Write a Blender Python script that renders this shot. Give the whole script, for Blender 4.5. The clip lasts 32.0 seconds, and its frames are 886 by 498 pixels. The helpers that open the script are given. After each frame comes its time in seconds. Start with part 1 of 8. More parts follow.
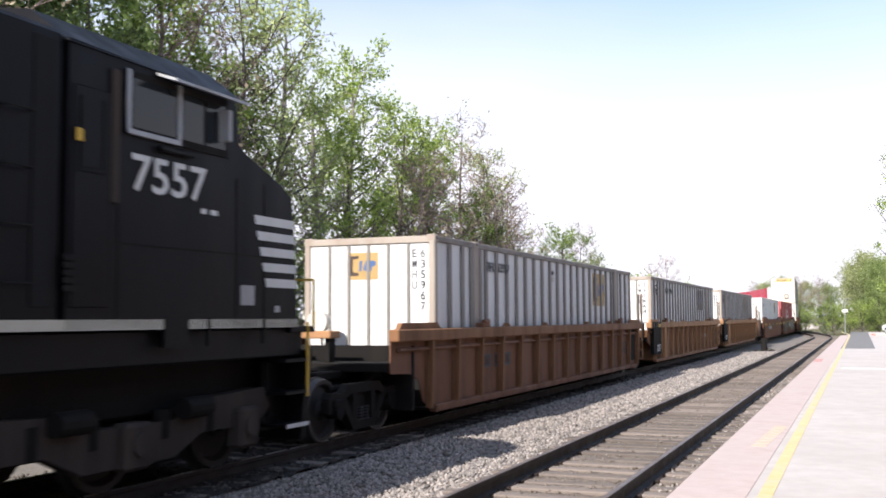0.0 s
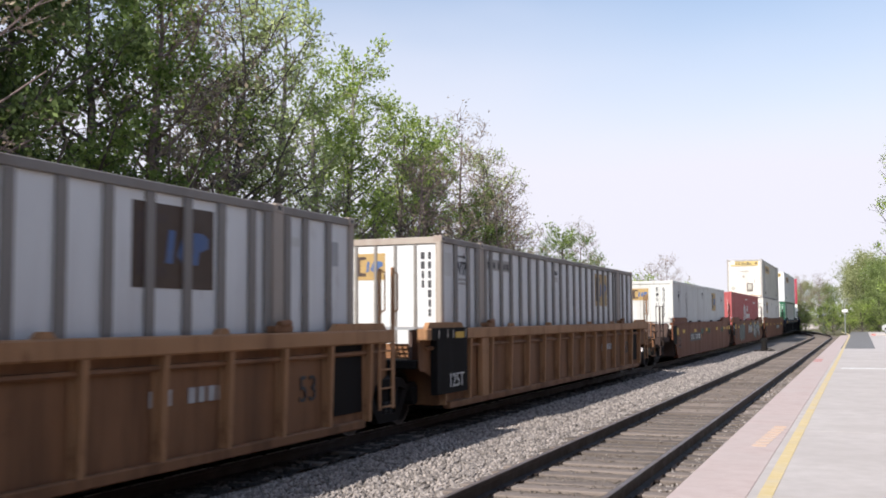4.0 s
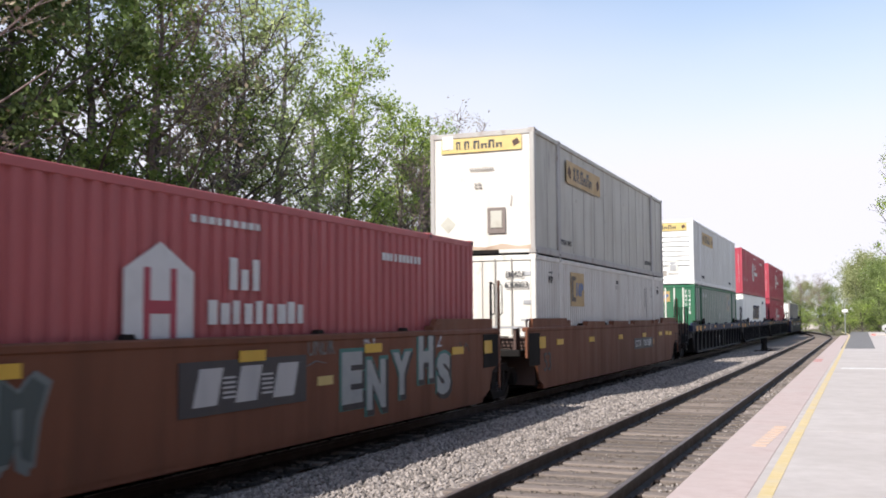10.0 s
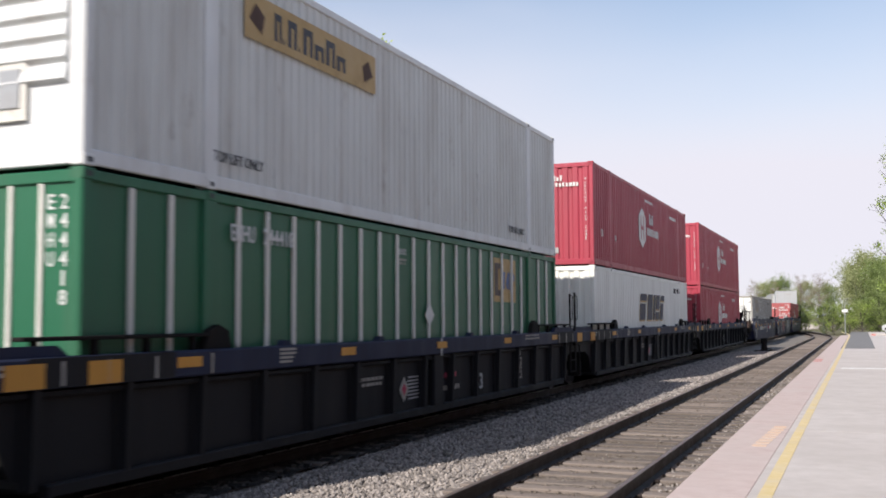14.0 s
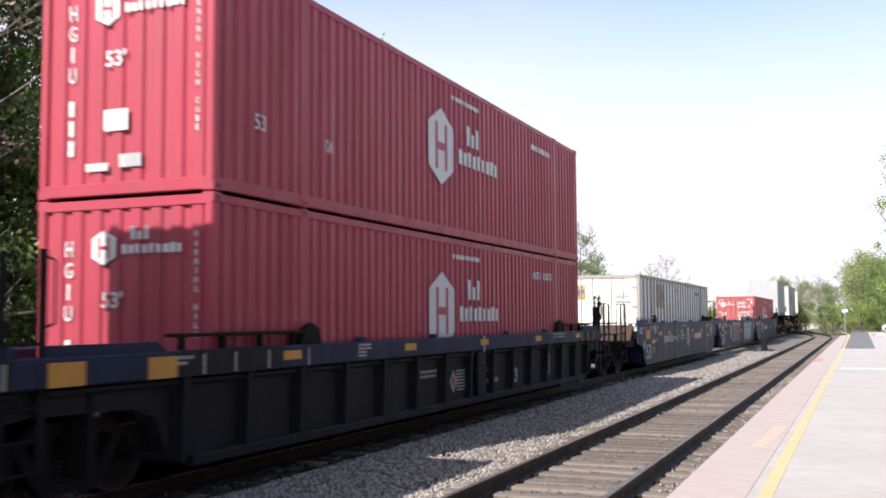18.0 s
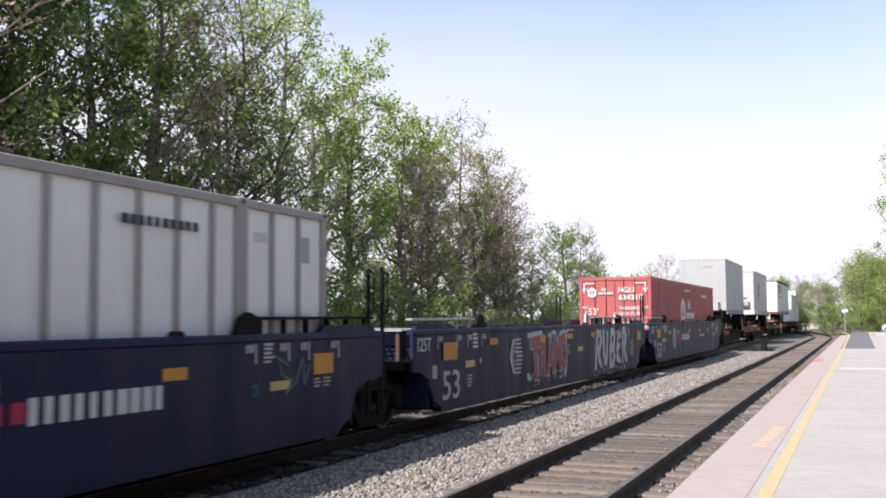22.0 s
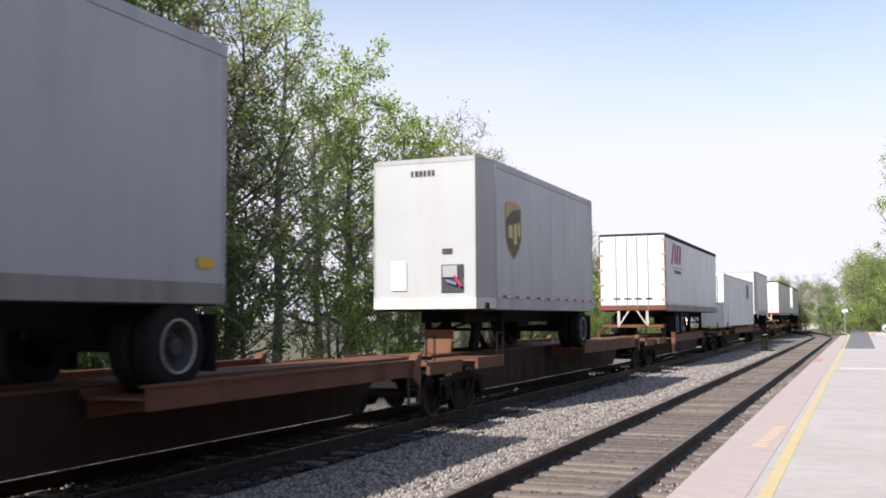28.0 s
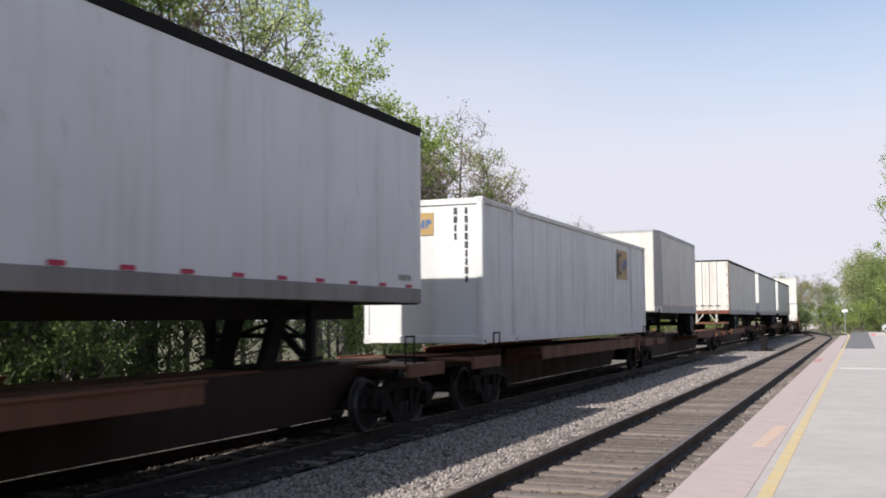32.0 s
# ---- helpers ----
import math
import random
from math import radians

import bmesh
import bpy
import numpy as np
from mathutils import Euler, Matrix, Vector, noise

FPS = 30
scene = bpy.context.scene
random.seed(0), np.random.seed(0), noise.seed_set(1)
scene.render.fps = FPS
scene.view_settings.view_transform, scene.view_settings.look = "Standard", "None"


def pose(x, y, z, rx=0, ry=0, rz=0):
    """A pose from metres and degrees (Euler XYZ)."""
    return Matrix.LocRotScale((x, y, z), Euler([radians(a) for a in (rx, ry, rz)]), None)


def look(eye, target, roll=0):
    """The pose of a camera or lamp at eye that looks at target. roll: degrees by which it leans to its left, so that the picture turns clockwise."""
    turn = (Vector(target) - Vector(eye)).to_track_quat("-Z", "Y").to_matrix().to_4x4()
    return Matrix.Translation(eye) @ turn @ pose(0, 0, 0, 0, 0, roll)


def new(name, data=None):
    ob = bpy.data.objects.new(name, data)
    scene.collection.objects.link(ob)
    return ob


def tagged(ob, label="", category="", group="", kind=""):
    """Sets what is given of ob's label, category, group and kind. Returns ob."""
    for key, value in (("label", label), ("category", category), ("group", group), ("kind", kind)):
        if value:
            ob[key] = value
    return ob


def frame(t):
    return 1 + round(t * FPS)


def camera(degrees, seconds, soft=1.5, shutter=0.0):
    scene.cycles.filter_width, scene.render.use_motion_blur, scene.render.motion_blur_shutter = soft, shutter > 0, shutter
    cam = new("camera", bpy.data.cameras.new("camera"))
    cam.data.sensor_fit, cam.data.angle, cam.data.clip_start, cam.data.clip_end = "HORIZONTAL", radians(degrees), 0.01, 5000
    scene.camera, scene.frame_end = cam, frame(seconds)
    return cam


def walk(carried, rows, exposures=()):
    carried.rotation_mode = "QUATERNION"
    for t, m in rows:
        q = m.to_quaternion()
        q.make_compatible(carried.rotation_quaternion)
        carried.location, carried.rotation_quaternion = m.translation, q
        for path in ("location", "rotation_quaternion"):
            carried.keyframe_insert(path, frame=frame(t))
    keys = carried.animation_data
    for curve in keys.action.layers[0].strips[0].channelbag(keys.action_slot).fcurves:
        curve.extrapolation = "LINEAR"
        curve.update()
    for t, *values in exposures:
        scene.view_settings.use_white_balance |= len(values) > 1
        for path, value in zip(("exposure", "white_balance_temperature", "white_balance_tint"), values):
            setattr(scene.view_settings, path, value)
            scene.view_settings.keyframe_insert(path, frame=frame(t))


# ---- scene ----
EYE = Vector((0.0, 0.0, 1.776))
YAW, PITCH, ROLL = radians(22.394), radians(3.966), -0.355
cam = camera(47.33, 32.0, soft=1.8, shutter=0.25)
AIM = EYE + Vector((-math.sin(YAW) * math.cos(PITCH), math.cos(YAW) * math.cos(PITCH), math.sin(PITCH)))
STAND = look(EYE, AIM, ROLL)
walk(cam, [(0, STAND), (32, STAND)],
     exposures=[(0, 0.80, 6500, 12.5), (0.5, 0.65, 6500, 12.5), (1, 0.55, 6500, 12.5), (2, 0.32, 6500, 12.5), (3.5, 0.40, 6500, 12.5), (6, 0.38, 6500, 12.5), (8, 0.45, 6500, 12.5), (10, 0.52, 6500, 12.5), (13, 0.28, 6600, 12.5), (14, 0.30, 6600, 12.5), (17, 0.72, 6500, 12.5), (19, 0.70, 6500, 12.5), (20, 0.70, 6500, 12.5), (21, 0.57, 6500, 12.5), (22, 0.58, 6500, 12.5), (23, 0.68, 6500, 12.5), (24, 0.74, 6500, 12.5), (25, 0.64, 6500, 12.5), (28, 0.51, 6500, 12.5), (30, 0.36, 6500, 12.5), (32, 0.23, 6500, 12.5)])

# ---- daylight: sun behind the camera and to the left of the rails ----
SUN_AZ, SUN_EL = radians(15.0), radians(38.5)
SUN_WAY = Vector((math.sin(SUN_AZ) * math.cos(SUN_EL), math.cos(SUN_AZ) * math.cos(SUN_EL), -math.sin(SUN_EL)))
sun = new("sun", bpy.data.lights.new("sun", "SUN"))
sun.data.energy, sun.data.angle, sun.data.color = 4.8, radians(0.6), (1.0, 0.955, 0.89)
sun.matrix_world = look((0, 0, 60), Vector((0, 0, 60)) + SUN_WAY)


def make_world():
    w = bpy.data.worlds.new("sky")
    scene.world = w
    w.use_nodes = True
    nt = w.node_tree
    nt.nodes.clear()
    N, L = nt.nodes.new, nt.links.new
    out, bg = N("ShaderNodeOutputWorld"), N("ShaderNodeBackground")
    sky = N("ShaderNodeTexSky")
    sky.sky_type, sky.sun_disc = "NISHITA", False
    sky.sun_elevation, sky.sun_rotation = SUN_EL, math.pi + SUN_AZ
    sky.air_density, sky.dust_density, sky.ozone_density = 1.15, 0.9, 1.6
    geo, sep = N("ShaderNodeTexCoord"), N("ShaderNodeSeparateXYZ")
    L(geo.outputs["Generated"], sep.inputs[0])
    # thin high cloud, thicker towards the horizon
    mp, nz = N("ShaderNodeMapping"), N("ShaderNodeTexNoise")
    mp.inputs["Scale"].default_value = (1.0, 1.0, 3.2)
    nz.inputs["Scale"].default_value, nz.inputs["Detail"].default_value, nz.inputs["Roughness"].default_value = 1.1, 4, 0.45
    L(geo.outputs["Generated"], mp.inputs[0]), L(mp.outputs[0], nz.inputs["Vector"])
    low = N("ShaderNodeMapRange")
    low.inputs["From Min"].default_value, low.inputs["From Max"].default_value = 0.32, 0.17
    drift, mov = N("ShaderNodeMath"), N("ShaderNodeMath")
    mov.operation = "MULTIPLY_ADD"
    mov.inputs[1].default_value, mov.inputs[2].default_value = 0.34, -0.17
    L(nz.outputs["Fac"], mov.inputs[0])
    L(sep.outputs["Z"], drift.inputs[0]), L(mov.outputs[0], drift.inputs[1])
    L(drift.outputs[0], low.inputs["Value"])
    cl = N("ShaderNodeMapRange")
    cl.inputs["From Min"].default_value, cl.inputs["From Max"].default_value = 0.42, 0.72
    L(nz.outputs["Fac"], cl.inputs["Value"])
    add = N("ShaderNodeMath")
    add.operation, add.use_clamp = "ADD", True
    cl2 = N("ShaderNodeMath")
    cl2.operation = "MULTIPLY"
    cl2.inputs[1].default_value = 0.3
    L(cl.outputs[0], cl2.inputs[0])
    lo2 = N("ShaderNodeMath")
    lo2.operation = "MULTIPLY"
    lo2.inputs[1].default_value = 0.9
    L(low.outputs[0], lo2.inputs[0])
    L(cl2.outputs[0], add.inputs[0]), L(lo2.outputs[0], add.inputs[1])
    up = N("ShaderNodeVectorMath")
    up.operation = "SCALE"
    up.inputs["Scale"].default_value = 1.7
    mix = N("ShaderNodeMix")
    mix.data_type = "RGBA"
    mix.inputs["B"].default_value = (9.25, 9.3, 10.35, 1)
    L(add.outputs[0], mix.inputs["Factor"]), L(sky.outputs[0], up.inputs[0]), L(up.outputs[0], mix.inputs["A"])
    L(mix.outputs["Result"], bg.inputs[0])
    bg.inputs[1].default_value = 0.073
    L(bg.outputs[0], out.inputs[0])


make_world()
# ---- mesh helpers ----
class Form:
    """Collects boxes, prisms and tubes into one mesh."""

    def __init__(self):
        self.v, self.f = [], []

    def add(self, verts, faces):
        n = len(self.v)
        self.v += [tuple(p) for p in verts]
        self.f += [tuple(i + n for i in f) for f in faces]
        return self

    def box(self, x0, x1, y0, y1, z0, z1, c=0.0):
        if c <= 0:
            return self.add([(x, y, z) for x in (x0, x1) for y in (y0, y1) for z in (z0, z1)],
                            [(0, 1, 3, 2), (4, 6, 7, 5), (0, 4, 5, 1), (2, 3, 7, 6), (0, 2, 6, 4), (1, 5, 7, 3)])
        # chamfered: an octagon along the longest side
        return self.add(*chamfer(x0, x1, y0, y1, z0, z1, c))

    def prism(self, poly, axis, a, b):
        """poly: outline in the two other axes, in the order x, y, z without axis."""
        def pt(q, h):
            return {"x": (h, q[0], q[1]), "y": (q[0], h, q[1]), "z": (q[0], q[1], h)}[axis]
        n = len(poly)
        return self.add([pt(q, a) for q in poly] + [pt(q, b) for q in poly],
                        [tuple(range(n))[::-1], tuple(range(n, 2 * n))] + [(i, (i + 1) % n, (i + 1) % n + n, i + n) for i in range(n)])

    def tube(self, a, b, r, n=8, r2=None):
        a, b = Vector(a), Vector(b)
        d = (b - a).normalized()
        s = d.orthogonal().normalized()
        u = d.cross(s)
        r2 = r if r2 is None else r2
        ring = [(math.cos(2 * math.pi * i / n), math.sin(2 * math.pi * i / n)) for i in range(n)]
        return self.add([a + (s * c + u * w) * r for c, w in ring] + [b + (s * c + u * w) * r2 for c, w in ring],
                        [tuple(range(n))[::-1], tuple(range(n, 2 * n))] + [(i, (i + 1) % n, (i + 1) % n + n, i + n) for i in range(n)])

    def path(self, pts, r, n=6):
        for a, b in zip(pts, pts[1:]):
            self.tube(a, b, r, n)
        return self

    def lathe(self, prof, axis_y=0.0, n=24, centre=(0, 0, 0)):
        """prof: (radius, x) pairs turned about the x axis."""
        cx, cy, cz = centre
        m = len(prof)
        vs = [(cx + x, cy + r * math.cos(2 * math.pi * k / n), cz + r * math.sin(2 * math.pi * k / n)) for k in range(n) for r, x in prof]
        fs = [(k * m + i, k * m + i + 1, (k + 1) % n * m + i + 1, (k + 1) % n * m + i) for k in range(n) for i in range(m - 1)]
        return self.add(vs, fs)

    def mesh(self, name, smooth=False):
        me = bpy.data.meshes.new(name)
        me.from_pydata(self.v, [], self.f)
        bm = bmesh.new()
        bm.from_mesh(me)
        bmesh.ops.recalc_face_normals(bm, faces=bm.faces)
        bm.to_mesh(me)
        bm.free()
        if smooth:
            me.shade_smooth()
        return me


def chamfer(x0, x1, y0, y1, z0, z1, c):
    lo, hi = (x0, y0, z0), (x1, y1, z1)
    vs, idx = [], {}
    for s in [(i, j, k) for i in (0, 1) for j in (0, 1) for k in (0, 1)]:
        for ax in range(3):
            p = []
            for d in range(3):
                e = (hi if s[d] else lo)[d]
                p.append(e if d == ax else e + (-c if s[d] else c))
            idx[s, ax] = len(vs)
            vs.append(tuple(p))
    fs = []
    for ax in range(3):
        o = [d for d in range(3) if d != ax]
        for side in (0, 1):
            loop = []
            for a, b in ((0, 0), (1, 0), (1, 1), (0, 1)):
                s = [0, 0, 0]
                s[ax], s[o[0]], s[o[1]] = side, a, b
                loop.append(idx[tuple(s), ax])
            fs.append(tuple(loop))
        for a in (0, 1):
            for b in (0, 1):
                s0, s1 = [0, 0, 0], [0, 0, 0]
                s0[ax], s1[ax] = 0, 1
                s0[o[0]] = s1[o[0]] = a
                s0[o[1]] = s1[o[1]] = b
                s0, s1 = tuple(s0), tuple(s1)
                fs.append((idx[s0, o[0]], idx[s1, o[0]], idx[s1, o[1]], idx[s0, o[1]]))
    for s in [(i, j, k) for i in (0, 1) for j in (0, 1) for k in (0, 1)]:
        fs.append((idx[s, 0], idx[s, 1], idx[s, 2]))
    return vs, fs


def part(name, form, material, parent=None, label="", at=None, smooth=False):
    """Links a form (or a finished mesh) as one mesh object under a thing or a part."""
    me = form.mesh(name, smooth) if isinstance(form, Form) else form
    if material and not me.materials:
        me.materials.append(material)
    ob = new(name, me)
    if parent:
        ob.parent = parent
    if at is not None:
        ob.matrix_basis = at if isinstance(at, Matrix) else Matrix.Translation(at)
    if label:
        tagged(ob, label)
    return ob


def thing(name, label, category, group="", kind=""):
    return tagged(new(name), label, category, group, kind)


def quick_mesh(name, verts, faces, material):
    """A mesh from arrays: verts (n, 3), faces (m, k)."""
    me = bpy.data.meshes.new(name)
    verts, faces = np.asarray(verts, np.float32), np.asarray(faces, np.int32)
    k = faces.shape[1]
    me.vertices.add(len(verts)), me.loops.add(faces.size), me.polygons.add(len(faces))
    me.vertices.foreach_set("co", verts.ravel())
    me.loops.foreach_set("vertex_index", faces.ravel())
    me.polygons.foreach_set("loop_start", np.arange(0, faces.size, k, dtype=np.int32))
    me.polygons.foreach_set("loop_total", np.full(len(faces), k, np.int32))
    me.update(calc_edges=True)
    me.materials.append(material)
    return me


LETTERS = {}


def lettering(words, height, material, parent, at, width=None, name="lettering", bold=0.0, label=""):
    """Raised paint in the built-in font: at maps the words' plane (x along, y up) onto the thing."""
    key = (words, material.name, bold)
    if key not in LETTERS:
        cu = bpy.data.curves.new("words", "FONT")
        cu.body, cu.size, cu.extrude, cu.offset = words, 1.0, 0.004, bold
        cu.resolution_u = 3
        tmp = bpy.data.objects.new("words", cu)
        me = bpy.data.meshes.new_from_object(tmp)
        bpy.data.objects.remove(tmp)
        co = np.empty(len(me.vertices) * 3, np.float32)
        me.vertices.foreach_get("co", co)
        co = co.reshape(-1, 3)
        co[:, :2] -= co[:, :2].min(0)
        size = co[:, :2].max(0)
        co[:, :2] -= size / 2
        me.vertices.foreach_set("co", co.ravel())
        me.materials.clear()
        me.materials.append(material)
        LETTERS[key] = me, size
    me, size = LETTERS[key]
    s = height / size[1]
    sx = s if width is None else width / size[0]
    ob = new(name, me)
    ob.parent = parent
    ob.matrix_basis = at @ Matrix.Diagonal((sx, s, 1, 1))
    if label:
        tagged(ob, label)
    return ob


def on_right(x, y, z):
    """Plane of a side that faces the platform, words run away from the camera."""
    return pose(x, y, z, 90, 0, 90)


def on_front(x, y, z):
    """Plane of an end that faces the camera."""
    return pose(x, y, z, 90, 0, 0)


def bars(parent, at, rows, height, width, material, name="marking", seed=1, words=3):
    """Lines of writing too small to read, as plain bars."""
    r = random.Random(seed)
    f = Form()
    step = height / rows
    for i in range(rows):
        x, y0 = -width / 2, height / 2 - (i + 0.8) * step
        for k in range(words):
            w = width / words * r.uniform(0.5, 0.82)
            f.box(x, x + w, y0, y0 + step * 0.6, 0, 0.004)
            x += width / words
    ob = part(name, f, material, parent)
    tagged(ob, "", "", "", "stuff")
    ob.matrix_basis = at
    return ob


# ---- materials ----
def nodes_of(name):
    m = bpy.data.materials.new(name)
    m.use_nodes = True
    nt = m.node_tree
    return m, nt, nt.nodes["Principled BSDF"]


def noise_node(nt, coord, scale, detail=4, rough=0.55, stretch=(1, 1, 1)):
    mp, nz = nt.nodes.new("ShaderNodeMapping"), nt.nodes.new("ShaderNodeTexNoise")
    mp.inputs["Scale"].default_value = stretch
    nz.inputs["Scale"].default_value, nz.inputs["Detail"].default_value, nz.inputs["Roughness"].default_value = scale, detail, rough
    nt.links.new(coord, mp.inputs[0])
    nt.links.new(mp.outputs[0], nz.inputs["Vector"])
    return nz.outputs["Fac"]


def ramp(nt, value, a, b, lo=0.0, hi=1.0):
    r = nt.nodes.new("ShaderNodeMapRange")
    r.inputs["From Min"].default_value, r.inputs["From Max"].default_value = a, b
    r.inputs["To Min"].default_value, r.inputs["To Max"].default_value = lo, hi
    nt.links.new(value, r.inputs["Value"])
    return r.outputs[0]


def blend(nt, fac, a, b, mode="MIX"):
    m = nt.nodes.new("ShaderNodeMix")
    m.data_type, m.blend_type = "RGBA", mode
    for sock, v in (("Factor", fac), ("A", a), ("B", b)):
        if isinstance(v, (tuple, list)):
            m.inputs[sock].default_value = (*v, 1) if len(v) == 3 else v
        elif isinstance(v, (int, float)):
            m.inputs[sock].default_value = v
        else:
            nt.links.new(v, m.inputs[sock])
    return m.outputs["Result"]


def painted(name, colour, wear=(0.16, 0.10, 0.06), amount=0.35, rough=0.5, grain=9.0, metal=0.0, bump=0.15, vary=0.12, streak=True, gloss=0.5, chips=0.0):
    """Weathered paint: blotches, rain streaks and fine grain, at true size."""
    m, nt, bs = nodes_of(name)
    tc = nt.nodes.new("ShaderNodeTexCoord").outputs["Object"]
    big = noise_node(nt, tc, 0.9, 3)
    fine = noise_node(nt, tc, grain * 6, 3, 0.7)
    st = noise_node(nt, tc, 3.0, 4, 0.6, (0.8, 0.8, 0.1)) if streak else noise_node(nt, tc, 4.0, 4)
    dark, light = [max(0, c * (1 - vary)) for c in colour], [min(1, c * (1 + vary * 0.6)) for c in colour]
    c = blend(nt, big, dark, light)
    c = blend(nt, ramp(nt, st, 0.48, 0.82, 0, amount), c, wear)
    c = blend(nt, ramp(nt, fine, 0.62, 0.8, 0, amount * 0.6), c, wear)
    if chips:
        c = blend(nt, ramp(nt, noise_node(nt, tc, 2.3, 6, 0.7, (1, 1, 0.45)), 0.60, 0.70, 0, chips), c, (0.13, 0.06, 0.03))
    nt.links.new(c, bs.inputs["Base Color"])
    nt.links.new(ramp(nt, st, 0.3, 0.8, rough - 0.08, min(1, rough + 0.22)), bs.inputs["Roughness"])
    bs.inputs["Metallic"].default_value = metal
    bs.inputs["Specular IOR Level"].default_value = gloss
    if bump:
        b = nt.nodes.new("ShaderNodeBump")
        b.inputs["Strength"].default_value, b.inputs["Distance"].default_value = bump, 0.01
        nt.links.new(noise_node(nt, tc, grain, 4), b.inputs["Height"])
        nt.links.new(b.outputs[0], bs.inputs["Normal"])
    return m


def granular(name, colours, scale, rough=0.9, bump=0.6, dist=0.02, big=0.35, island=False):
    """Loose or rough mineral surfaces from three colours."""
    m, nt, bs = nodes_of(name)
    tc = nt.nodes.new("ShaderNodeTexCoord").outputs["Object"]
    f1 = noise_node(nt, tc, scale, 5, 0.65)
    f2 = noise_node(nt, tc, big, 4, 0.6)
    c = blend(nt, ramp(nt, f1, 0.35, 0.65), colours[0], colours[1])
    c = blend(nt, ramp(nt, f2, 0.42, 0.68, 0, 0.6), c, colours[2])
    if island:
        ge = nt.nodes.new("ShaderNodeNewGeometry")
        c = blend(nt, 0.75, c, blend(nt, ge.outputs["Random Per Island"], [k * 0.55 for k in colours[0]], [min(1, k * 1.5) for k in colours[1]]))
    nt.links.new(c, bs.inputs["Base Color"])
    bs.inputs["Roughness"].default_value = rough
    b = nt.nodes.new("ShaderNodeBump")
    b.inputs["Strength"].default_value, b.inputs["Distance"].default_value = bump, dist
    nt.links.new(f1, b.inputs["Height"])
    nt.links.new(b.outputs[0], bs.inputs["Normal"])
    return m


def leafy(name, a, b):
    m, nt, bs = nodes_of(name)
    ge = nt.nodes.new("ShaderNodeNewGeometry")
    tc = nt.nodes.new("ShaderNodeTexCoord").outputs["Object"]
    c = blend(nt, ge.outputs["Random Per Island"], a, b)
    c = blend(nt, ramp(nt, noise_node(nt, tc, 1.3, 2), 0.40, 0.66, 0, 0.55), c, [k * 0.75 for k in a])
    nt.links.new(c, bs.inputs["Base Color"])
    bs.inputs["Roughness"].default_value = 0.6
    tr, mx = nt.nodes.new("ShaderNodeBsdfTranslucent"), nt.nodes.new("ShaderNodeMixShader")
    nt.links.new(c, tr.inputs[0])
    mx.inputs[0].default_value = 0.38
    out = nt.nodes["Material Output"]
    nt.links.new(bs.outputs[0], mx.inputs[1]), nt.links.new(tr.outputs[0], mx.inputs[2])
    nt.links.new(mx.outputs[0], out.inputs[0])
    return m


WHITE = painted("white_paint", (0.68, 0.69, 0.68), (0.34, 0.27, 0.21), 0.36, 0.45, chips=0.22)
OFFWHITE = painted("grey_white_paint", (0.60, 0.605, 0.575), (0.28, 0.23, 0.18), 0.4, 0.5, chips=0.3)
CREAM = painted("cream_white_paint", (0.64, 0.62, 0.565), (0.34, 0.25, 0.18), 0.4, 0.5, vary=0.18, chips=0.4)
WARMGREY = painted("warm_grey_white", (0.455, 0.445, 0.385), (0.22, 0.17, 0.12), 0.5, 0.55, vary=0.18, chips=0.3)
CHALK = painted("chalky_white_paint", (0.82, 0.82, 0.76), (0.5, 0.45, 0.38), 0.3, 0.5)
RIBDARK = painted("dark_weathered_rib_grey", (0.215, 0.195, 0.175), (0.13, 0.09, 0.065), 0.5, 0.6)
POSTBEIGE = painted("rust_washed_beige_post", (0.36, 0.31, 0.26), (0.2, 0.11, 0.07), 0.6, 0.6)
RIBGREY = painted("weathered_rib_grey", (0.33, 0.31, 0.28), (0.2, 0.15, 0.1), 0.4, 0.55)
DULLGREY = painted("galvanised_grey", (0.36, 0.37, 0.38), (0.2, 0.17, 0.14), 0.35, 0.45, metal=0.3)
RED = painted("container_red", (0.37, 0.042, 0.068), (0.17, 0.05, 0.05), 0.3, 0.45, vary=0.16)
RED_OLD = painted("faded_red", (0.40, 0.09, 0.09), (0.26, 0.12, 0.11), 0.35, 0.5, vary=0.16)
LOCKRED = painted("dark_red_rods", (0.16, 0.03, 0.035), (0.1, 0.05, 0.04), 0.4, 0.5)
GREEN = painted("container_green", (0.014, 0.115, 0.055), (0.1, 0.1, 0.07), 0.3, 0.45)
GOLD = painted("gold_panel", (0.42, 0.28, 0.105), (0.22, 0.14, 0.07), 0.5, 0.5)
YELLOW = painted("safety_yellow", (0.62, 0.38, 0.04), (0.3, 0.2, 0.05), 0.35, 0.5)
PANELYEL = painted("yellow_name_panel", (0.56, 0.43, 0.16), (0.35, 0.26, 0.1), 0.35, 0.5)
LIGHTGREY = painted("light_grey_paint", (0.43, 0.44, 0.445), (0.3, 0.27, 0.23), 0.25, 0.45)
POSTGREY = painted("rust_specked_post_grey", (0.37, 0.36, 0.34), (0.2, 0.12, 0.08), 0.45, 0.55, chips=0.5)
RUSTWASH = painted("rust_wash", (0.46, 0.36, 0.27), (0.24, 0.13, 0.08), 0.7, 0.7, vary=0.3)
HATCHBROWN = painted("brown_grey_hatch_steel", (0.17, 0.14, 0.125), (0.1, 0.07, 0.05), 0.5, 0.6)
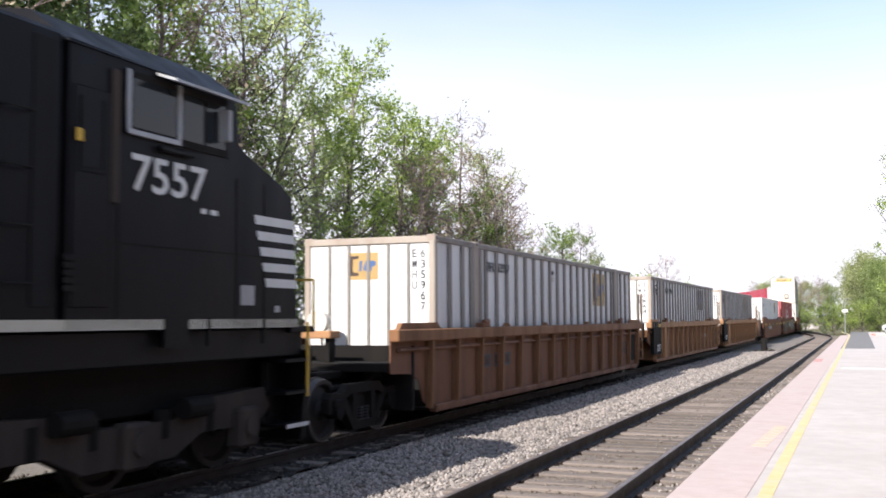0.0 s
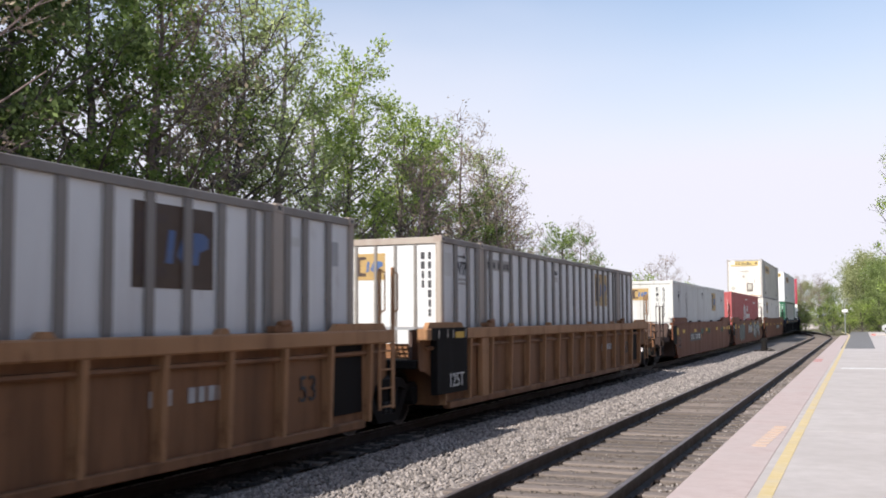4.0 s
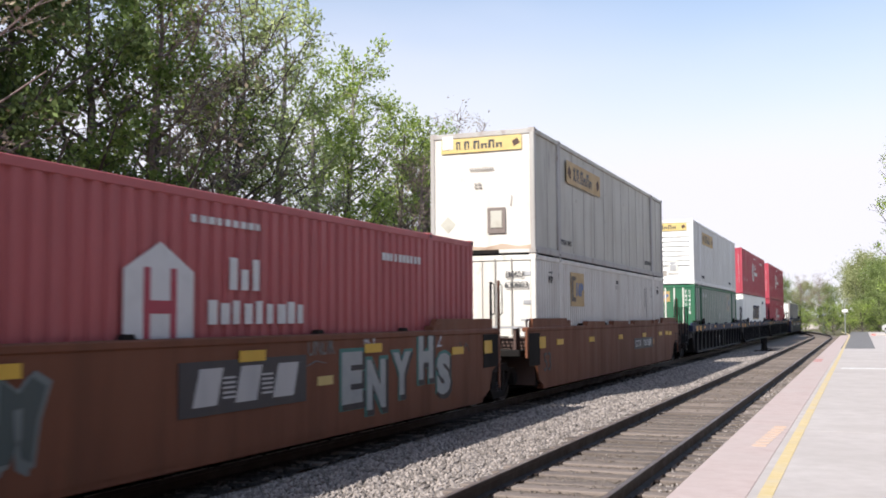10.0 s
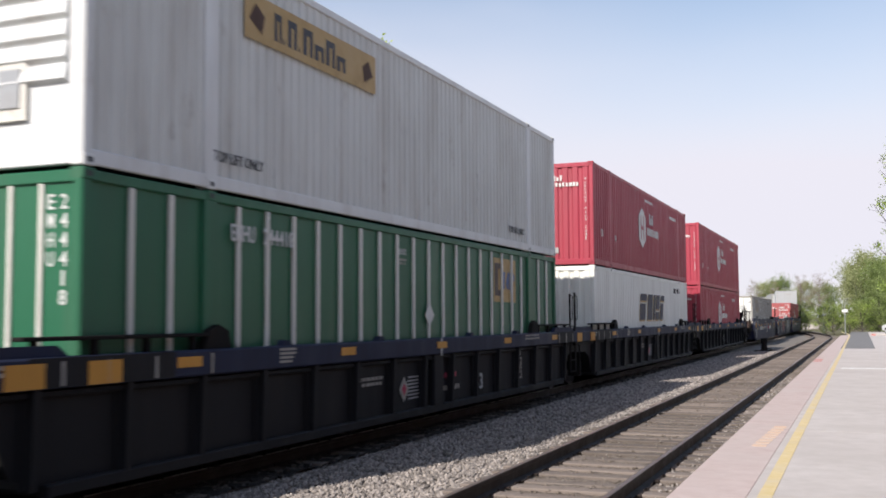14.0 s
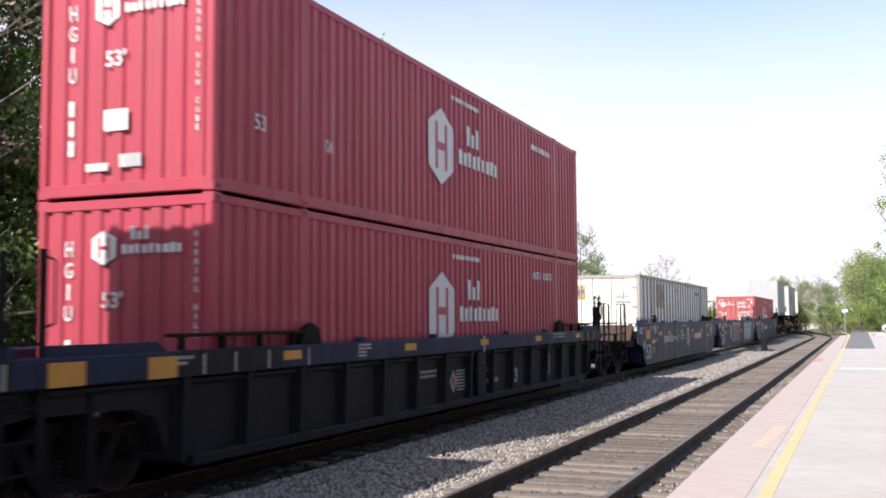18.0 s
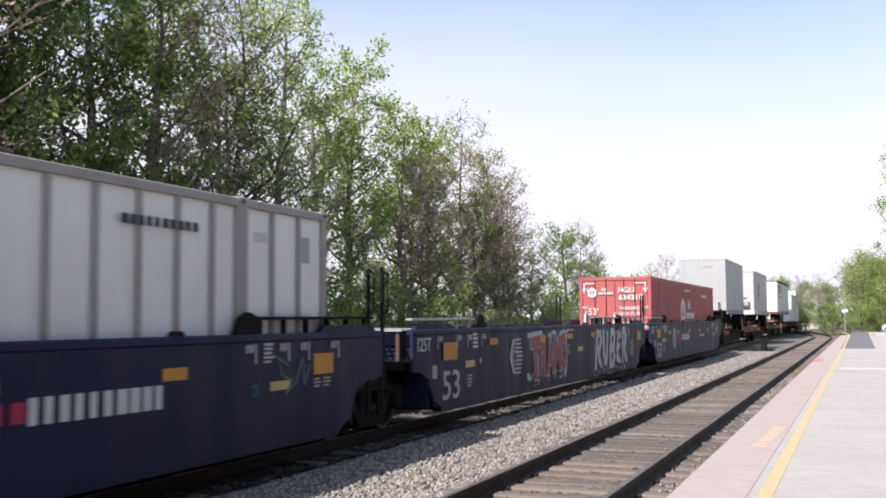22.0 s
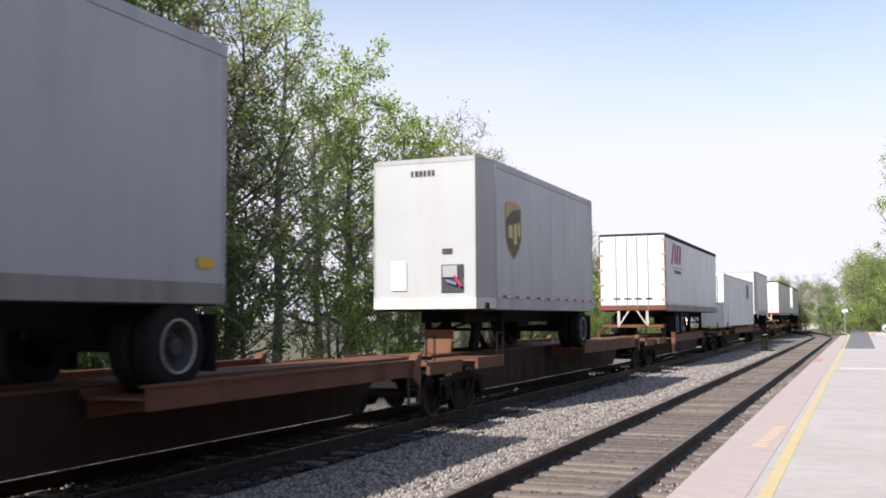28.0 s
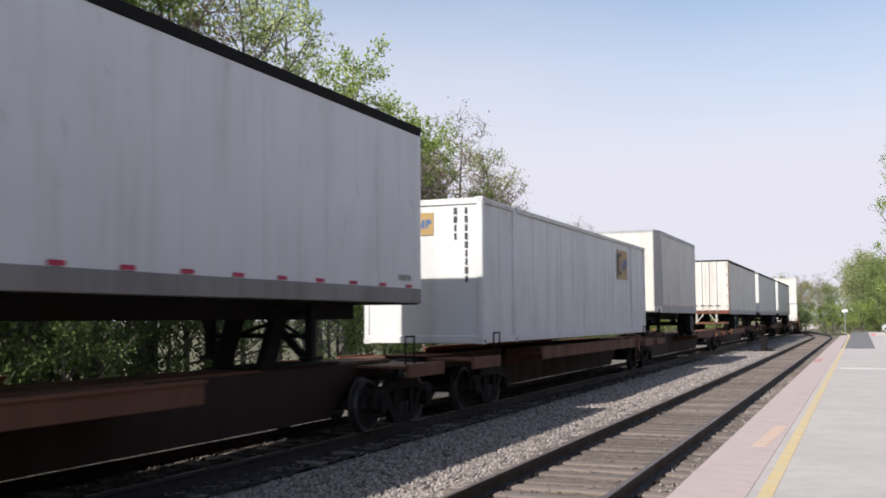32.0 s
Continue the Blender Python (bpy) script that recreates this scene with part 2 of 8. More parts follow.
VANGREY = painted("dull_grey_trailer_skin", (0.37, 0.38, 0.39), (0.2, 0.18, 0.16), 0.3, 0.42)
NOSESHADE = painted("nose_shading_grey", (0.40, 0.39, 0.37), (0.25, 0.22, 0.18), 0.3, 0.5)
BLUEPAINT = painted("logo_blue", (0.06, 0.12, 0.27), (0.25, 0.2, 0.12), 0.5, 0.5)
LOGODARK = painted("logo_dark_brown", (0.05, 0.03, 0.025), (0.2, 0.13, 0.06), 0.4, 0.5, bump=0)
ORANGE = painted("faded_orange_reflector", (0.58, 0.27, 0.035), (0.3, 0.16, 0.05), 0.4, 0.5)
NAVY = painted("well_navy", (0.0072, 0.0105, 0.044), (0.018, 0.02, 0.034), 0.3, 0.5, gloss=0.3, vary=0.25)
ENDBROWN = painted("dark_brown_sill", (0.055, 0.037, 0.032), (0.03, 0.024, 0.02), 0.5, 0.75, gloss=0.15, vary=0.3)
DUSTBROWN = painted("dusty_end_steel", (0.10, 0.068, 0.058), (0.05, 0.035, 0.03), 0.5, 0.75, gloss=0.15, vary=0.25)
TRUCKSTEEL = painted("grimy_cast_steel", (0.019, 0.016, 0.014), (0.045, 0.034, 0.028), 0.5, 0.8, gloss=0.12)
TANPOST = painted("worn_post_tan", (0.40, 0.215, 0.105), (0.09, 0.045, 0.028), 0.6, 0.65, gloss=0.25, vary=0.25, chips=0.6)
TANRED = painted("well_dark_brown", (0.20, 0.092, 0.052), (0.04, 0.024, 0.018), 0.75, 0.65, gloss=0.25, vary=0.25, chips=0.6)
TAN = painted("well_yellow_brown", (0.24, 0.117, 0.056), (0.055, 0.03, 0.02), 0.75, 0.65, gloss=0.25, vary=0.25, chips=0.7)
BROWN = painted("well_red_brown", (0.168, 0.064, 0.034), (0.05, 0.035, 0.025), 0.45, 0.65, gloss=0.25, vary=0.2, chips=0.4)
# darker copy of the spine brown, shade below the deck put into colour
SHADESILL = painted("shaded_rusty_sill", (0.034, 0.019, 0.014), (0.02, 0.017, 0.015), 0.5, 0.7, gloss=0.2, vary=0.2)
SPINE = painted("spine_red_brown", (0.15, 0.066, 0.038), (0.05, 0.035, 0.022), 0.5, 0.65, gloss=0.25, vary=0.2)
BLACK = painted("locomotive_black", (0.0045, 0.0045, 0.006), (0.02, 0.018, 0.017), 0.3, 0.42, gloss=0.14)
DARK = painted("grimy_black_steel", (0.012, 0.011, 0.0105), (0.035, 0.027, 0.022), 0.5, 0.75, gloss=0.12)
RIMSTEEL = painted("dull_rim_steel", (0.03, 0.03, 0.03), (0.08, 0.06, 0.05), 0.4, 0.6, metal=0.2)
WELLDARK = painted("well_blue_black", (0.010, 0.010, 0.012), (0.035, 0.03, 0.028), 0.35, 0.65, gloss=0.25)
STEEL = painted("bare_wheel_steel", (0.035, 0.03, 0.027), (0.07, 0.045, 0.03), 0.4, 0.55, metal=0.3)
TYRE = painted("tyre_rubber", (0.014, 0.014, 0.014), (0.045, 0.04, 0.036), 0.4, 0.85, gloss=0.15)
PAINTWHITE = painted("lettering_white", (0.62, 0.62, 0.60), (0.3, 0.28, 0.25), 0.3, 0.5, bump=0)
PAINTBLACK = painted("lettering_black", (0.03, 0.03, 0.035), (0.12, 0.12, 0.12), 0.3, 0.5, bump=0)
MARKGREY = painted("worn_white_marking", (0.46, 0.46, 0.45), (0.15, 0.15, 0.17), 0.5, 0.55, bump=0)
PAINTRED = painted("lettering_red", (0.42, 0.02, 0.07), (0.3, 0.05, 0.06), 0.2, 0.5, bump=0)
GRIMEFOOT = painted("grimy_foot_rail", (0.24, 0.225, 0.21), (0.1, 0.08, 0.065), 0.6, 0.6, vary=0.3)
CRIMSON = painted("dark_crimson_lettering", (0.27, 0.02, 0.085), (0.3, 0.1, 0.12), 0.25, 0.5, bump=0)
SHIELD = painted("shield_brown", (0.06, 0.035, 0.02), (0.1, 0.07, 0.05), 0.2, 0.5, bump=0)
# ---- the rails' lines: straight, then bending left beyond the platform ----
MAIN_X, SIDE_X = -8.10, -3.16


def rail_line(s, x, bend, radius):
    """Place and heading at s metres along a line that runs straight to bend, then curves left."""
    if s <= bend:
        return x, s, 0.0
    a = (s - bend) / radius
    return x - radius * (1 - math.cos(a)), bend + radius * math.sin(a), math.degrees(a)


def main_line(s):
    return rail_line(s, MAIN_X, 118.0, 230.0)


def side_line(s):
    return rail_line(s, SIDE_X, 92.0, 190.0)


GRASS = granular("dry_grass_earth", ((0.07, 0.075, 0.03), (0.14, 0.13, 0.06), (0.10, 0.08, 0.05)), 6.0, 0.95, 0.6, 0.05)
BALLAST = granular("limestone_ballast", ((0.12, 0.108, 0.096), (0.235, 0.213, 0.19), (0.15, 0.131, 0.11)), 14.0, 0.9, 1.0, 0.05)
STONE = granular("ballast_stone", ((0.145, 0.128, 0.116), (0.275, 0.242, 0.218), (0.205, 0.175, 0.15)), 9.0, 0.85, 0.4, 0.01, island=True)
CINDER = granular("dark_cinder_ballast", ((0.10, 0.08, 0.064), (0.23, 0.19, 0.155), (0.14, 0.115, 0.09)), 20.0, 0.95, 1.0, 0.04)
# main line stone: oily, and darkened further for shade under the cars
DARKSTONE = granular("oily_shaded_stone", ((0.04, 0.034, 0.03), (0.09, 0.075, 0.065), (0.05, 0.042, 0.036)), 9.0, 0.85, 0.4, 0.01, island=True)
CONCRETE = granular("platform_concrete", ((0.425, 0.39, 0.365), (0.49, 0.453, 0.428), (0.385, 0.348, 0.323)), 3.0, 0.85, 0.12, 0.004, 0.5)
EDGEPINK = granular("worn_red_platform_edge", ((0.42, 0.33, 0.305), (0.48, 0.395, 0.37), (0.45, 0.39, 0.365)), 4.0, 0.85, 0.15, 0.004, 0.8)
LINEYEL = granular("worn_yellow_line", ((0.54, 0.42, 0.20), (0.59, 0.48, 0.27), (0.49, 0.43, 0.34)), 7.0, 0.8, 0.1, 0.003, 1.2)
ASPHALT = granular("asphalt", ((0.13, 0.128, 0.127), (0.19, 0.186, 0.183), (0.16, 0.155, 0.152)), 8.0, 0.9, 0.3, 0.006)
ORANGEMARK = granular("worn_orange_stencil", ((0.56, 0.38, 0.26), (0.6, 0.45, 0.34), (0.5, 0.4, 0.34)), 9.0, 0.85, 0.1, 0.003)
REDPATCH = granular("worn_red_patch", ((0.42, 0.16, 0.14), (0.5, 0.28, 0.25), (0.45, 0.35, 0.32)), 9.0, 0.85, 0.1, 0.003)
TIMBER = painted("weathered_tie_timber", (0.165, 0.135, 0.115), (0.08, 0.065, 0.055), 0.55, 0.9, 14.0, bump=0.5, streak=False, vary=0.3)
RAILSTEEL = painted("rusty_rail_steel", (0.024, 0.016, 0.013), (0.06, 0.032, 0.02), 0.35, 0.6, metal=0.2, streak=False)
RAILWORN = painted("worn_rail_head", (0.20, 0.16, 0.14), (0.10, 0.06, 0.045), 0.5, 0.45, metal=0.5, streak=False)
TREAD = painted("dull_wheel_tread", (0.09, 0.085, 0.085), (0.05, 0.035, 0.03), 0.5, 0.4, metal=0.6, streak=False)
RAILTOP = painted("polished_rail_head", (0.40, 0.38, 0.36), (0.15, 0.10, 0.08), 0.3, 0.28, metal=0.9, streak=False)


def varied(material, lo, hi):
    """Lets each object of the material differ in tone."""
    nt = material.node_tree
    bs = nt.nodes["Principled BSDF"]
    src = bs.inputs["Base Color"].links[0].from_socket
    info = nt.nodes.new("ShaderNodeObjectInfo")
    grey = nt.nodes.new("ShaderNodeCombineColor")
    v = ramp(nt, info.outputs["Random"], 0, 1, lo, hi)
    for k in range(3):
        nt.links.new(v, grey.inputs[k])
    nt.links.new(blend(nt, 1.0, src, grey.outputs[0], "MULTIPLY"), bs.inputs["Base Color"])


varied(TIMBER, 0.55, 1.25)


def sheet(name, x0, x1, y0, y1, z, material, step=1.0, rough=0.0, label="", seed=3):
    nx, ny = max(1, int((x1 - x0) / step)), max(1, int((y1 - y0) / step))
    xs, ys = np.linspace(x0, x1, nx + 1), np.linspace(y0, y1, ny + 1)
    gx, gy = np.meshgrid(xs, ys)
    rng = np.random.RandomState(seed)
    gz = z + (rng.rand(*gx.shape) - 0.5) * rough
    idx = np.arange(gx.size).reshape(gx.shape)
    faces = np.stack([idx[:-1, :-1], idx[:-1, 1:], idx[1:, 1:], idx[1:, :-1]], -1).reshape(-1, 4)
    ob = new(name, quick_mesh(name, np.stack([gx, gy, gz], -1).reshape(-1, 3), faces, material))
    return tagged(ob, label, "", "", "structure")


def band(name, line, halfs, zs, s0, s1, step, material, label, category=""):
    """A bed of constant section laid along a rail line."""
    vs, n = [], len(halfs)
    count = int((s1 - s0) / step) + 1
    for i in range(count):
        x, y, h = line(s0 + i * step)
        c, w = math.cos(radians(h)), math.sin(radians(h))
        vs += [(x + c * d, y + w * d, z) for d, z in zip(halfs, zs)]
    fs = [(i * n + k, i * n + k + 1, (i + 1) * n + k + 1, (i + 1) * n + k) for i in range(count - 1) for k in range(n - 1)]
    return tagged(new(name, quick_mesh(name, vs, fs, material)), label, category, "", "structure")


tagged(sheet("ground", -2500, 2500, -800, 4200, -0.62, GRASS, 50, 0, "dry grass and earth reaching the horizon"))
band("ballast_bed", main_line, (-4.6, -3.4, -1.5, 1.5, 2.6, 4.2), (-0.62, -0.24, -0.215, -0.215, -0.23, -0.27), -60, 330, 3.0, BALLAST, "pale crushed limestone ballast under the main line", "ballast")
band("oily_bed", main_line, (-1.9, -1.5, 1.4, 1.75), (-0.222, -0.197, -0.197, -0.226), -60, 330, 3.0, CINDER, "dark oily ballast between the main rails", "ballast")
band("cinder_bed", side_line, (-1.35, -0.9, 0.9, 1.9), (-0.24, -0.195, -0.195, -0.25), -60, 170, 3.0, CINDER, "dark dirty ballast under the side track", "ballast")


def stones():
    """Loose crushed stone, each with its own facets."""
    rng = np.random.RandomState(11)
    base = np.array([(1, 0, 0), (-1, 0, 0), (0, 1, 0), (0, -1, 0), (0, 0, 1), (0, 0, -1)], float)
    tri = np.array([(0, 2, 4), (2, 1, 4), (1, 3, 4), (3, 0, 4), (2, 0, 5), (1, 2, 5), (3, 1, 5), (0, 3, 5)])

    def scatter(name, n, xr, yr, z, size, material, label, power=1.6):
        y = yr[0] + (yr[1] - yr[0]) * rng.rand(n) ** power
        x = xr[0] + (xr[1] - xr[0]) * rng.rand(n)
        far = np.clip(y / 18.0, 1, 1.9)
        s = size * (0.55 + 0.9 * rng.rand(n)) * far
        pts = base[None] * (0.6 + 0.8 * rng.rand(n, 6, 1)) * s[:, None, None]
        a = rng.rand(n) * 6.28
        c, w = np.cos(a)[:, None], np.sin(a)[:, None]
        px, py = pts[..., 0] * c - pts[..., 1] * w, pts[..., 0] * w + pts[..., 1] * c
        pz = pts[..., 2] * 0.75 + px * (rng.rand(n, 1) - 0.5) * 0.7
        v = np.stack([px + x[:, None], py + y[:, None], pz + z + 0.3 * s[:, None] + 0.03 * rng.rand(n, 1)], -1).reshape(-1, 3)
        f = (tri[None] + 6 * np.arange(n)[:, None, None]).reshape(-1, 3)
        return tagged(new(name, quick_mesh(name, v, f, material)), label, "stones", "", "stuff")

    scatter("ballast_stones", 62000, (-6.75, -4.35), (6, 60), -0.235, 0.029, STONE, "loose pale crushed limestone between the tracks")
    scatter("ballast_stones", 6000, (-9.9, -6.75), (5, 40), -0.2, 0.034, DARKSTONE, "loose crushed stone between the ties of the main line")
    scatter("ballast_stones", 2600, (-2.3, -1.62), (6, 34), -0.215, 0.022, STONE, "pale rubble along the foot of the platform")
    scatter("ballast_stones", 160, (-3.8, -2.4), (6, 34), -0.175, 0.016, STONE, "pale pebbles lying on the ties")
    scatter("ballast_stones", 8000, (-4.4, -1.75), (6, 40), -0.215, 0.020, CINDER, "small dirty stones between the ties of the side track")


stones()

RAIL_SECTION = [(-0.036, 0.0), (0.036, 0.0), (0.036, -0.04), (0.009, -0.055), (0.009, -0.14), (0.07, -0.16), (0.07, -0.17),
                (-0.07, -0.17), (-0.07, -0.16), (-0.009, -0.14), (-0.009, -0.055), (-0.036, -0.04)]


def track(line, s0, s1, name, label, tie_from, tie_to, tie_gap, stone_z, head):
    t = tagged(new(name), label, "", "", "structure")
    n = len(RAIL_SECTION)
    for side in (-0.7525, 0.7525):
        for nm, sec, mat in (("rail", RAIL_SECTION, RAILSTEEL), ("rail_head", [(-0.028, 0.0), (0.028, 0.0), (0.028, 0.0035), (-0.028, 0.0035)], head)):
            m = len(sec)
            vs, fs, count = [], [], int((s1 - s0) / 4) + 1
            for i in range(count):
                x, y, h = line(s0 + 4 * i)
                c, w = math.cos(radians(h)), math.sin(radians(h))
                vs += [(x + c * (side + d), y + w * (side + d), z) for d, z in sec]
            for i in range(count - 1):
                fs += [(i * m + k, i * m + (k + 1) % m, (i + 1) * m + (k + 1) % m, (i + 1) * m + k) for k in range(m)]
            f = Form()
            f.add(vs, fs)
            part(nm, f, mat, t)
    rng = random.Random(5)
    kinds = []
    for k in range(4):
        f = Form()
        a, b = rng.uniform(-0.02, 0.02), rng.uniform(-0.02, 0.02)
        f.add(*chamfer(-1.29 + a, 1.29 + b, -0.115, 0.115, -0.33, -0.172 + 0.006 * k, 0.015))
        me = f.mesh("tie")
        me.materials.append(TIMBER)
        kinds.append(me)
    plate = Form().box(-0.10, 0.10, -0.16, 0.16, -0.01, 0.008).tube((-0.09, -0.1, 0), (-0.09, -0.1, 0.03), 0.012, 6).tube((0.09, 0.1, 0), (0.09, 0.1, 0.03), 0.012, 6).mesh("tie_plate")
    plate.materials.append(RAILSTEEL)
    s = tie_from
    while s < tie_to:
        x, y, h = line(s)
        tie = part("tie", kinds[rng.randrange(4)], None, t, at=pose(x + rng.uniform(-0.03, 0.03), y, rng.uniform(-0.008, 0.006), 0, 0, h + rng.uniform(-1.4, 1.4)))
        if 3 < s < 45:
            for side in (-0.7525, 0.7525):
                part("tie_plate", plate, None, tie, at=(side, 0, -0.165))
        s += tie_gap * rng.uniform(0.94, 1.06)
    return t


track(main_line, -60, 320, "main_track", "main line track on timber ties in pale ballast", -12, 60, 0.55, -0.2, RAILTOP)
track(side_line, -60, 160, "side_track", "worn side track with dark rails on weathered timber ties", -12, 100, 0.53, -0.2, RAILWORN)


# oily dirt, its colour blackened to stand for the train's shade
DARKDIRT = granular("oily_shaded_dirt", ((0.014, 0.012, 0.010), (0.04, 0.033, 0.028), (0.02, 0.017, 0.014)), 18.0, 0.95, 1.0, 0.04)
sheet("track_dirt", -9.6, -6.72, -12, 60, -0.172, DARKDIRT, 0.12, 0.05, "oily dirt over the main line ties, blackened for shade under the train", 10)
sheet("track_dirt", -3.83, -2.49, -12, 60, -0.197, CINDER, 0.1, 0.05, "dirt and small stones lying over the ties of the side track", 8)
sheet("track_dirt", -2.33, -1.62, -12, 60, -0.205, CINDER, 0.1, 0.06, "dirt between the side track and the platform", 9)

# ---- platform ----
def platform():
    p = tagged(new("platform"), "low concrete station platform with a worn red edge", "", "", "structure")
    part("edge_wall", Form().box(-1.60, -1.36, -30, 92, -0.6, 0.155, 0.012), CONCRETE, p)
    part("edge_strip", Form().box(-1.64, -0.98, -30, 92, 0.155, 0.200, 0.008), EDGEPINK, p, "worn pinkish red painted edge strip")
    # concrete bays with open joints
    y = -33.0
    for i in range(15):
        far = min(y + 6.0, 54.0)
        part("slab", Form().box(-0.98, 7.0, y + 0.005, far - 0.005, -0.05, 0.200, 0.006), CONCRETE, p)
        y = far
    part("yellow_line", Form().prism([(-0.885, -30), (-0.755, -30), (-0.78, 40), (-0.85, 88), (-1.0, 98), (-1.7, 110), (-1.9, 110), (-1.16, 97), (-0.965, 87), (-0.90, 40)], "z", 0.2, 0.2045), LINEYEL, p, "worn yellow safety line")
    part("red_patch", Form().box(-1.62, -1.34, 38.0, 40.6, 0.2005, 0.2045), REDPATCH, p, "small red painted patch at the edge")
    part("cross_line", Form().box(-0.60, 7.0, 33.2, 33.75, 0.200, 0.2045), PAINTWHITE, p, "faded white line across the platform")
    f = Form()
    r = random.Random(4)
    y = 13.0
    for k in range(8):
        w = r.uniform(0.18, 0.3)
        f.box(-1.29 + 0.012 * k, -1.12 + 0.012 * k, y, y + w, 0.2005, 0.2045)
        y += w + 0.1
    part("stencil", f, ORANGEMARK, p, "worn orange stencilled warning, unreadable")
    tagged(new("road", Form().box(-0.98, 0.6, 54.006, 112, -0.3, 0.196, 0.01).mesh("road")), "dark asphalt path beyond the platform", "", "", "structure").data.materials.append(ASPHALT)
    tagged(new("pavement", Form().box(0.606, 40, 54.006, 112, -0.3, 0.19, 0.01).mesh("pavement")), "pale concrete forecourt beside the asphalt path", "", "", "structure").data.materials.append(CONCRETE)
    k = tagged(new("kerb"), "low white and red kerb at the end of the forecourt", "", "", "structure")
    part("kerb_stone", Form().box(0.75, 3.0, 91.0, 91.35, 0.19, 0.36, 0.02), CONCRETE, k)
    part("kerb_paint", Form().box(0.75, 1.1, 90.99, 90.998, 0.2, 0.35), REDPATCH, k)


platform()


def sky_block_wall():
    """An unseen wall right of the view, added to hold sky light off the train's side."""
    brick = granular("dark_wall_brick", ((0.11, 0.06, 0.045), (0.17, 0.09, 0.07), (0.12, 0.08, 0.065)), 9.0, 0.9, 0.4, 0.01)
    w = tagged(new("wall_skyblock"), "unseen dark wall added to hold back sky light", "", "", "structure")
    part("wall_face", Form().box(7.0, 7.35, -40, 46, -0.3, 6.2, 0.02), brick, w)
    part("coping", Form().box(6.85, 7.5, -40, 46, 6.2, 6.4, 0.02), CONCRETE, w)


sky_block_wall()
# ---- rolling stock: y runs away from the camera, x towards the platform, z from the rail head ----
CW, CL, CH = 2.59, 16.15, 2.90
MOVERS, WHEELS = [], []


def send(ob, u, z=0.0, shift=0.0):
    """Notes a thing of the train: u metres ahead of the camera at the clip's start."""
    MOVERS.append((ob, u, z, shift))
    return ob


SHARED = {}


def shared(key, make, material):
    if key not in SHARED:
        me = make().mesh(key)
        me.materials.append(material)
        SHARED[key] = me
    return SHARED[key]


def wheelset_mesh(r):
    f = Form()
    for s in (-1, 1):
        prof = [(0.0, 0.70), (0.10, 0.70), (0.14, 0.725), (r * 0.72, 0.735), (r * 0.80, 0.70), (r * 1.06, 0.69), (r * 1.06, 0.715), (r, 0.73), (r - 0.012, 0.835),
                (r * 0.84, 0.835), (r * 0.74, 0.765), (0.16, 0.80), (0.12, 0.86), (0.0, 0.86)]
        f.lathe([(a, s * b) for a, b in prof], n=28)
    f.tube((-0.98, 0, 0), (0.98, 0, 0), 0.085, 12)
    for k in range(3):
        a = 2 * math.pi * k / 3
        for s in (-1, 1):
            f.tube((s * 0.86, 0.05 * math.cos(a), 0.05 * math.sin(a)), (s * 1.0, 0.05 * math.cos(a), 0.05 * math.sin(a)), 0.014, 5)
    return f


def tread(r, s):
    return Form().lathe([(r * 0.93, s * 0.836), (r - 0.010, s * 0.8375), (r + 0.0015, s * 0.80), (r + 0.0015, s * 0.735)], n=32)


def truck(parent, y, r=0.46, base=1.78, material=None):
    """A freight truck: two cast side frames, bolster, springs and two wheelsets."""
    material = material or TRUCKSTEEL
    b = base / 2
    me = shared("side_frame_%d" % (base * 100), lambda: side_frame(b, r), material)
    tr = part("truck", shared("bolster", lambda: Form().box(-0.98, 0.98, -0.2, 0.2, -0.02, 0.22, 0.03).box(-0.35, 0.35, -0.3, 0.3, 0.2, 0.34, 0.03), material), None, parent, "freight truck with cast side frames", (0, y, r))
    for s in (-1, 1):
        part("side_frame", me, None, tr, at=(s * 1.0, 0, 0))
        for dy in (-0.1, 0.1):
            part("coil_spring", shared("coil_spring", lambda: coil_spring(), STEEL), None, tr, at=(s * 1.0, dy, -0.19))
    for k in (-1, 1):
        ws = part("wheelset", shared("wheelset_%d" % (r * 100), lambda: wheelset_mesh(r), STEEL), None, tr, "steel wheelset on its axle", (0, k * b, 0))
        WHEELS.append((ws, r, k * b))
        for s in (-1, 1):
            part("wheel_tread", shared("wheel_tread_%d_%d" % (r * 100, s), lambda: tread(r, s), TREAD), None, ws, "worn steel wheel tread")
        for s in (-1, 1):
            part("bearing_adapter", shared("adapter", lambda: Form().tube((-0.1, 0, 0), (0.1, 0, 0), 0.115, 14).box(-0.09, 0.09, -0.14, 0.14, 0.06, 0.17, 0.015), DARK), None, tr, at=(s * 1.03, k * b, 0))
    return tr


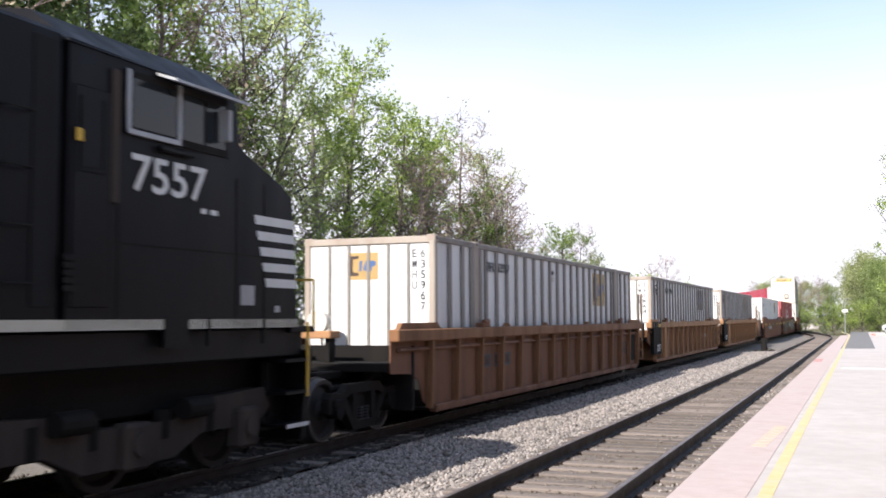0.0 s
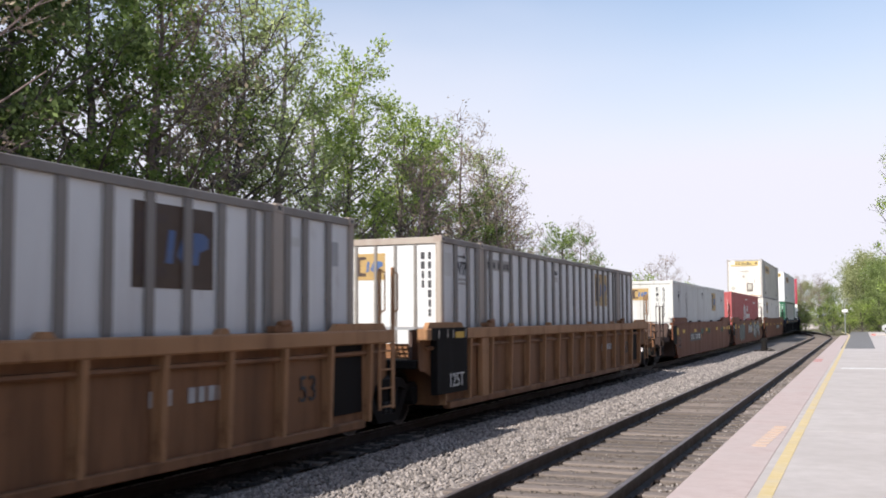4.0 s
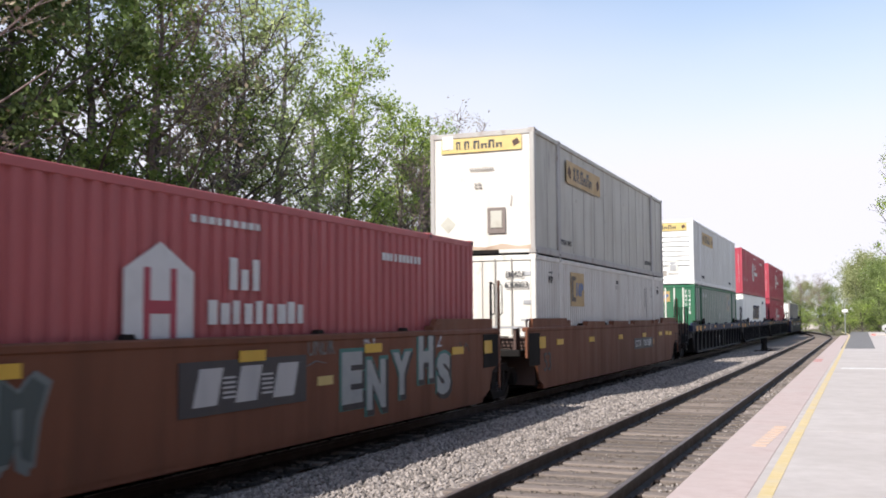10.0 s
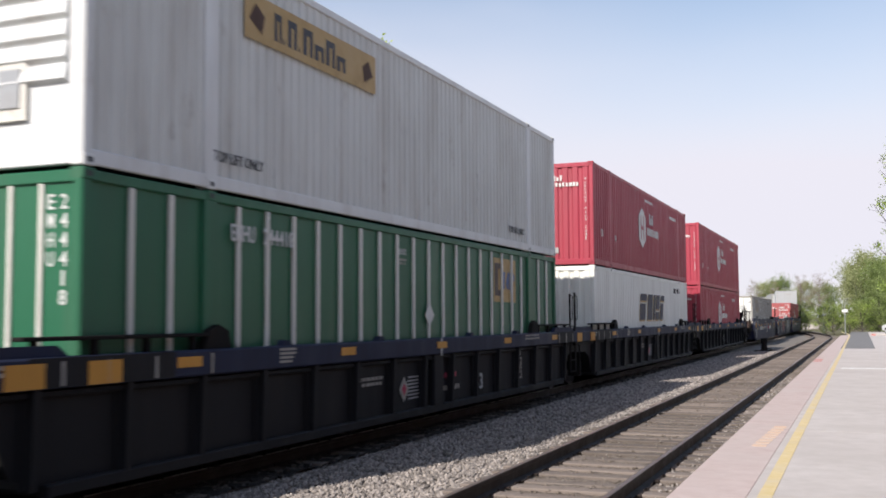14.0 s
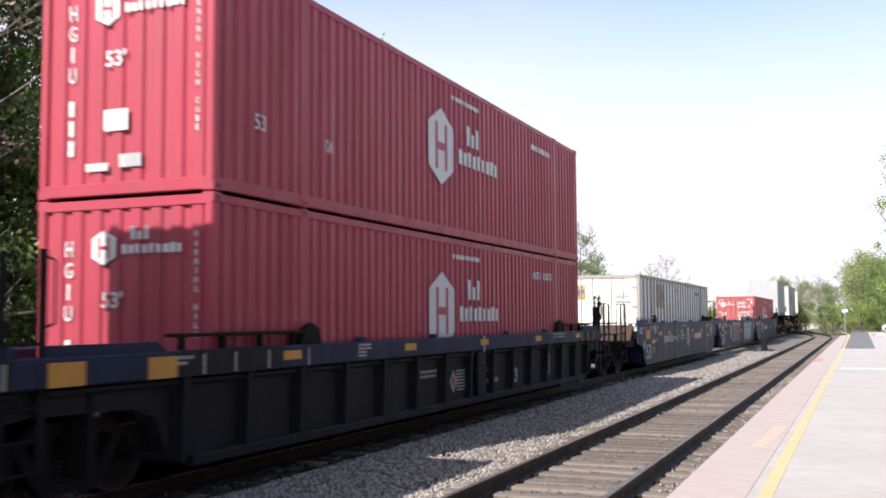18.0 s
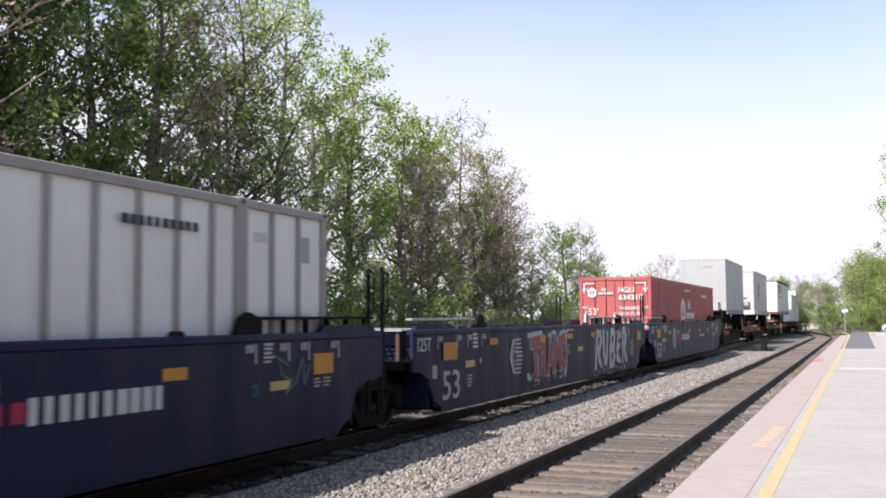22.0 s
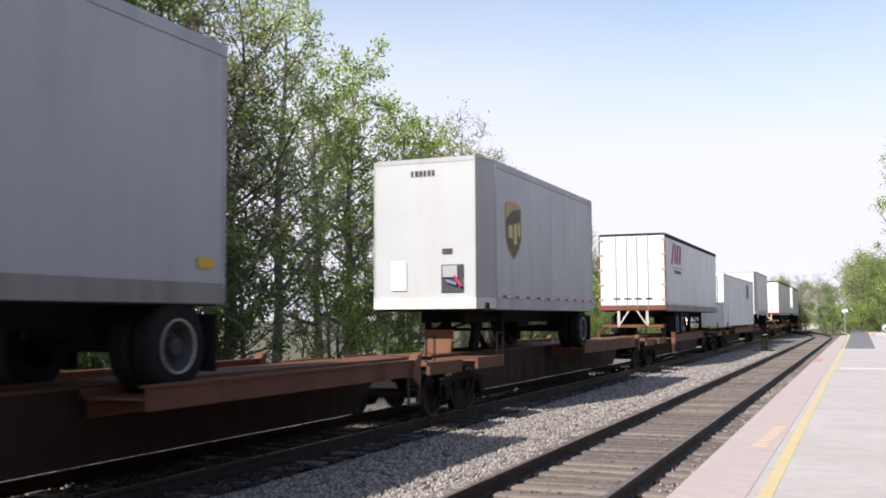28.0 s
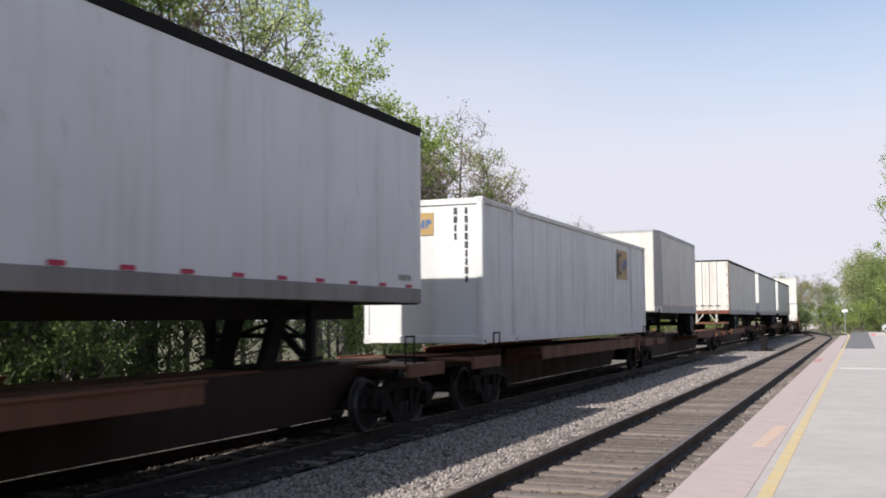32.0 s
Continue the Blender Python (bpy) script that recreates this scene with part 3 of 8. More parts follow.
def side_frame(b, r):
    f = Form()
    # four bars leave the windows open
    f.prism([(-b - 0.26, 0.14), (-b - 0.16, 0.26), (-b + 0.2, 0.24), (-0.5, 0.36), (0.5, 0.36), (b - 0.2, 0.24), (b + 0.16, 0.26), (b + 0.26, 0.14), (b - 0.2, 0.13), (0.45, 0.22), (-0.45, 0.22), (-b + 0.2, 0.13)], "x", -0.07, 0.07)
    f.prism([(-b + 0.16, 0.15), (-b + 0.32, 0.15), (-0.32, -0.19), (0.32, -0.19), (b - 0.32, 0.15), (b - 0.16, 0.15), (b - 0.3, -0.06), (0.36, -0.32), (-0.36, -0.32), (-b + 0.3, -0.06)], "x", -0.06, 0.06)
    for s in (-1, 1):
        f.box(-0.06, 0.06, s * 0.3 - 0.06, s * 0.3 + 0.06, -0.2, 0.24)
        f.box(-0.075, 0.075, s * (b + 0.2) - 0.05, s * (b + 0.2) + 0.05, -0.04, 0.2, 0.015)
    return f


def coil_spring():
    n, prof = 10, [(0.06 if k % 2 else 0.085, k * 0.022) for k in range(10)]
    m = len(prof)
    vs = [(r * math.cos(2 * math.pi * i / n), r * math.sin(2 * math.pi * i / n), z) for i in range(n) for r, z in prof]
    return Form().add(vs, [(i * m + k, (i + 1) % n * m + k, (i + 1) % n * m + k + 1, i * m + k + 1) for i in range(n) for k in range(m - 1)])


# -- containers: base at z = 0, centred, near end at -CL / 2 --
def corrugated(n, length, height, depth, flip):
    """A folded sheet of n waves along y, in the plane x = 0, bulging to +x (flip: to -x)."""
    f = Form()
    w = length / n
    ys, xs = [], []
    for i in range(n):
        y = -length / 2 + i * w
        for a, d in ((0.0, 0), (0.30, 0), (0.42, 1), (0.88, 1)):
            ys.append(y + a * w), xs.append(d * depth)
    ys.append(length / 2), xs.append(0)
    s = -1 if flip else 1
    m = len(ys)
    f.add([(s * x, y, 0) for x, y in zip(xs, ys)] + [(s * x, y, height) for x, y in zip(xs, ys)], [(i, i + 1, i + 1 + m, i + m) for i in range(m - 1)])
    return f


def castings(c, ys, material, H):
    me = shared("casting" + material.name, lambda: Form().add(*chamfer(-0.085, 0.085, -0.09, 0.09, -0.06, 0.06, 0.012)), material)
    hole = shared("casting_hole", lambda: Form().box(-0.002, 0.002, -0.035, 0.035, -0.025, 0.025), PAINTBLACK)
    for y in ys:
        for s in (-1, 1):
            for z in (0.06, H - 0.055):
                o = part("corner_casting", me, None, c, at=(s * (CW / 2 - 0.075), y, z))
                part("casting_hole", hole, None, o, at=(s * 0.088, 0, 0))


def container(label, style, material, post, door=False, height=CH, group="containers on the train", length=CL, frame=None, side=None):
    """style: ribbed (outside posts), folded (corrugated steel), smooth (plate), louvred (smooth with a corrugated front)."""
    c = thing("container", label, "container", group)
    L, H, W = length / 2, height, CW / 2
    side = side or material
    frame = frame or (post if style == "ribbed" else material)
    f = Form().box(-W + 0.08, W - 0.08, -L + 0.07, L - 0.07, H - 0.06, H - 0.025)
    part("roof", f, material, c)
    part("floor", Form().box(-W + 0.02, W - 0.02, -L + 0.05, L - 0.05, 0.03, 0.16), DARK, c)
    for s in (-1, 1):
        part("top_rail", Form().box(s * W - 0.06 if s > 0 else -W, W if s > 0 else -W + 0.06, -L + 0.02, L - 0.02, H - 0.12, H - 0.012, 0.012), post if post is RIBDARK else frame if style == "ribbed" else post, c)
        part("bottom_rail", Form().box(s * W - 0.06 if s > 0 else -W, W if s > 0 else -W + 0.06, -L + 0.02, L - 0.02, 0.015, 0.17, 0.012), frame, c)
        for e in (-1, 1):
            part("corner_post", Form().box(*sorted((s * W, s * (W - 0.12))), *sorted((e * L, e * (L - 0.14))), 0.01, H - 0.005, 0.02), frame, c)
    part("header", Form().box(-W + 0.1, W - 0.1, -L, -L + 0.08, H - 0.14, H - 0.015, 0.012), frame, c)
    part("end_sill", Form().box(-W + 0.1, W - 0.1, -L, -L + 0.08, 0.015, 0.17, 0.012), material, c)
    # wide posts at the forty-foot lifting points
    ys40 = (-6.0, 6.0) if length > 14 else ()
    for y in ys40:
        for s in (-1, 1):
            part("lifting_post", Form().box(*sorted((s * (W + 0.004), s * (W - 0.07))), y - 0.13, y + 0.13, 0.012, H - 0.008, 0.02), frame, c)
    for s in (-1, 1):
        x = s * (W - 0.045)
        if style in ("folded", "fine", "louvred"):
            for a, b in ((-L + 0.14, -6.13), (-6.13 + 0.26, 6.13 - 0.26), (6.13, L - 0.14)):
                n = max(2, round((b - a) / (0.25 if style == "folded" else 0.2)))
                part("side_panel", corrugated(n, b - a, H - 0.27, 0.036 if style == "folded" else 0.024, s < 0), side, c, at=(x, (a + b) / 2, 0.16))
        else:
            part("side_panel", Form().box(*sorted((x, x - s * 0.03)), -L + 0.1, L - 0.1, 0.16, H - 0.11), side, c)
            if style == "ribbed":
                wr = 0.07 if post is RIBDARK else 0.04
                me = shared("rib" + post.name, lambda: Form().add(*chamfer(-0.022, 0.022, -wr, wr, 0.17, CH - 0.12, 0.01)), post)
                n = 25
                for i in range(1, n):
                    y = -L + 0.1 + (2 * L - 0.2) * i / n
                    if min(abs(y - 6), abs(y + 6)) > 0.3:
                        part("rib", me, None, c, at=(x + s * 0.022, y, 0))
                if post is RIBDARK:
                    for y in (-6.24, -5.76, 5.76, 6.24):
                        part("rib", me, None, c, at=(x + s * 0.022, y, 0))
            else:
                me = shared("seam" + side.name, lambda: Form().add(*chamfer(-0.005, 0.005, -0.012, 0.012, 0.17, CH - 0.12, 0.003)), RIBGREY if side is WARMGREY else side)
                for i in range(1, 14):
                    y = -L + 2 * L * i / 14
                    part("seam", me, None, c, at=(x + s * 0.003, y, 0))
    # ends
    if door:
        doors(c, -L + 0.05, material, post, H)
    elif style == "folded":
        o = part("front_panel", corrugated(8, CW - 0.24, H - 0.31, 0.036, False), material, c)
        o.matrix_basis = pose(0, -L + 0.05, 0.17, 0, 0, -90)
    elif style == "louvred":
        fp = part("front_panel", Form().box(-W + 0.12, W - 0.12, -L + 0.03, -L + 0.06, 0.17, H - 0.14), material, c)
        me = shared("louvre", lambda: Form().prism([(-0.045, 0.035), (0.02, 0.0), (0.02, 0.2), (-0.012, 0.19)], "x", -W + 0.22, W - 0.22), material)
        for k in range(7):
            part("louvre", me, None, fp, at=(0, -L + 0.01, 0.82 + 0.215 * k))
    else:
        part("front_panel", Form().box(-W + 0.12, W - 0.12, -L + 0.03, -L + 0.06, 0.17, H - 0.14), material, c)
        if style == "fine":
            me = shared("front_seam", lambda: Form().box(-0.006, 0.006, -0.003, 0.003, 0.17, CH - 0.14), RIBGREY)
            for k in range(1, 6):
                part("front_seam", me, None, c, at=(-W + 0.12 + (CW - 0.24) * k / 6, -L + 0.029, 0))
        if style == "ribbed":
            me = shared("front_rib" + post.name, lambda: Form().add(*chamfer(-0.03, 0.03, -0.02, 0.02, 0.17, CH - 0.14, 0.01)), post)
            for k in range(1, 6):
                part("front_rib", me, None, c, at=(-W + 0.12 + (CW - 0.24) * k / 6, -L + 0.02, 0))
    o = part("back_panel", Form().box(-W + 0.12, W - 0.12, L - 0.06, L - 0.03, 0.02, H - 0.02), material, c)
    castings(c, (-L + 0.09, L - 0.09, *ys40), frame, H)
    return c


def doors(c, y, material, post, H):
    W = CW / 2
    for s in (-1, 1):
        d = part("door", Form().box(*sorted((s * 0.008, s * (W - 0.13))), y - 0.025, y + 0.02, 0.17, H - 0.15, 0.008), material, c)
        for x in (0.32, 0.72):
            part("locking_bar", Form().tube((s * x, y - 0.05, 0.08), (s * x, y - 0.05, H - 0.08), 0.02, 8).box(s * x - 0.05, s * x + 0.05, y - 0.075, y - 0.02, 0.9, 1.0, 0.01), RIBGREY if material is not RED_OLD else LOCKRED, d)
            part("door_handle", Form().box(s * x - 0.02, s * x + 0.3, y - 0.085, y - 0.06, 1.02, 1.06, 0.008), post, d)
        for z in (0.45, 1.1, 1.8, 2.45):
            part("hinge", Form().add(*chamfer(*sorted((s * (W - 0.30), s * (W - 0.07))), y - 0.045, y - 0.02, z - 0.05, z + 0.05, 0.008)), DULLGREY, d)


def gold_square(c, at, size, tall=None, dark=None, blue=None, panel=None):
    """A gold square that carries a plain dark and a plain blue shape."""
    o = part("logo_panel", Form().box(-size / 2, size / 2, -size / 2, size / 2, 0, 0.006), panel or GOLD, c, "weathered brown logo panel" if panel else "gold logo panel with dark and blue shapes")
    o.matrix_basis = at @ Matrix.Diagonal((1, (tall or size) / size, 1, 1))
    s = size
    part("logo_dark_shape", Form().prism([(-0.46 * s, -0.36 * s), (-0.12 * s, -0.36 * s), (-0.12 * s, -0.25 * s), (-0.31 * s, -0.22 * s), (-0.31 * s, 0.25 * s), (-0.12 * s, 0.28 * s), (-0.12 * s, 0.38 * s), (-0.46 * s, 0.38 * s)], "z", 0.006, 0.010), dark or LOGODARK, o)
    f = Form().prism([(-0.12 * s, -0.2 * s), (-0.03 * s, -0.2 * s), (0.0, 0.2 * s), (-0.08 * s, 0.2 * s)], "z", 0.006, 0.010).prism([(0.02 * s, -0.1 * s), (0.1 * s, -0.2 * s), (0.19 * s, -0.2 * s), (0.19 * s, 0.2 * s), (0.12 * s, 0.2 * s)], "z", 0.006, 0.0105)
    f.prism([(0.22 * s, -0.2 * s), (0.29 * s, -0.2 * s), (0.31 * s, -0.04 * s), (0.43 * s, 0.02 * s), (0.43 * s, 0.14 * s), (0.36 * s, 0.2 * s), (0.23 * s, 0.2 * s)], "z", 0.006, 0.010)
    part("logo_blue_shape", f, blue or BLUEPAINT, o)
    return o


def hexagon_mark(c, at, h, w, bar_h, bar_w):
    """A white hexagon with red bars, and beside it two lines as plain blocks."""
    o = part("logo_hexagon", Form().prism([(-w / 2, -h * 0.28), (0, -h / 2), (w / 2, -h * 0.28), (w / 2, h * 0.28), (0, h / 2), (-w / 2, h * 0.28)], "z", 0, 0.006), PAINTWHITE, c, "white hexagonal logo")
    o.matrix_basis = at
    f = Form()
    for s in (-1, 1):
        f.box(s * 0.19 * w - 0.045 * w, s * 0.19 * w + 0.045 * w, -0.3 * h, 0.3 * h, 0.006, 0.010)
    f.box(-0.16 * w, 0.16 * w, -0.05 * h, 0.05 * h, 0.006, 0.010)
    part("logo_cut", f, RED, o)
    r = random.Random(7)
    for row, (a, n, x0) in enumerate(((0.62, 3, w * 1.1), (-0.55, 9, w * 0.74))):
        f = Form()
        x = x0
        for k in range(n):
            ww = bar_w / 9 * r.uniform(0.55, 0.85)
            hh = bar_h * (0.46 if (row, k) in ((0, 0), (0, 2)) else r.choice((0.30, 0.34)))
            f.box(x, x + ww, a * bar_h * 0.42, a * bar_h * 0.42 + hh, 0, 0.006)
            x += bar_w / 9
        part("logo_block", f, PAINTWHITE, o)
    return o


def code_column(c, x, y, z, n, size, material, seed=1):
    """A column of identity characters as plain bars on the end."""
    r = random.Random(seed)
    me = shared("character_bar%s%d" % (material.name, size * 1000), lambda: Form().box(-size * 0.3, size * 0.3, -size, 0, 0, 0.006), material)
    for k in range(n):
        part("character_bar", me, None, c, at=on_front(x, y, z - k * size * 1.3) @ Matrix.Diagonal((r.uniform(0.6, 1.0), 1, 1, 1)))


def letter_column(c, x, y, z, words, size, pitch, material):
    """Identity letters painted one under another on an end."""
    for k, ch in enumerate(words):
        if ch != " ":
            lettering(ch, size, material, c, on_front(x, y, z - k * pitch), size * (0.2 if ch in "1I" else 0.62), "code_letter", 0.01)


SPRAYSILVER = painted("patchy_silver_spray", (0.48, 0.50, 0.52), (0.2, 0.21, 0.23), 0.7, 0.45, grain=4.0, bump=0, vary=0.3, streak=False)
GRAFFITI = [painted("spray_silver", (0.31, 0.335, 0.33), (0.15, 0.16, 0.16), 0.4, 0.5, bump=0),
            painted("spray_dull_red", (0.24, 0.06, 0.07), (0.36, 0.2, 0.2), 0.5, 0.5, bump=0),
            painted("spray_pale_grey", (0.46, 0.48, 0.52), (0.3, 0.3, 0.34), 0.3, 0.5, bump=0),
            painted("spray_dark_teal", (0.045, 0.07, 0.07), (0.1, 0.12, 0.12), 0.3, 0.5, bump=0),
            painted("spray_grey_blue", (0.14, 0.17, 0.17), (0.2, 0.2, 0.2), 0.3, 0.5, bump=0),
            painted("spray_black", (0.01, 0.011, 0.016), (0.04, 0.04, 0.05), 0.3, 0.5, bump=0),
            painted("spray_teal", (0.03, 0.16, 0.14), (0.1, 0.14, 0.13), 0.3, 0.5, bump=0),
            painted("faded_spray_green", (0.05, 0.085, 0.055), (0.15, 0.07, 0.045), 0.7, 0.6, bump=0)]
# -- well cars: one unit between two trucks --
def well(label, style, paint, chord, near, far, trucks, group, top=1.58, rails=True, seed=1, deep=0.2, post=None):
    """style: ribbed (posts under a top chord) or plate (flush side). near, far: the side's reach each way. trucks: y of the trucks it carries."""
    c = thing("well_car", label, "well car", group)
    post = post or paint
    r = random.Random(seed)
    reach = {-1: near, 1: far}
    b0, b1 = min(8.6, max(8.1, near - 1.6)), min(8.6, max(8.1, far - 1.6))
    e0, e1 = b0 + 0.62, b1 + 0.62
    outline = [(-b0, 0.28), (b1, 0.28), (b1 + 0.35, 0.42), (e1 - 0.1, 0.78), (min(far - 0.05, e1 + 0.25), 0.90), (far, 0.93), (far, top - 0.02), (-near, top - 0.02), (-near, 0.93), (max(-near + 0.05, -e0 - 0.25), 0.90), (-e0 + 0.1, 0.78), (-b0 - 0.35, 0.42)]
    for s in (-1, 1):
        if style == "ribbed":
            x = s * 1.36
            side = part("side_plate", Form().prism([(y, min(z, top - 0.14)) for y, z in outline], "x", *sorted((x, x - s * 0.02))), paint, c)
            part("top_chord", Form().box(*sorted((s * 1.50, s * 1.32)), -near, far, top - deep, top, 0.02), chord, c)
            part("bottom_chord", Form().box(*sorted((s * 1.46, s * 1.32)), -b0, b1, 0.22, 0.34, 0.015), paint, c)
            me = shared("side_post%s%d" % (post.name, top * 100), lambda: Form().prism([(1.36, 0.30), (1.455, 0.30), (1.49, top - 0.2), (1.36, top - 0.2)], "y", -0.04, 0.04).box(1.37, 1.385, -0.11, 0.11, 0.32, top - 0.2), post)
            n = 15
            for i in range(n):
                y = -e0 + 0.45 + (e0 + e1 - 0.9) * i / (n - 1)
                o = part("side_post", me, None, side)
                o.matrix_basis = pose(0, y, 0, 0, 0, 0) if s > 0 else pose(0, y, 0, 0, 0, 180)
            # conduit under the chord
            part("conduit", Form().tube((s * 1.40, -near + 0.2, top - 0.33), (s * 1.40, far - 0.2, top - 0.33), 0.035, 6), paint, c)
        else:
            x = s * 1.47
            part("side_plate", Form().prism(outline, "x", *sorted((x, x - s * 0.05))), paint, c)
            part("top_chord", Form().box(*sorted((s * 1.49, s * 1.34)), -near + 0.02, far - 0.02, top - 0.09, top + 0.01, 0.02), chord, c)
            part("bottom_chord", Form().box(*sorted((s * 1.46, s * 1.28)), -b0, b1, 0.2, 0.3, 0.015), paint, c)
        # raised guides above the chord
        for k in (-1, 1):
            if paint is BROWN:
                h = reach[k]
                part("container_guide", Form().prism([(k * (h - 3.4), top - 0.04), (k * (h - 3.2), top + 0.2), (k * (h - 0.4), top + 0.2), (k * (h - 0.4), top - 0.04)], "x", *sorted((s * 1.47, s * 1.38))), chord, c)
                continue
            part("container_guide", Form().prism([(k * (reach[k] - 1.9), top - 0.04), (k * (reach[k] - 1.7), top + 0.10), (k * (reach[k] - 0.25), top + 0.10), (k * (reach[k] - 0.12), top - 0.04)], "x", *sorted((s * 1.44, s * 1.36))), chord, c)
        for y in (-4.6, -1.9, 1.9, 4.6):
            part("guide_block", shared("guide_block" + chord.name, lambda: Form().prism([(-0.12, 0), (0.12, 0), (0.05, 0.07), (-0.05, 0.07)], "x", -0.05, 0.05), DARK if style == "plate" else chord), None, c, at=(s * 1.41, y, top - 0.005))
    for k in (-1, 1):
        part("well_end", Form().box(-1.34, 1.34, *sorted((k * 8.14, k * 8.2)), 0.24, 1.30, 0.01), DARK, c)
    # open floor: edge angles and cross members, daylight between them
    for s in (-1, 1):
        part("floor_angle", Form().box(*sorted((s * 1.32, s * 1.12)), -b0, b1, 0.24, 0.28), DARK, c)
    part("well_floor", Form().box(-1.32, 1.32, -b0, -6.3, 0.24, 0.28).box(-1.32, 1.32, 6.3, b1, 0.24, 0.28), DARK, c)
    for y in (-5.2, -2.6, 0, 2.6, 5.2):
        part("cross_member", Form().box(-1.34, 1.34, y - 0.12, y + 0.12, 0.17, 0.34, 0.01), DARK, c)
    for k in (-1, 1):
        half = reach[k]
        y0, y1 = sorted((k * (half - 0.72), k * (half + 0.5)))
        part("end_platform", Form().box(-1.30, 1.30, *sorted((k * (half - 0.75), k * (half + 0.02))), 0.95, 1.10, 0.02).prism(
            [(-0.45, 0.62), (0.45, 0.62), (0.35, 1.0), (-0.35, 1.0)], "y", y0, y1), DARK, c)
        part("bulkhead", Form().box(-1.38, 1.38, *sorted((k * (half - 0.86), k * (half - 0.78))), 0.30, 1.35, 0.01), DARK if half > 9.9 else DUSTBROWN if paint is BROWN else paint, c)
        if k < 0 and near < 9.9:
            # crossover walkway of open grating with its brackets
            yg = -half + 0.1
            gr = Form().box(0.35, 1.25, yg - 0.05, yg - 0.028, top - 0.02, top + 0.03).box(0.35, 1.25, yg + 0.328, yg + 0.35, top - 0.02, top + 0.03)
            for n in range(9):
                gr.box(0.37 + n * 0.1, 0.40 + n * 0.1, yg - 0.03, yg + 0.33, top, top + 0.025)
            for n in range(4):
                gr.box(0.35, 1.25, yg + 0.03 + n * 0.09, yg + 0.045 + n * 0.09, top + 0.002, top + 0.023)
            part("crossover_grate", gr, DULLGREY, c, "pale open steel grating")
            for x in (0.40, 1.12):
                part("grate_bracket", Form().box(x, x + 0.06, yg, yg + 0.3, 1.1, top - 0.02), DUSTBROWN, c)
            part("coupler_casting", Form().box(-0.75, 0.1, yg - 0.1, yg + 0.4, 1.1, 1.32, 0.04).tube((-0.3, yg - 0.3, 1.2), (-0.3, yg + 0.5, 1.2), 0.12, 12), DUSTBROWN, c)
        if rails and k > 0:
            # side ladder with two tall stiles at the far end
            steel = DARK if style == "plate" or paint is WELLDARK else chord
            ya, yb = half - 0.36, half + 0.1
            for s in (-1, 1):
                ladder = part("end_ladder", Form().box(*sorted((s * 1.41, s * 1.44)), ya - 0.04, ya + 0.04, 0.42, top + 0.92, 0.008), steel, c, "tall steel end ladder")
                part("ladder_stile", Form().box(*sorted((s * 1.41, s * 1.44)), yb - 0.05, yb + 0.05, 0.42, top + 0.96, 0.008), BROWN if paint is BROWN else steel, ladder)
                for z in (0.46, 0.74, 1.02, 1.30, 1.58):
                    part("rung", Form().tube((s * 1.425, ya, z), (s * 1.425, yb, z), 0.014, 6), steel, ladder)
                for y in (ya, yb):
                    part("hand_rail", Form().path([(s * 1.43, y + 0.03, top + 0.9), (s * 1.46, y + 0.11, top + 0.86), (s * 1.46, y + 0.11, top + 0.30), (s * 1.43, y + 0.03, top + 0.26)], 0.012), steel, ladder)
    # interbox lock housings standing on the chord
    for k in (-1, 1):
        me = shared("lock_housing", lambda: Form().prism([(-0.26, 0.0), (0.26, 0.0), (0.2, 0.2), (0.02, 0.27), (-0.16, 0.2)], "x", -0.05, 0.05), DARK)
        if paint not in (TAN, TANRED, BROWN):
            part("lock_housing", me, None, c, at=(1.36, k * 6.0, top + 0.0))
        else:
            part("lock_bracket", shared("lock_bracket" + paint.name, lambda: Form().box(-0.08, 0.08, -0.2, 0.2, 0, 0.09, 0.015).tube((0.05, -0.1, 0.1), (0.05, 0.14, 0.12), 0.05, 8), paint), None, c, at=(1.38, k * 5.9, top - 0.005))
    if style == "plate":
        # crossover step along the near end of the side
        f = Form().box(1.30, 1.42, -near + 0.1, -6.35, top + 0.15, top + 0.19, 0.008)
        for y in np.linspace(-near + 0.3, -6.5, 5):
            f.box(1.34, 1.38, y - 0.02, y + 0.02, top - 0.02, top + 0.16)
        part("running_board", f, DULLGREY, c, "pale steel running board on short posts")
    for y in trucks:
        truck(c, y)
        part("brake_rigging", Form().box(-0.5, 0.5, y - 0.5, y + 0.5, 0.85, 0.98, 0.02).tube((0.8, y - 0.7, 0.75), (0.8, y + 0.6, 0.75), 0.05, 8), DARK, c)
    return c


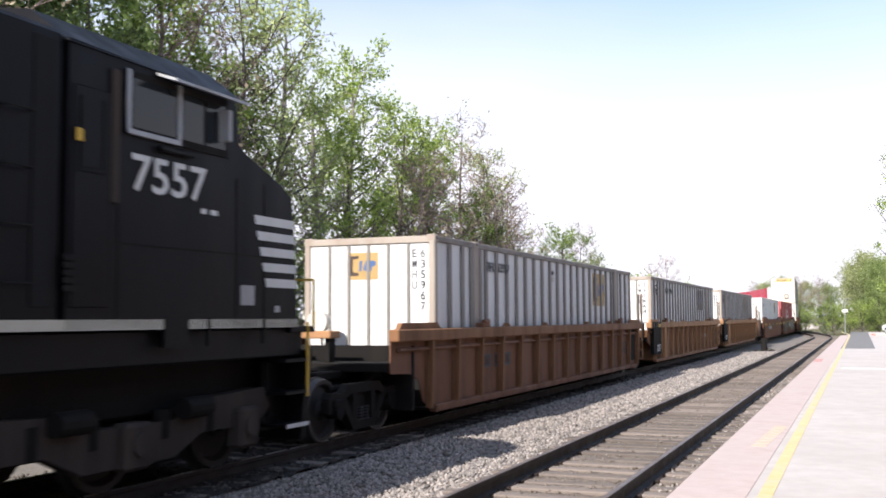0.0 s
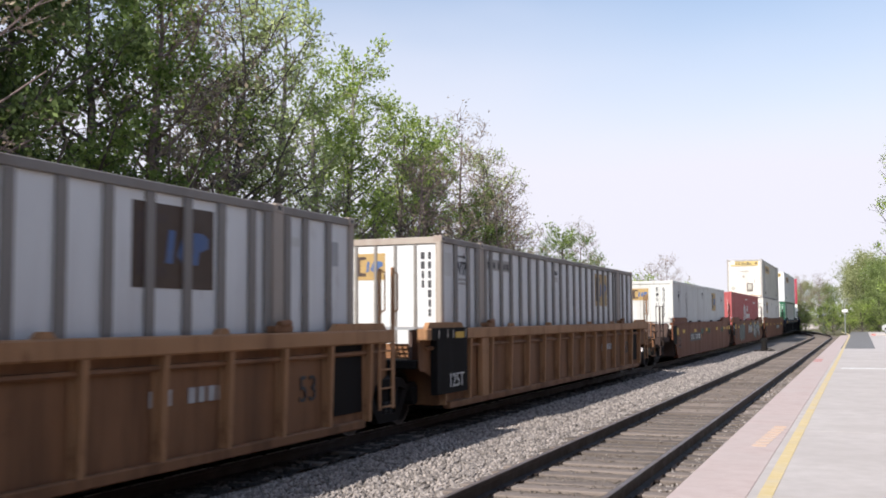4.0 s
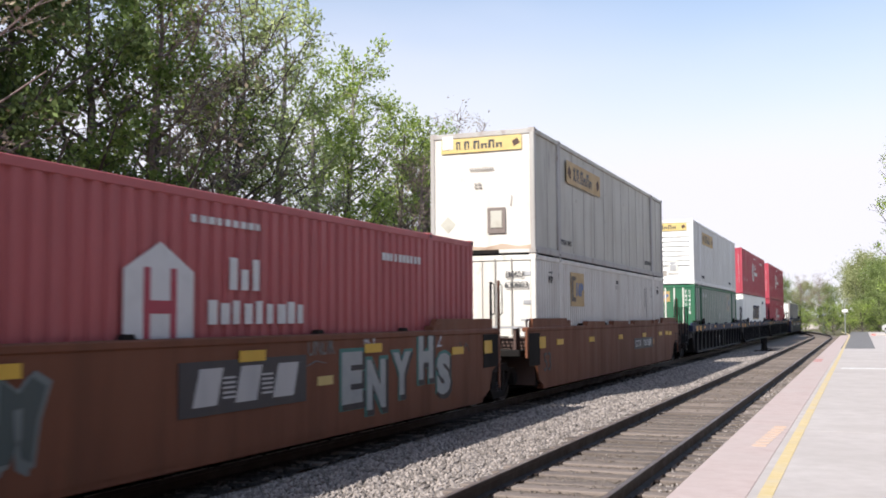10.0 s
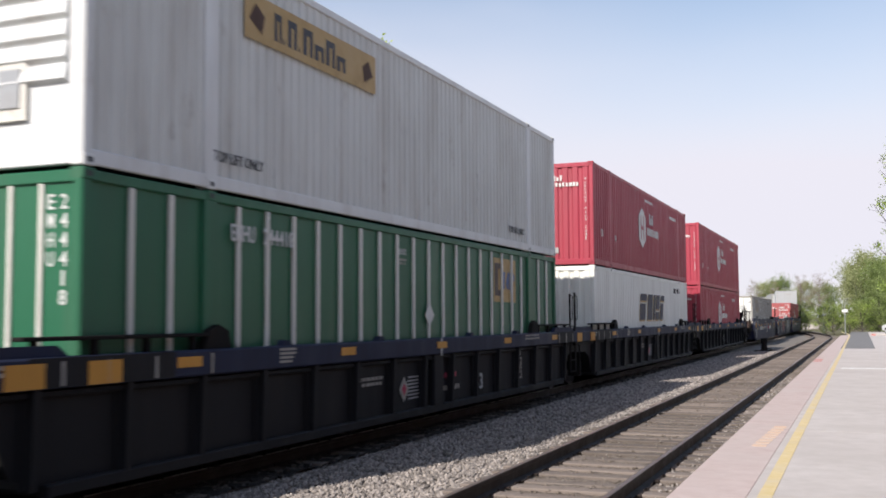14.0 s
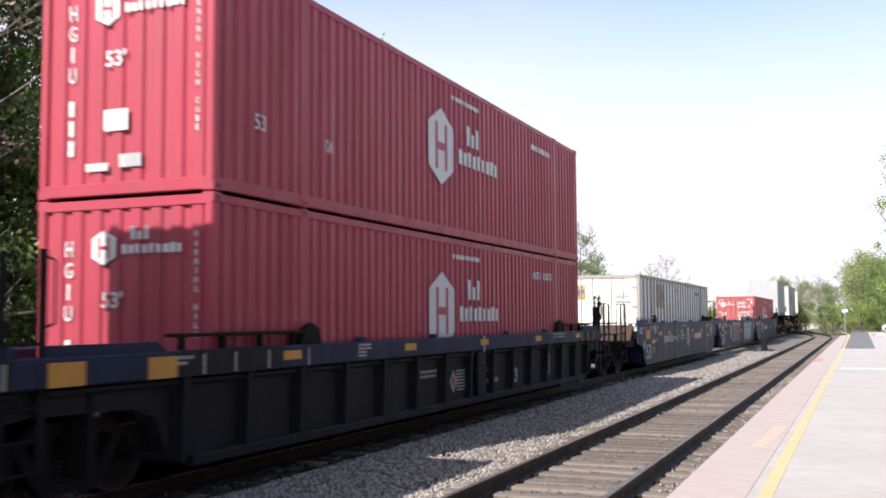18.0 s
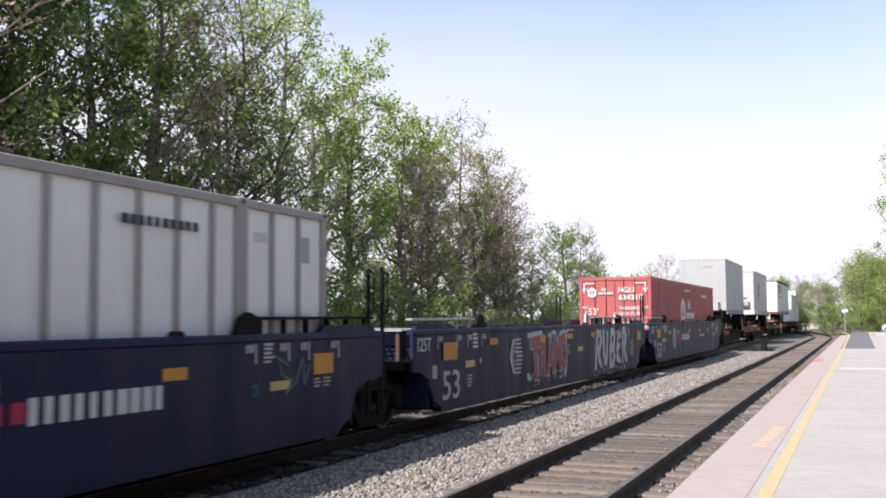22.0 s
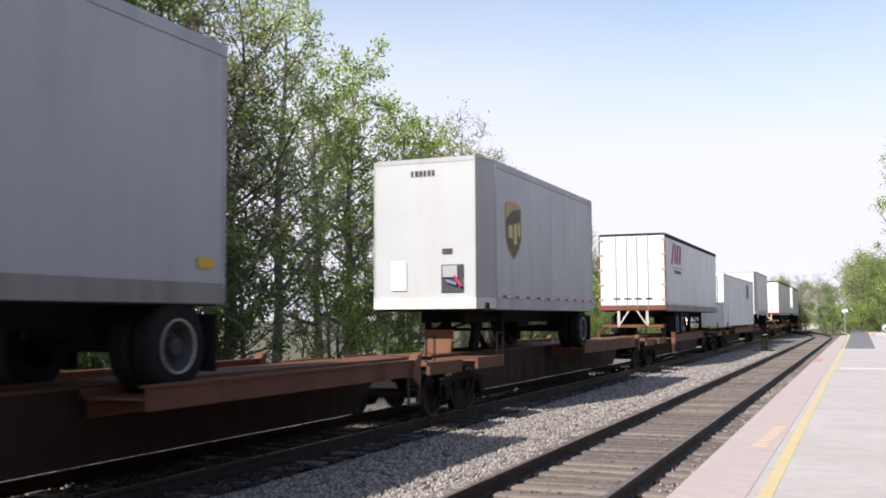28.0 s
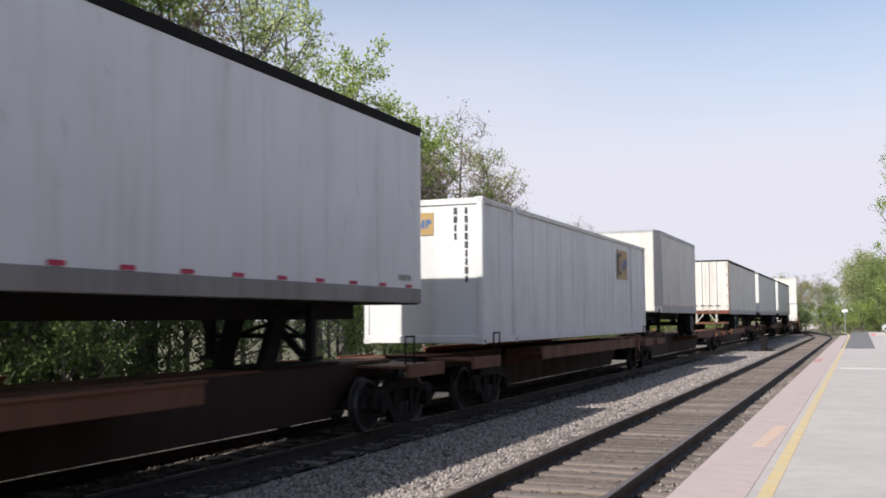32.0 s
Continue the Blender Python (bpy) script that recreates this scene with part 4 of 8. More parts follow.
def outer_end(c, k, y0, y1, paint, wheel=False, tall=2.18):
    """Open platform over the end truck: sills, deck, ladders, rails and brake gear."""
    a, b = sorted((k * y0, k * y1))
    part("end_wall", Form().box(-1.3, 1.3, *sorted((k * (y0 + 0.02), k * (y0 + 0.08))), 0.9, 1.55, 0.01), DUSTBROWN, c, "dusty flat end wall")
    for x in (-0.95, -0.3, 0.35, 0.95):
        part("wall_stiffener", Form().box(x - 0.03, x + 0.03, *sorted((k * (y0 + 0.08), k * (y0 + 0.13))), 1.04, 1.5), DUSTBROWN, c)
    # brown cars take a darker brown on sills, ladders and rails
    paint = ENDBROWN if paint is BROWN else paint
    part("end_deck", Form().box(-1.2, 1.2, a, b, 1.0, 1.05), DARK, c)
    part("end_centre_sill", Form().prism([(-0.4, 0.62), (0.4, 0.62), (0.34, 1.0), (-0.34, 1.0)], "y", a, b), paint, c)
    e = k * y1
    part("end_sill", Form().box(-1.38, 1.38, *sorted((e, e - k * 0.16)), 0.74, 1.06, 0.015).box(-1.30, 1.30, *sorted((e - k * 0.02, e + k * 0.03)), 0.8, 0.84), paint, c)
    part("cross_sill", Form().box(-1.32, 1.32, *sorted((e - k * 0.9, e - k * 1.02)), 0.8, 1.0, 0.01), paint, c)
    for s in (-1, 1):
        l = part("end_ladder", Form().box(*sorted((s * 1.36, s * 1.40)), *sorted((e, e - k * 0.07)), 0.42, tall, 0.006), paint, c)
        part("ladder_post", Form().box(*sorted((s * 1.36, s * 1.40)), *sorted((e - k * 0.60, e - k * 0.67)), 0.62, tall + 0.02, 0.006), paint, l)
        for z in (0.46, 0.74, 1.02, 1.30, 1.52):
            part("rung", Form().box(*sorted((s * 1.355, s * 1.395)), *sorted((e - k * 0.05, e - k * 0.62)), z - 0.016, z + 0.016), paint, l)
        for d in (0.02, 0.64):
            part("hand_rail", Form().path([(s * 1.38, e - k * d, tall - 0.02), (s * 1.25, e - k * d, tall + 0.02), (s * 1.25, e - k * d, 1.04)], 0.014), paint, l)
        part("side_sill", Form().box(*sorted((s * 1.22, s * 1.34)), *sorted((e - k * 0.7, k * y0)), 0.86, 1.04, 0.01), paint, c)
        part("bracing_plate", Form().prism([(k * y0, 0.86), (k * y0, 1.5), (k * (y0 + 0.55), 1.04), (k * (y0 + 0.7), 0.86)], "x", *sorted((s * 1.28, s * 1.31))), paint, c)
    part("crossover_rail", Form().path([(-1.25, e, 1.06), (-1.25, e, 1.62), (1.25, e, 1.62), (1.25, e, 1.06)], 0.017).path([(-0.4, e, 1.62), (-0.4, e, 1.06)], 0.015), paint, c)
    part("crossover_step", Form().box(-0.55, 1.2, *sorted((e - k * 0.2, e - k * 0.55)), 1.26, 1.30, 0.006).box(-0.5, -0.46, *sorted((e - k * 0.24, e - k * 0.5)), 1.04, 1.27).box(1.1, 1.14, *sorted((e - k * 0.24, e - k * 0.5)), 1.04, 1.27), DULLGREY if paint is NAVY else paint, c)
    part("uncoupling_lever", Form().path([(1.35, e + k * 0.05, 0.72), (0.4, e + k * 0.07, 0.78), (0.25, e + k * 0.2, 0.66)], 0.014), DARK, c)
    part("brake_cylinder", Form().tube((-0.7, e - k * 1.3, 1.22), (0.35, e - k * 1.3, 1.22), 0.15, 14).tube((0.35, e - k * 1.3, 1.22), (0.5, e - k * 1.3, 1.22), 0.05, 8), DARK, c)
    part("train_pipe", Form().path([(0.55, k * y0, 0.92), (0.6, e - k * 1.0, 0.9), (0.45, e - k * 0.2, 0.84)], 0.03), DARK, c)
    if wheel:
        o = part("brake_wheel", Form().lathe([(0.30, -0.02), (0.32, 0.0), (0.30, 0.02), (0.28, 0.0), (0.30, -0.02)], n=20), DARK, c, "black hand-brake wheel", pose(-0.7, e - k * 0.05, 1.72, 0, 0, 90))
        part("wheel_spoke", Form().box(-0.012, 0.012, -0.29, 0.29, -0.02, 0.02).box(-0.012, 0.012, -0.02, 0.02, -0.29, 0.29), DARK, o)
        part("brake_mast", Form().box(-0.82, -0.58, *sorted((e - k * 0.08, e - k * 0.22)), 1.05, 1.9, 0.02), paint, c)


def coupler(c, y, k):
    part("coupler", Form().box(-0.14, 0.14, *sorted((y, y + k * 0.75)), 0.72, 0.98, 0.03).prism([(-0.2, y + k * 0.7), (0.16, y + k * 0.7), (0.2, y + k * 1.0), (-0.05, y + k * 1.02), (-0.08, y + k * 0.85), (-0.2, y + k * 0.85)], "z", 0.70, 1.0), STEEL, c, "steel knuckle coupler")
    part("air_hose", Form().path([(0.35, y, 0.8), (0.36, y + k * 0.25, 0.62), (0.33, y + k * 0.55, 0.42), (0.28, y + k * 0.8, 0.52)], 0.028), TYRE, c)


def reflector(c, y, z, w, h, x=1.475, material=None):
    part("reflector", Form().box(x, x + 0.008, y - w / 2, y + w / 2, z - h / 2, z + h / 2), material or YELLOW, c, "yellow reflector strip")


def scrawl(c, y, z, w, h, fill, edge, shade, seed, x=1.476, n=6, bubbles=0):
    """Spray-painted block shapes with an outline and a dark drop, no words."""
    r = random.Random(seed)
    step = w / n

    def blob(name, ring, k, x0, x1, material, label=""):
        part(name, Form().prism(ring, "x", x + x0, x + x1 + 0.0004 * k), material, c, label)

    for k in range(n):
        cy, hh = y - w / 2 + (k + 0.5) * step, h * r.uniform(0.78, 1.0)
        lean = r.uniform(-0.05, 0.16) * h
        base = [(-0.5, -0.5), (-0.12, -0.42), (0.05, -0.2), (0.2, -0.46), (0.52, -0.5), (0.5, -0.05), (0.58, 0.42), (0.1, 0.5), (-0.15, 0.34), (-0.55, 0.5), (-0.46, 0.1)]
        ring = [(cy + step * 0.92 * (a + r.uniform(-0.08, 0.08)) + lean * b, z + hh * (b + r.uniform(-0.06, 0.06))) for a, b in base]
        grow = lambda q, dy, dz: [(cy + (a - cy) * q + dy, z + (b - z) * (1 + (q - 1) * 0.6) + dz) for a, b in ring]
        blob("graffiti_shadow", grow(1.16, -0.07, -0.05), k, 0.0, 0.003, shade)
        blob("graffiti_outline", grow(1.12, 0, 0), k, 0.003, 0.0065, edge, "spray-painted graffiti outline")
        blob("graffiti_fill", grow(0.90, 0, 0), k, 0.0065, 0.0115, fill, "spray-painted graffiti fill")
        a, q = cy + r.uniform(-0.15, 0.1) * step, z + r.uniform(-0.25, 0.0) * hh
        blob("graffiti_cut", [(a, q), (a + 0.06, q + 0.02), (a + r.uniform(0.02, 0.14), q + h * 0.3), (a - 0.03, q + h * 0.28)], k, 0.0115, 0.0155, shade)
    for k in range(bubbles):
        cy, cz, q = y + r.uniform(-0.56, 0.56) * w, z + r.choice((-1, 1)) * h * r.uniform(0.4, 0.56), r.uniform(0.05, 0.1)
        blob("graffiti_bubble", [(cy + q * math.cos(t), cz + q * 0.9 * math.sin(t)) for t in np.linspace(0, 2 * math.pi, 8)[:-1]], k, 0.002, 0.005, edge)


def fat_letter(c, ways, y, z, wide, tall, lean, n):
    """One spray-painted bubble letter in fat round strokes: pale halo, black drop, silver fill."""
    for name, grow, dy, dz, x, material, label in (("graffiti_halo", 0.105, -0.06, -0.04, 1.4725, GRAFFITI[2], "thin pale spray-painted edge"), ("graffiti_drop", 0.085, -0.06, -0.04, 1.4765 + 0.001 * n, GRAFFITI[5], "black spray-painted drop"),
                                                   ("graffiti_outline", 0.04, 0.0, 0.0, 1.480 + 0.005 * n, GRAFFITI[5], "black spray-painted letter outline"), ("graffiti_fill", 0.0, 0.0, 0.0, 1.4835 + 0.005 * n, SPRAYSILVER, "patchy silver spray-painted letter")):
        f, k = Form(), 0
        for way in ways:
            pts = [(y + wide * p + lean * q + dy, z + tall * q + dz) for p, q in way]
            for (y0, z0), (y1, z1) in zip(pts, pts[1:]):
                rad, a = 0.105 + grow + 0.016 * math.sin(2.3 * k + n), math.atan2(z1 - z0, y1 - y0)
                ring = [(y1 + rad * math.cos(a + t), z1 + rad * math.sin(a + t)) for t in np.linspace(-math.pi / 2, math.pi / 2, 8)] + [(y0 + rad * math.cos(a + t), z0 + rad * math.sin(a + t)) for t in np.linspace(math.pi / 2, 1.5 * math.pi, 8)]
                f.prism(ring, "x", x - 0.001, x + 0.0002 * k)
                k += 1
        part(name, f, material, c, label)


# -- spine cars and trailers --
def spine(label, half, trucks, group, hitch=None, plat=(-6.0, 6.0), shield=False, horn=1):
    """A skeletal car: deep centre sill, outrigger platforms for tyres, a hitch stand."""
    c = thing("spine_car", label, "spine car", group)
    part("centre_sill", Form().prism([(-half + 0.6, 0.84), (-half + 2.0, 0.80), (-half + 2.8, 0.26), (half - 2.8, 0.26), (half - 2.0, 0.80), (half - 0.6, 0.84), (half - 0.6, 1.06), (-half + 0.6, 1.06)], "x", -0.48, 0.48), SHADESILL, c)
    part("sill_flange", Form().box(-0.45, 0.45, -half + 0.5, half - 0.5, 1.06, 1.09), SPINE, c)
    a, b = plat
    for s in (-1, 1):
        # wheel platform: flat tread with a turned-up outer lip
        o = part("tyre_platform", Form().box(*sorted((s * 0.62, s * 1.42)), a, b, 0.97, 1.0), SPINE, c)
        part("side_channel", Form().box(*sorted((s * 1.42, s * 1.47)), a, b, 0.86, 1.12, 0.01).box(*sorted((s * 1.36, s * 1.5)), a, b, 1.10, 1.13), SPINE, o)
        part("inner_lip", Form().box(*sorted((s * 0.6, s * 0.64)), a, b, 0.97, 1.08), SPINE, o)
        for y in (a, b):
            k = -1 if y == a else 1
            # guide horn at each end of the platform
            if k != horn:
                continue
            part("step_stirrup", Form().path([(s * 1.45, y - k * 0.3, 0.86), (s * 1.45, y - k * 0.28, 0.42), (s * 1.45, y + k * 0.12, 0.42), (s * 1.45, y + k * 0.14, 0.86)], 0.025), DUSTBROWN, o)
            part("guide_horn", Form().prism([(y - k * 0.28, 0.86), (y, 0.70), (y + k * 0.06, 0.78), (y + k * 0.04, 1.02), (y + k * 0.1, 1.24), (y - k * 0.06, 1.2), (y - k * 0.16, 1.1)], "x", *sorted((s * 1.38, s * 1.52))), SPINE, o)
        for k in (-1, 1):
            y = k * (half - 1.9)
            part("end_channel", Form().box(*sorted((s * 0.5, s * 1.44)), *sorted((y, y + k * 1.5)), 0.99, 1.03).box(*sorted((s * 1.38, s * 1.44)), *sorted((y, y + k * 1.5)), 0.84, 1.06, 0.01), SPINE, c)
        for y in np.linspace(a + 0.3, b - 0.3, 5):
            part("outrigger", Form().prism([(s * 0.3, 0.72), (s * 0.3, 0.96), (s * 1.42, 0.96), (s * 1.42, 0.88)], "y", y - 0.06, y + 0.06), SPINE, c)
    if hitch is not None:
        y = hitch
        h = part("hitch_base", Form().box(-0.5, 0.5, y - 0.6, y + 1.6, 1.08, 1.12, 0.01), DARK, c)
        for x in (-0.42, 0.30):
            part("hitch_stand", Form().prism([(y - 0.55, 1.08), (y - 0.1, 1.98), (y + 0.3, 1.98), (y + 0.1, 1.7), (y - 0.2, 1.08)], "x", x, x + 0.12), DARK, h)
        part("hitch_plate", Form().box(-0.55, 0.55, y - 0.35, y + 0.55, 1.96, 2.04, 0.02), DARK, h)
        part("hitch_strut", Form().tube((0, y + 1.5, 1.1), (0, y + 0.2, 1.9), 0.07, 8), DARK, h)
    if shield:
        y = -half + 1.98
        part("hitch_shield", Form().prism([(y - 0.12, 1.08), (y, 1.56), (y + 0.05, 1.56), (y, 1.08)], "x", -0.3, 0.3), SPINE, c, "red-brown hitch shield plate")
    for y in trucks:
        truck(c, y, 0.42)
    for k in (-1, 1):
        part("end_casting", Form().box(-0.3, 0.3, *sorted((k * (half - 0.9), k * half)), 0.72, 1.02, 0.03), DARK, c)
        part("grab_iron", Form().path([(1.40, k * (half - 1.6), 1.05), (1.40, k * (half - 1.6), 1.5), (1.40, k * (half - 1.95), 1.5), (1.40, k * (half - 1.95), 1.05)], 0.016), DARK, c)
    return c


def tyre_form(r, w):
    f = Form()
    f.lathe([(r * 0.52, -w / 2 + 0.02), (r * 0.62, -w / 2), (r * 0.9, -w / 2), (r * 0.985, -w / 2 + 0.03), (r, -w / 2 + 0.06), (r, w / 2 - 0.06), (r * 0.985, w / 2 - 0.03), (r * 0.9, w / 2), (r * 0.62, w / 2), (r * 0.52, w / 2 - 0.02)], n=28)
    return f


def rim_form(r, w):
    f = Form()
    f.lathe([(0.0, w / 2 - 0.03), (0.1, w / 2 - 0.03), (0.12, w / 2 - 0.1), (r * 0.34, w / 2 - 0.12), (r * 0.46, w / 2 - 0.05), (r * 0.54, w / 2 - 0.0), (r * 0.56, w / 2 - 0.03), (r * 0.5, -w / 2)], n=24)
    return f


def trailer(label, length, axles, front=True, bevel=0.0, paint=None, trim=None, z0=1.0, zt=4.03, panels=12, group="road trailers on the train", leg_at=None, tape="both", foot=None):
    """A road trailer: z = 0 is the tread of its tyres. front: its nose faces the camera; else its doors do."""
    paint, trim = paint or WHITE, trim or DULLGREY
    c = thing("semi_trailer", label, "trailer", group)
    L, W = length / 2, 1.295
    k = -1 if front else 1                     # the nose's end
    plan = [(-W, L), (W, L), (W, -L + bevel), (W - bevel * 0.25, -L), (-W + bevel * 0.25, -L), (-W, -L + bevel)]
    plan = [(x, y * (1 if front else -1)) for x, y in plan]
    part("body", Form().prism([(x * 0.99, y * 0.998) for x, y in plan], "z", z0 + 0.16, zt - 0.06), paint, c)
    if bevel > 0.3 and front:
        # corner panels tinted as if grazed by sun, and a bottom band round the nose
        for s in (-1, 1):
            n = part("nose_corner", Form().prism([(s * W, -L + bevel), (s * (W - bevel * 0.25), -L - 0.004), (s * (W - bevel * 0.25 - 0.03), -L - 0.004), (s * (W - 0.06), -L + bevel)], "z", z0 + 0.19, zt - 0.09), NOSESHADE, c, "nose corner panel in a shading grey")
            part("corner_seam", Form().box(*sorted((s * (W - 0.01), s * (W + 0.006))), -L + bevel - 0.025, -L + bevel + 0.02, z0, zt - 0.09), DULLGREY, n)
        part("nose_band", Form().prism([(x * 1.003, y * 1.002) for x, y in [(W, -L + bevel), (W - bevel * 0.25, -L), (-W + bevel * 0.25, -L), (-W, -L + bevel)]], "z", z0 - 0.02, z0 + 0.2), CREAM, c, "cream band along the foot of the nose")
    part("roof_cap", Form().prism(plan, "z", zt - 0.1, zt - 0.02).prism([(x * 0.97, y * 0.99) for x, y in plan], "z", zt - 0.03, zt), trim, c)
    for s in (-1, 1):
        part("bottom_rail", Form().box(*sorted((s * (W + 0.004), s * (W - 0.06))), *((-L + bevel, L) if front else (-L, L - bevel)), z0 - 0.04, z0 + 0.2, 0.012), foot or (trim if trim is not DARK else DULLGREY), c)
        part("top_rail", Form().box(*sorted((s * (W + 0.004), s * (W - 0.05))), *((-L + bevel, L) if front else (-L, L - bevel)), zt - 0.17, zt - 0.035, 0.012), trim, c)
        me = shared("panel_seam%s%d" % (paint.name, (zt - z0) * 100), lambda: Form().box(-0.0012, 0.0012, -0.012, 0.012, z0 + 0.2, zt - 0.17), paint)
        for i in range(1, panels):
            y = -L + bevel + (2 * L - bevel) * i / panels
            part("panel_seam", me, None, c, at=(s * W * 0.9915, y if front else -y, 0))
        me = shared("rail_light", lambda: Form().box(-0.004, 0.004, -0.11, 0.11, -0.025, 0.025), PAINTRED)
        count = {"both": 10, "red": 15, "none": 0}[tape]
        for i in range(count):
            y = -L + bevel + 0.5 + (2 * L - bevel - 0.8) * i / (count - 1)
            part("reflector", me, None, c, at=(s * (W + 0.006), y if front else -y, z0 + 0.235))
            if tape == "both":
                part("white_reflector", shared("white_light", lambda: Form().box(-0.004, 0.004, -0.11, 0.11, -0.025, 0.025), PAINTWHITE), None, c, at=(s * (W + 0.006), (y + 0.24) if front else -y - 0.24, z0 + 0.235))
    part("underframe", Form().box(-W + 0.06, W - 0.06, -L + 0.3, L - 0.1, z0 - 0.06, z0 + 0.1), DARK, c)
    for s in (-1, 1):
        part("frame_rail", Form().box(s * 0.45 - 0.05, s * 0.45 + 0.05, -L + 1.0 if front else -L + 0.2, L - 0.2 if front else L - 1.0, z0 - 0.3, z0 - 0.04), DARK, c)
    # landing gear behind the nose
    yl = k * (L - (leg_at or 2.2))
    for s in (-1, 1):
        g = part("landing_leg", Form().box(s * 0.85 - 0.06, s * 0.85 + 0.06, yl - 0.07, yl + 0.07, 0.25, z0, 0.01).box(s * 0.85 - 0.12, s * 0.85 + 0.12, yl - 0.14, yl + 0.14, 0.2, 0.26, 0.01), DARK, c)
        part("leg_brace", Form().tube((s * 0.85, yl, 0.45), (s * 0.45, yl - k * 0.9, z0 - 0.05), 0.03, 6), DARK, g)
    part("leg_crossbar", Form().tube((-0.85, yl, 0.55), (0.85, yl, 0.55), 0.035, 6).tube((-0.85, yl, 0.4), (0.85, yl, 0.95), 0.03, 6), DARK, c)
    # axles
    ty, ri = shared("tyre", lambda: tyre_form(0.5, 0.26), TYRE), shared("rim", lambda: rim_form(0.5, 0.26), RIMSTEEL)
    for y in axles:
        ax = part("axle", Form().tube((-1.1, y, 0.5), (1.1, y, 0.5), 0.07, 10), DARK, c)
        for x in (-0.5, 0.4):
            part("spring_hanger", Form().box(x, x + 0.1, y - 0.5, y + 0.5, 0.55, z0 - 0.05, 0.01), DARK, c)
        for s in (-1, 1):
            for d in (1.13, 0.82):
                w = part("tyre", ty, None, ax)
                w.matrix_basis = pose(s * d, y, 0.5, 0, 0, 0 if s > 0 else 180)
            o = part("rim", ri, None, ax)
            o.matrix_basis = pose(s * 1.13, y, 0.5, 0, 0, 0 if s > 0 else 180)
            part("rim_flange", shared("rim_flange", lambda: Form().lathe([(0.265, 0.118), (0.285, 0.134), (0.30, 0.134), (0.305, 0.118)], n=28), DULLGREY), None, o, "worn bright rim flange")
        for s in (-1, 1):
            yy = y + (0.62 if k < 0 else -0.62)
            part("mud_flap", Form().box(s * 1.0 - 0.3, s * 1.0 + 0.3, yy - 0.01, yy + 0.01, 0.2, 0.85), TYRE, c)
    if not front:
        trailer_rear(c, -L, W, z0, zt, paint)
    else:
        # far end: swing doors
        part("rear_frame", Form().box(-W, W, L - 0.05, L, z0, zt - 0.05), trim, c)
        part("under_bumper", Form().box(-1.2, 1.2, L - 0.3, L - 0.2, 0.5, 0.6, 0.01).box(-0.8, -0.7, L - 0.3, L - 0.2, 0.5, z0, 0.01).box(0.7, 0.8, L - 0.3, L - 0.2, 0.5, z0, 0.01), DARK, c)
    return c


def trailer_rear(c, y, W, z0, zt, paint):
    for s in (-1, 1):
        d = part("door", Form().box(*sorted((s * 0.01, s * (W - 0.06))), y - 0.03, y + 0.02, z0 + 0.18, zt - 0.1, 0.006), paint, c)
        for x in (0.2, 0.62):
            part("locking_bar", Form().tube((s * x, y - 0.055, z0 + 0.1), (s * x, y - 0.055, zt - 0.06), 0.019, 8), DULLGREY, d)
            part("door_handle", Form().box(s * x - 0.12, s * x + 0.16, y - 0.09, y - 0.06, z0 + 0.42, z0 + 0.46, 0.008), STEEL, d)
        for z in np.linspace(z0 + 0.4, zt - 0.25, 5):
            part("hinge", shared("trailer_hinge", lambda: Form().add(*chamfer(-0.09, 0.09, -0.02, 0.02, -0.045, 0.045, 0.008)), DULLGREY), None, d, at=(s * (W - 0.09), y - 0.045, z))
        part("rear_post", Form().box(*sorted((s * W, s * (W - 0.06))), y - 0.05, y + 0.05, z0, zt - 0.02, 0.01), TANRED, c, "rusty rear corner post")
        part("tail_lamp", Form().box(*sorted((s * 0.75, s * 1.15)), y - 0.06, y - 0.04, z0 + 0.03, z0 + 0.13, 0.005), PAINTRED, c)
        part("bumper_strut", Form().prism([(s * 0.5, 0.42), (s * 0.6, 0.42), (s * 0.6, z0), (s * 0.5, z0)], "y", y - 0.02, y + 0.04).prism([(s * 0.1, z0), (s * 0.18, z0), (s * 0.55, 0.5), (s * 0.5, 0.5)], "y", y - 0.02, y + 0.03), WARMGREY, c)
    part("rear_sill", Form().box(-W, W, y - 0.06, y + 0.1, z0 - 0.02, z0 + 0.17, 0.012), SPINE, c, "rusty red rear sill")
    part("under_bumper", Form().box(-1.2, 1.2, y - 0.02, y + 0.08, 0.40, 0.52, 0.012), SPINE, c, "rusty rear bumper bar")
# -- locomotive, running backwards at the head of the cars --
DUST = painted("dusty_truck_steel", (0.05, 0.041, 0.036), (0.13, 0.10, 0.08), 0.55, 0.85, gloss=0.1)
STRIPE = painted("yellowed_white_stripe", (0.5, 0.48, 0.40), (0.2, 0.17, 0.12), 0.6, 0.55)


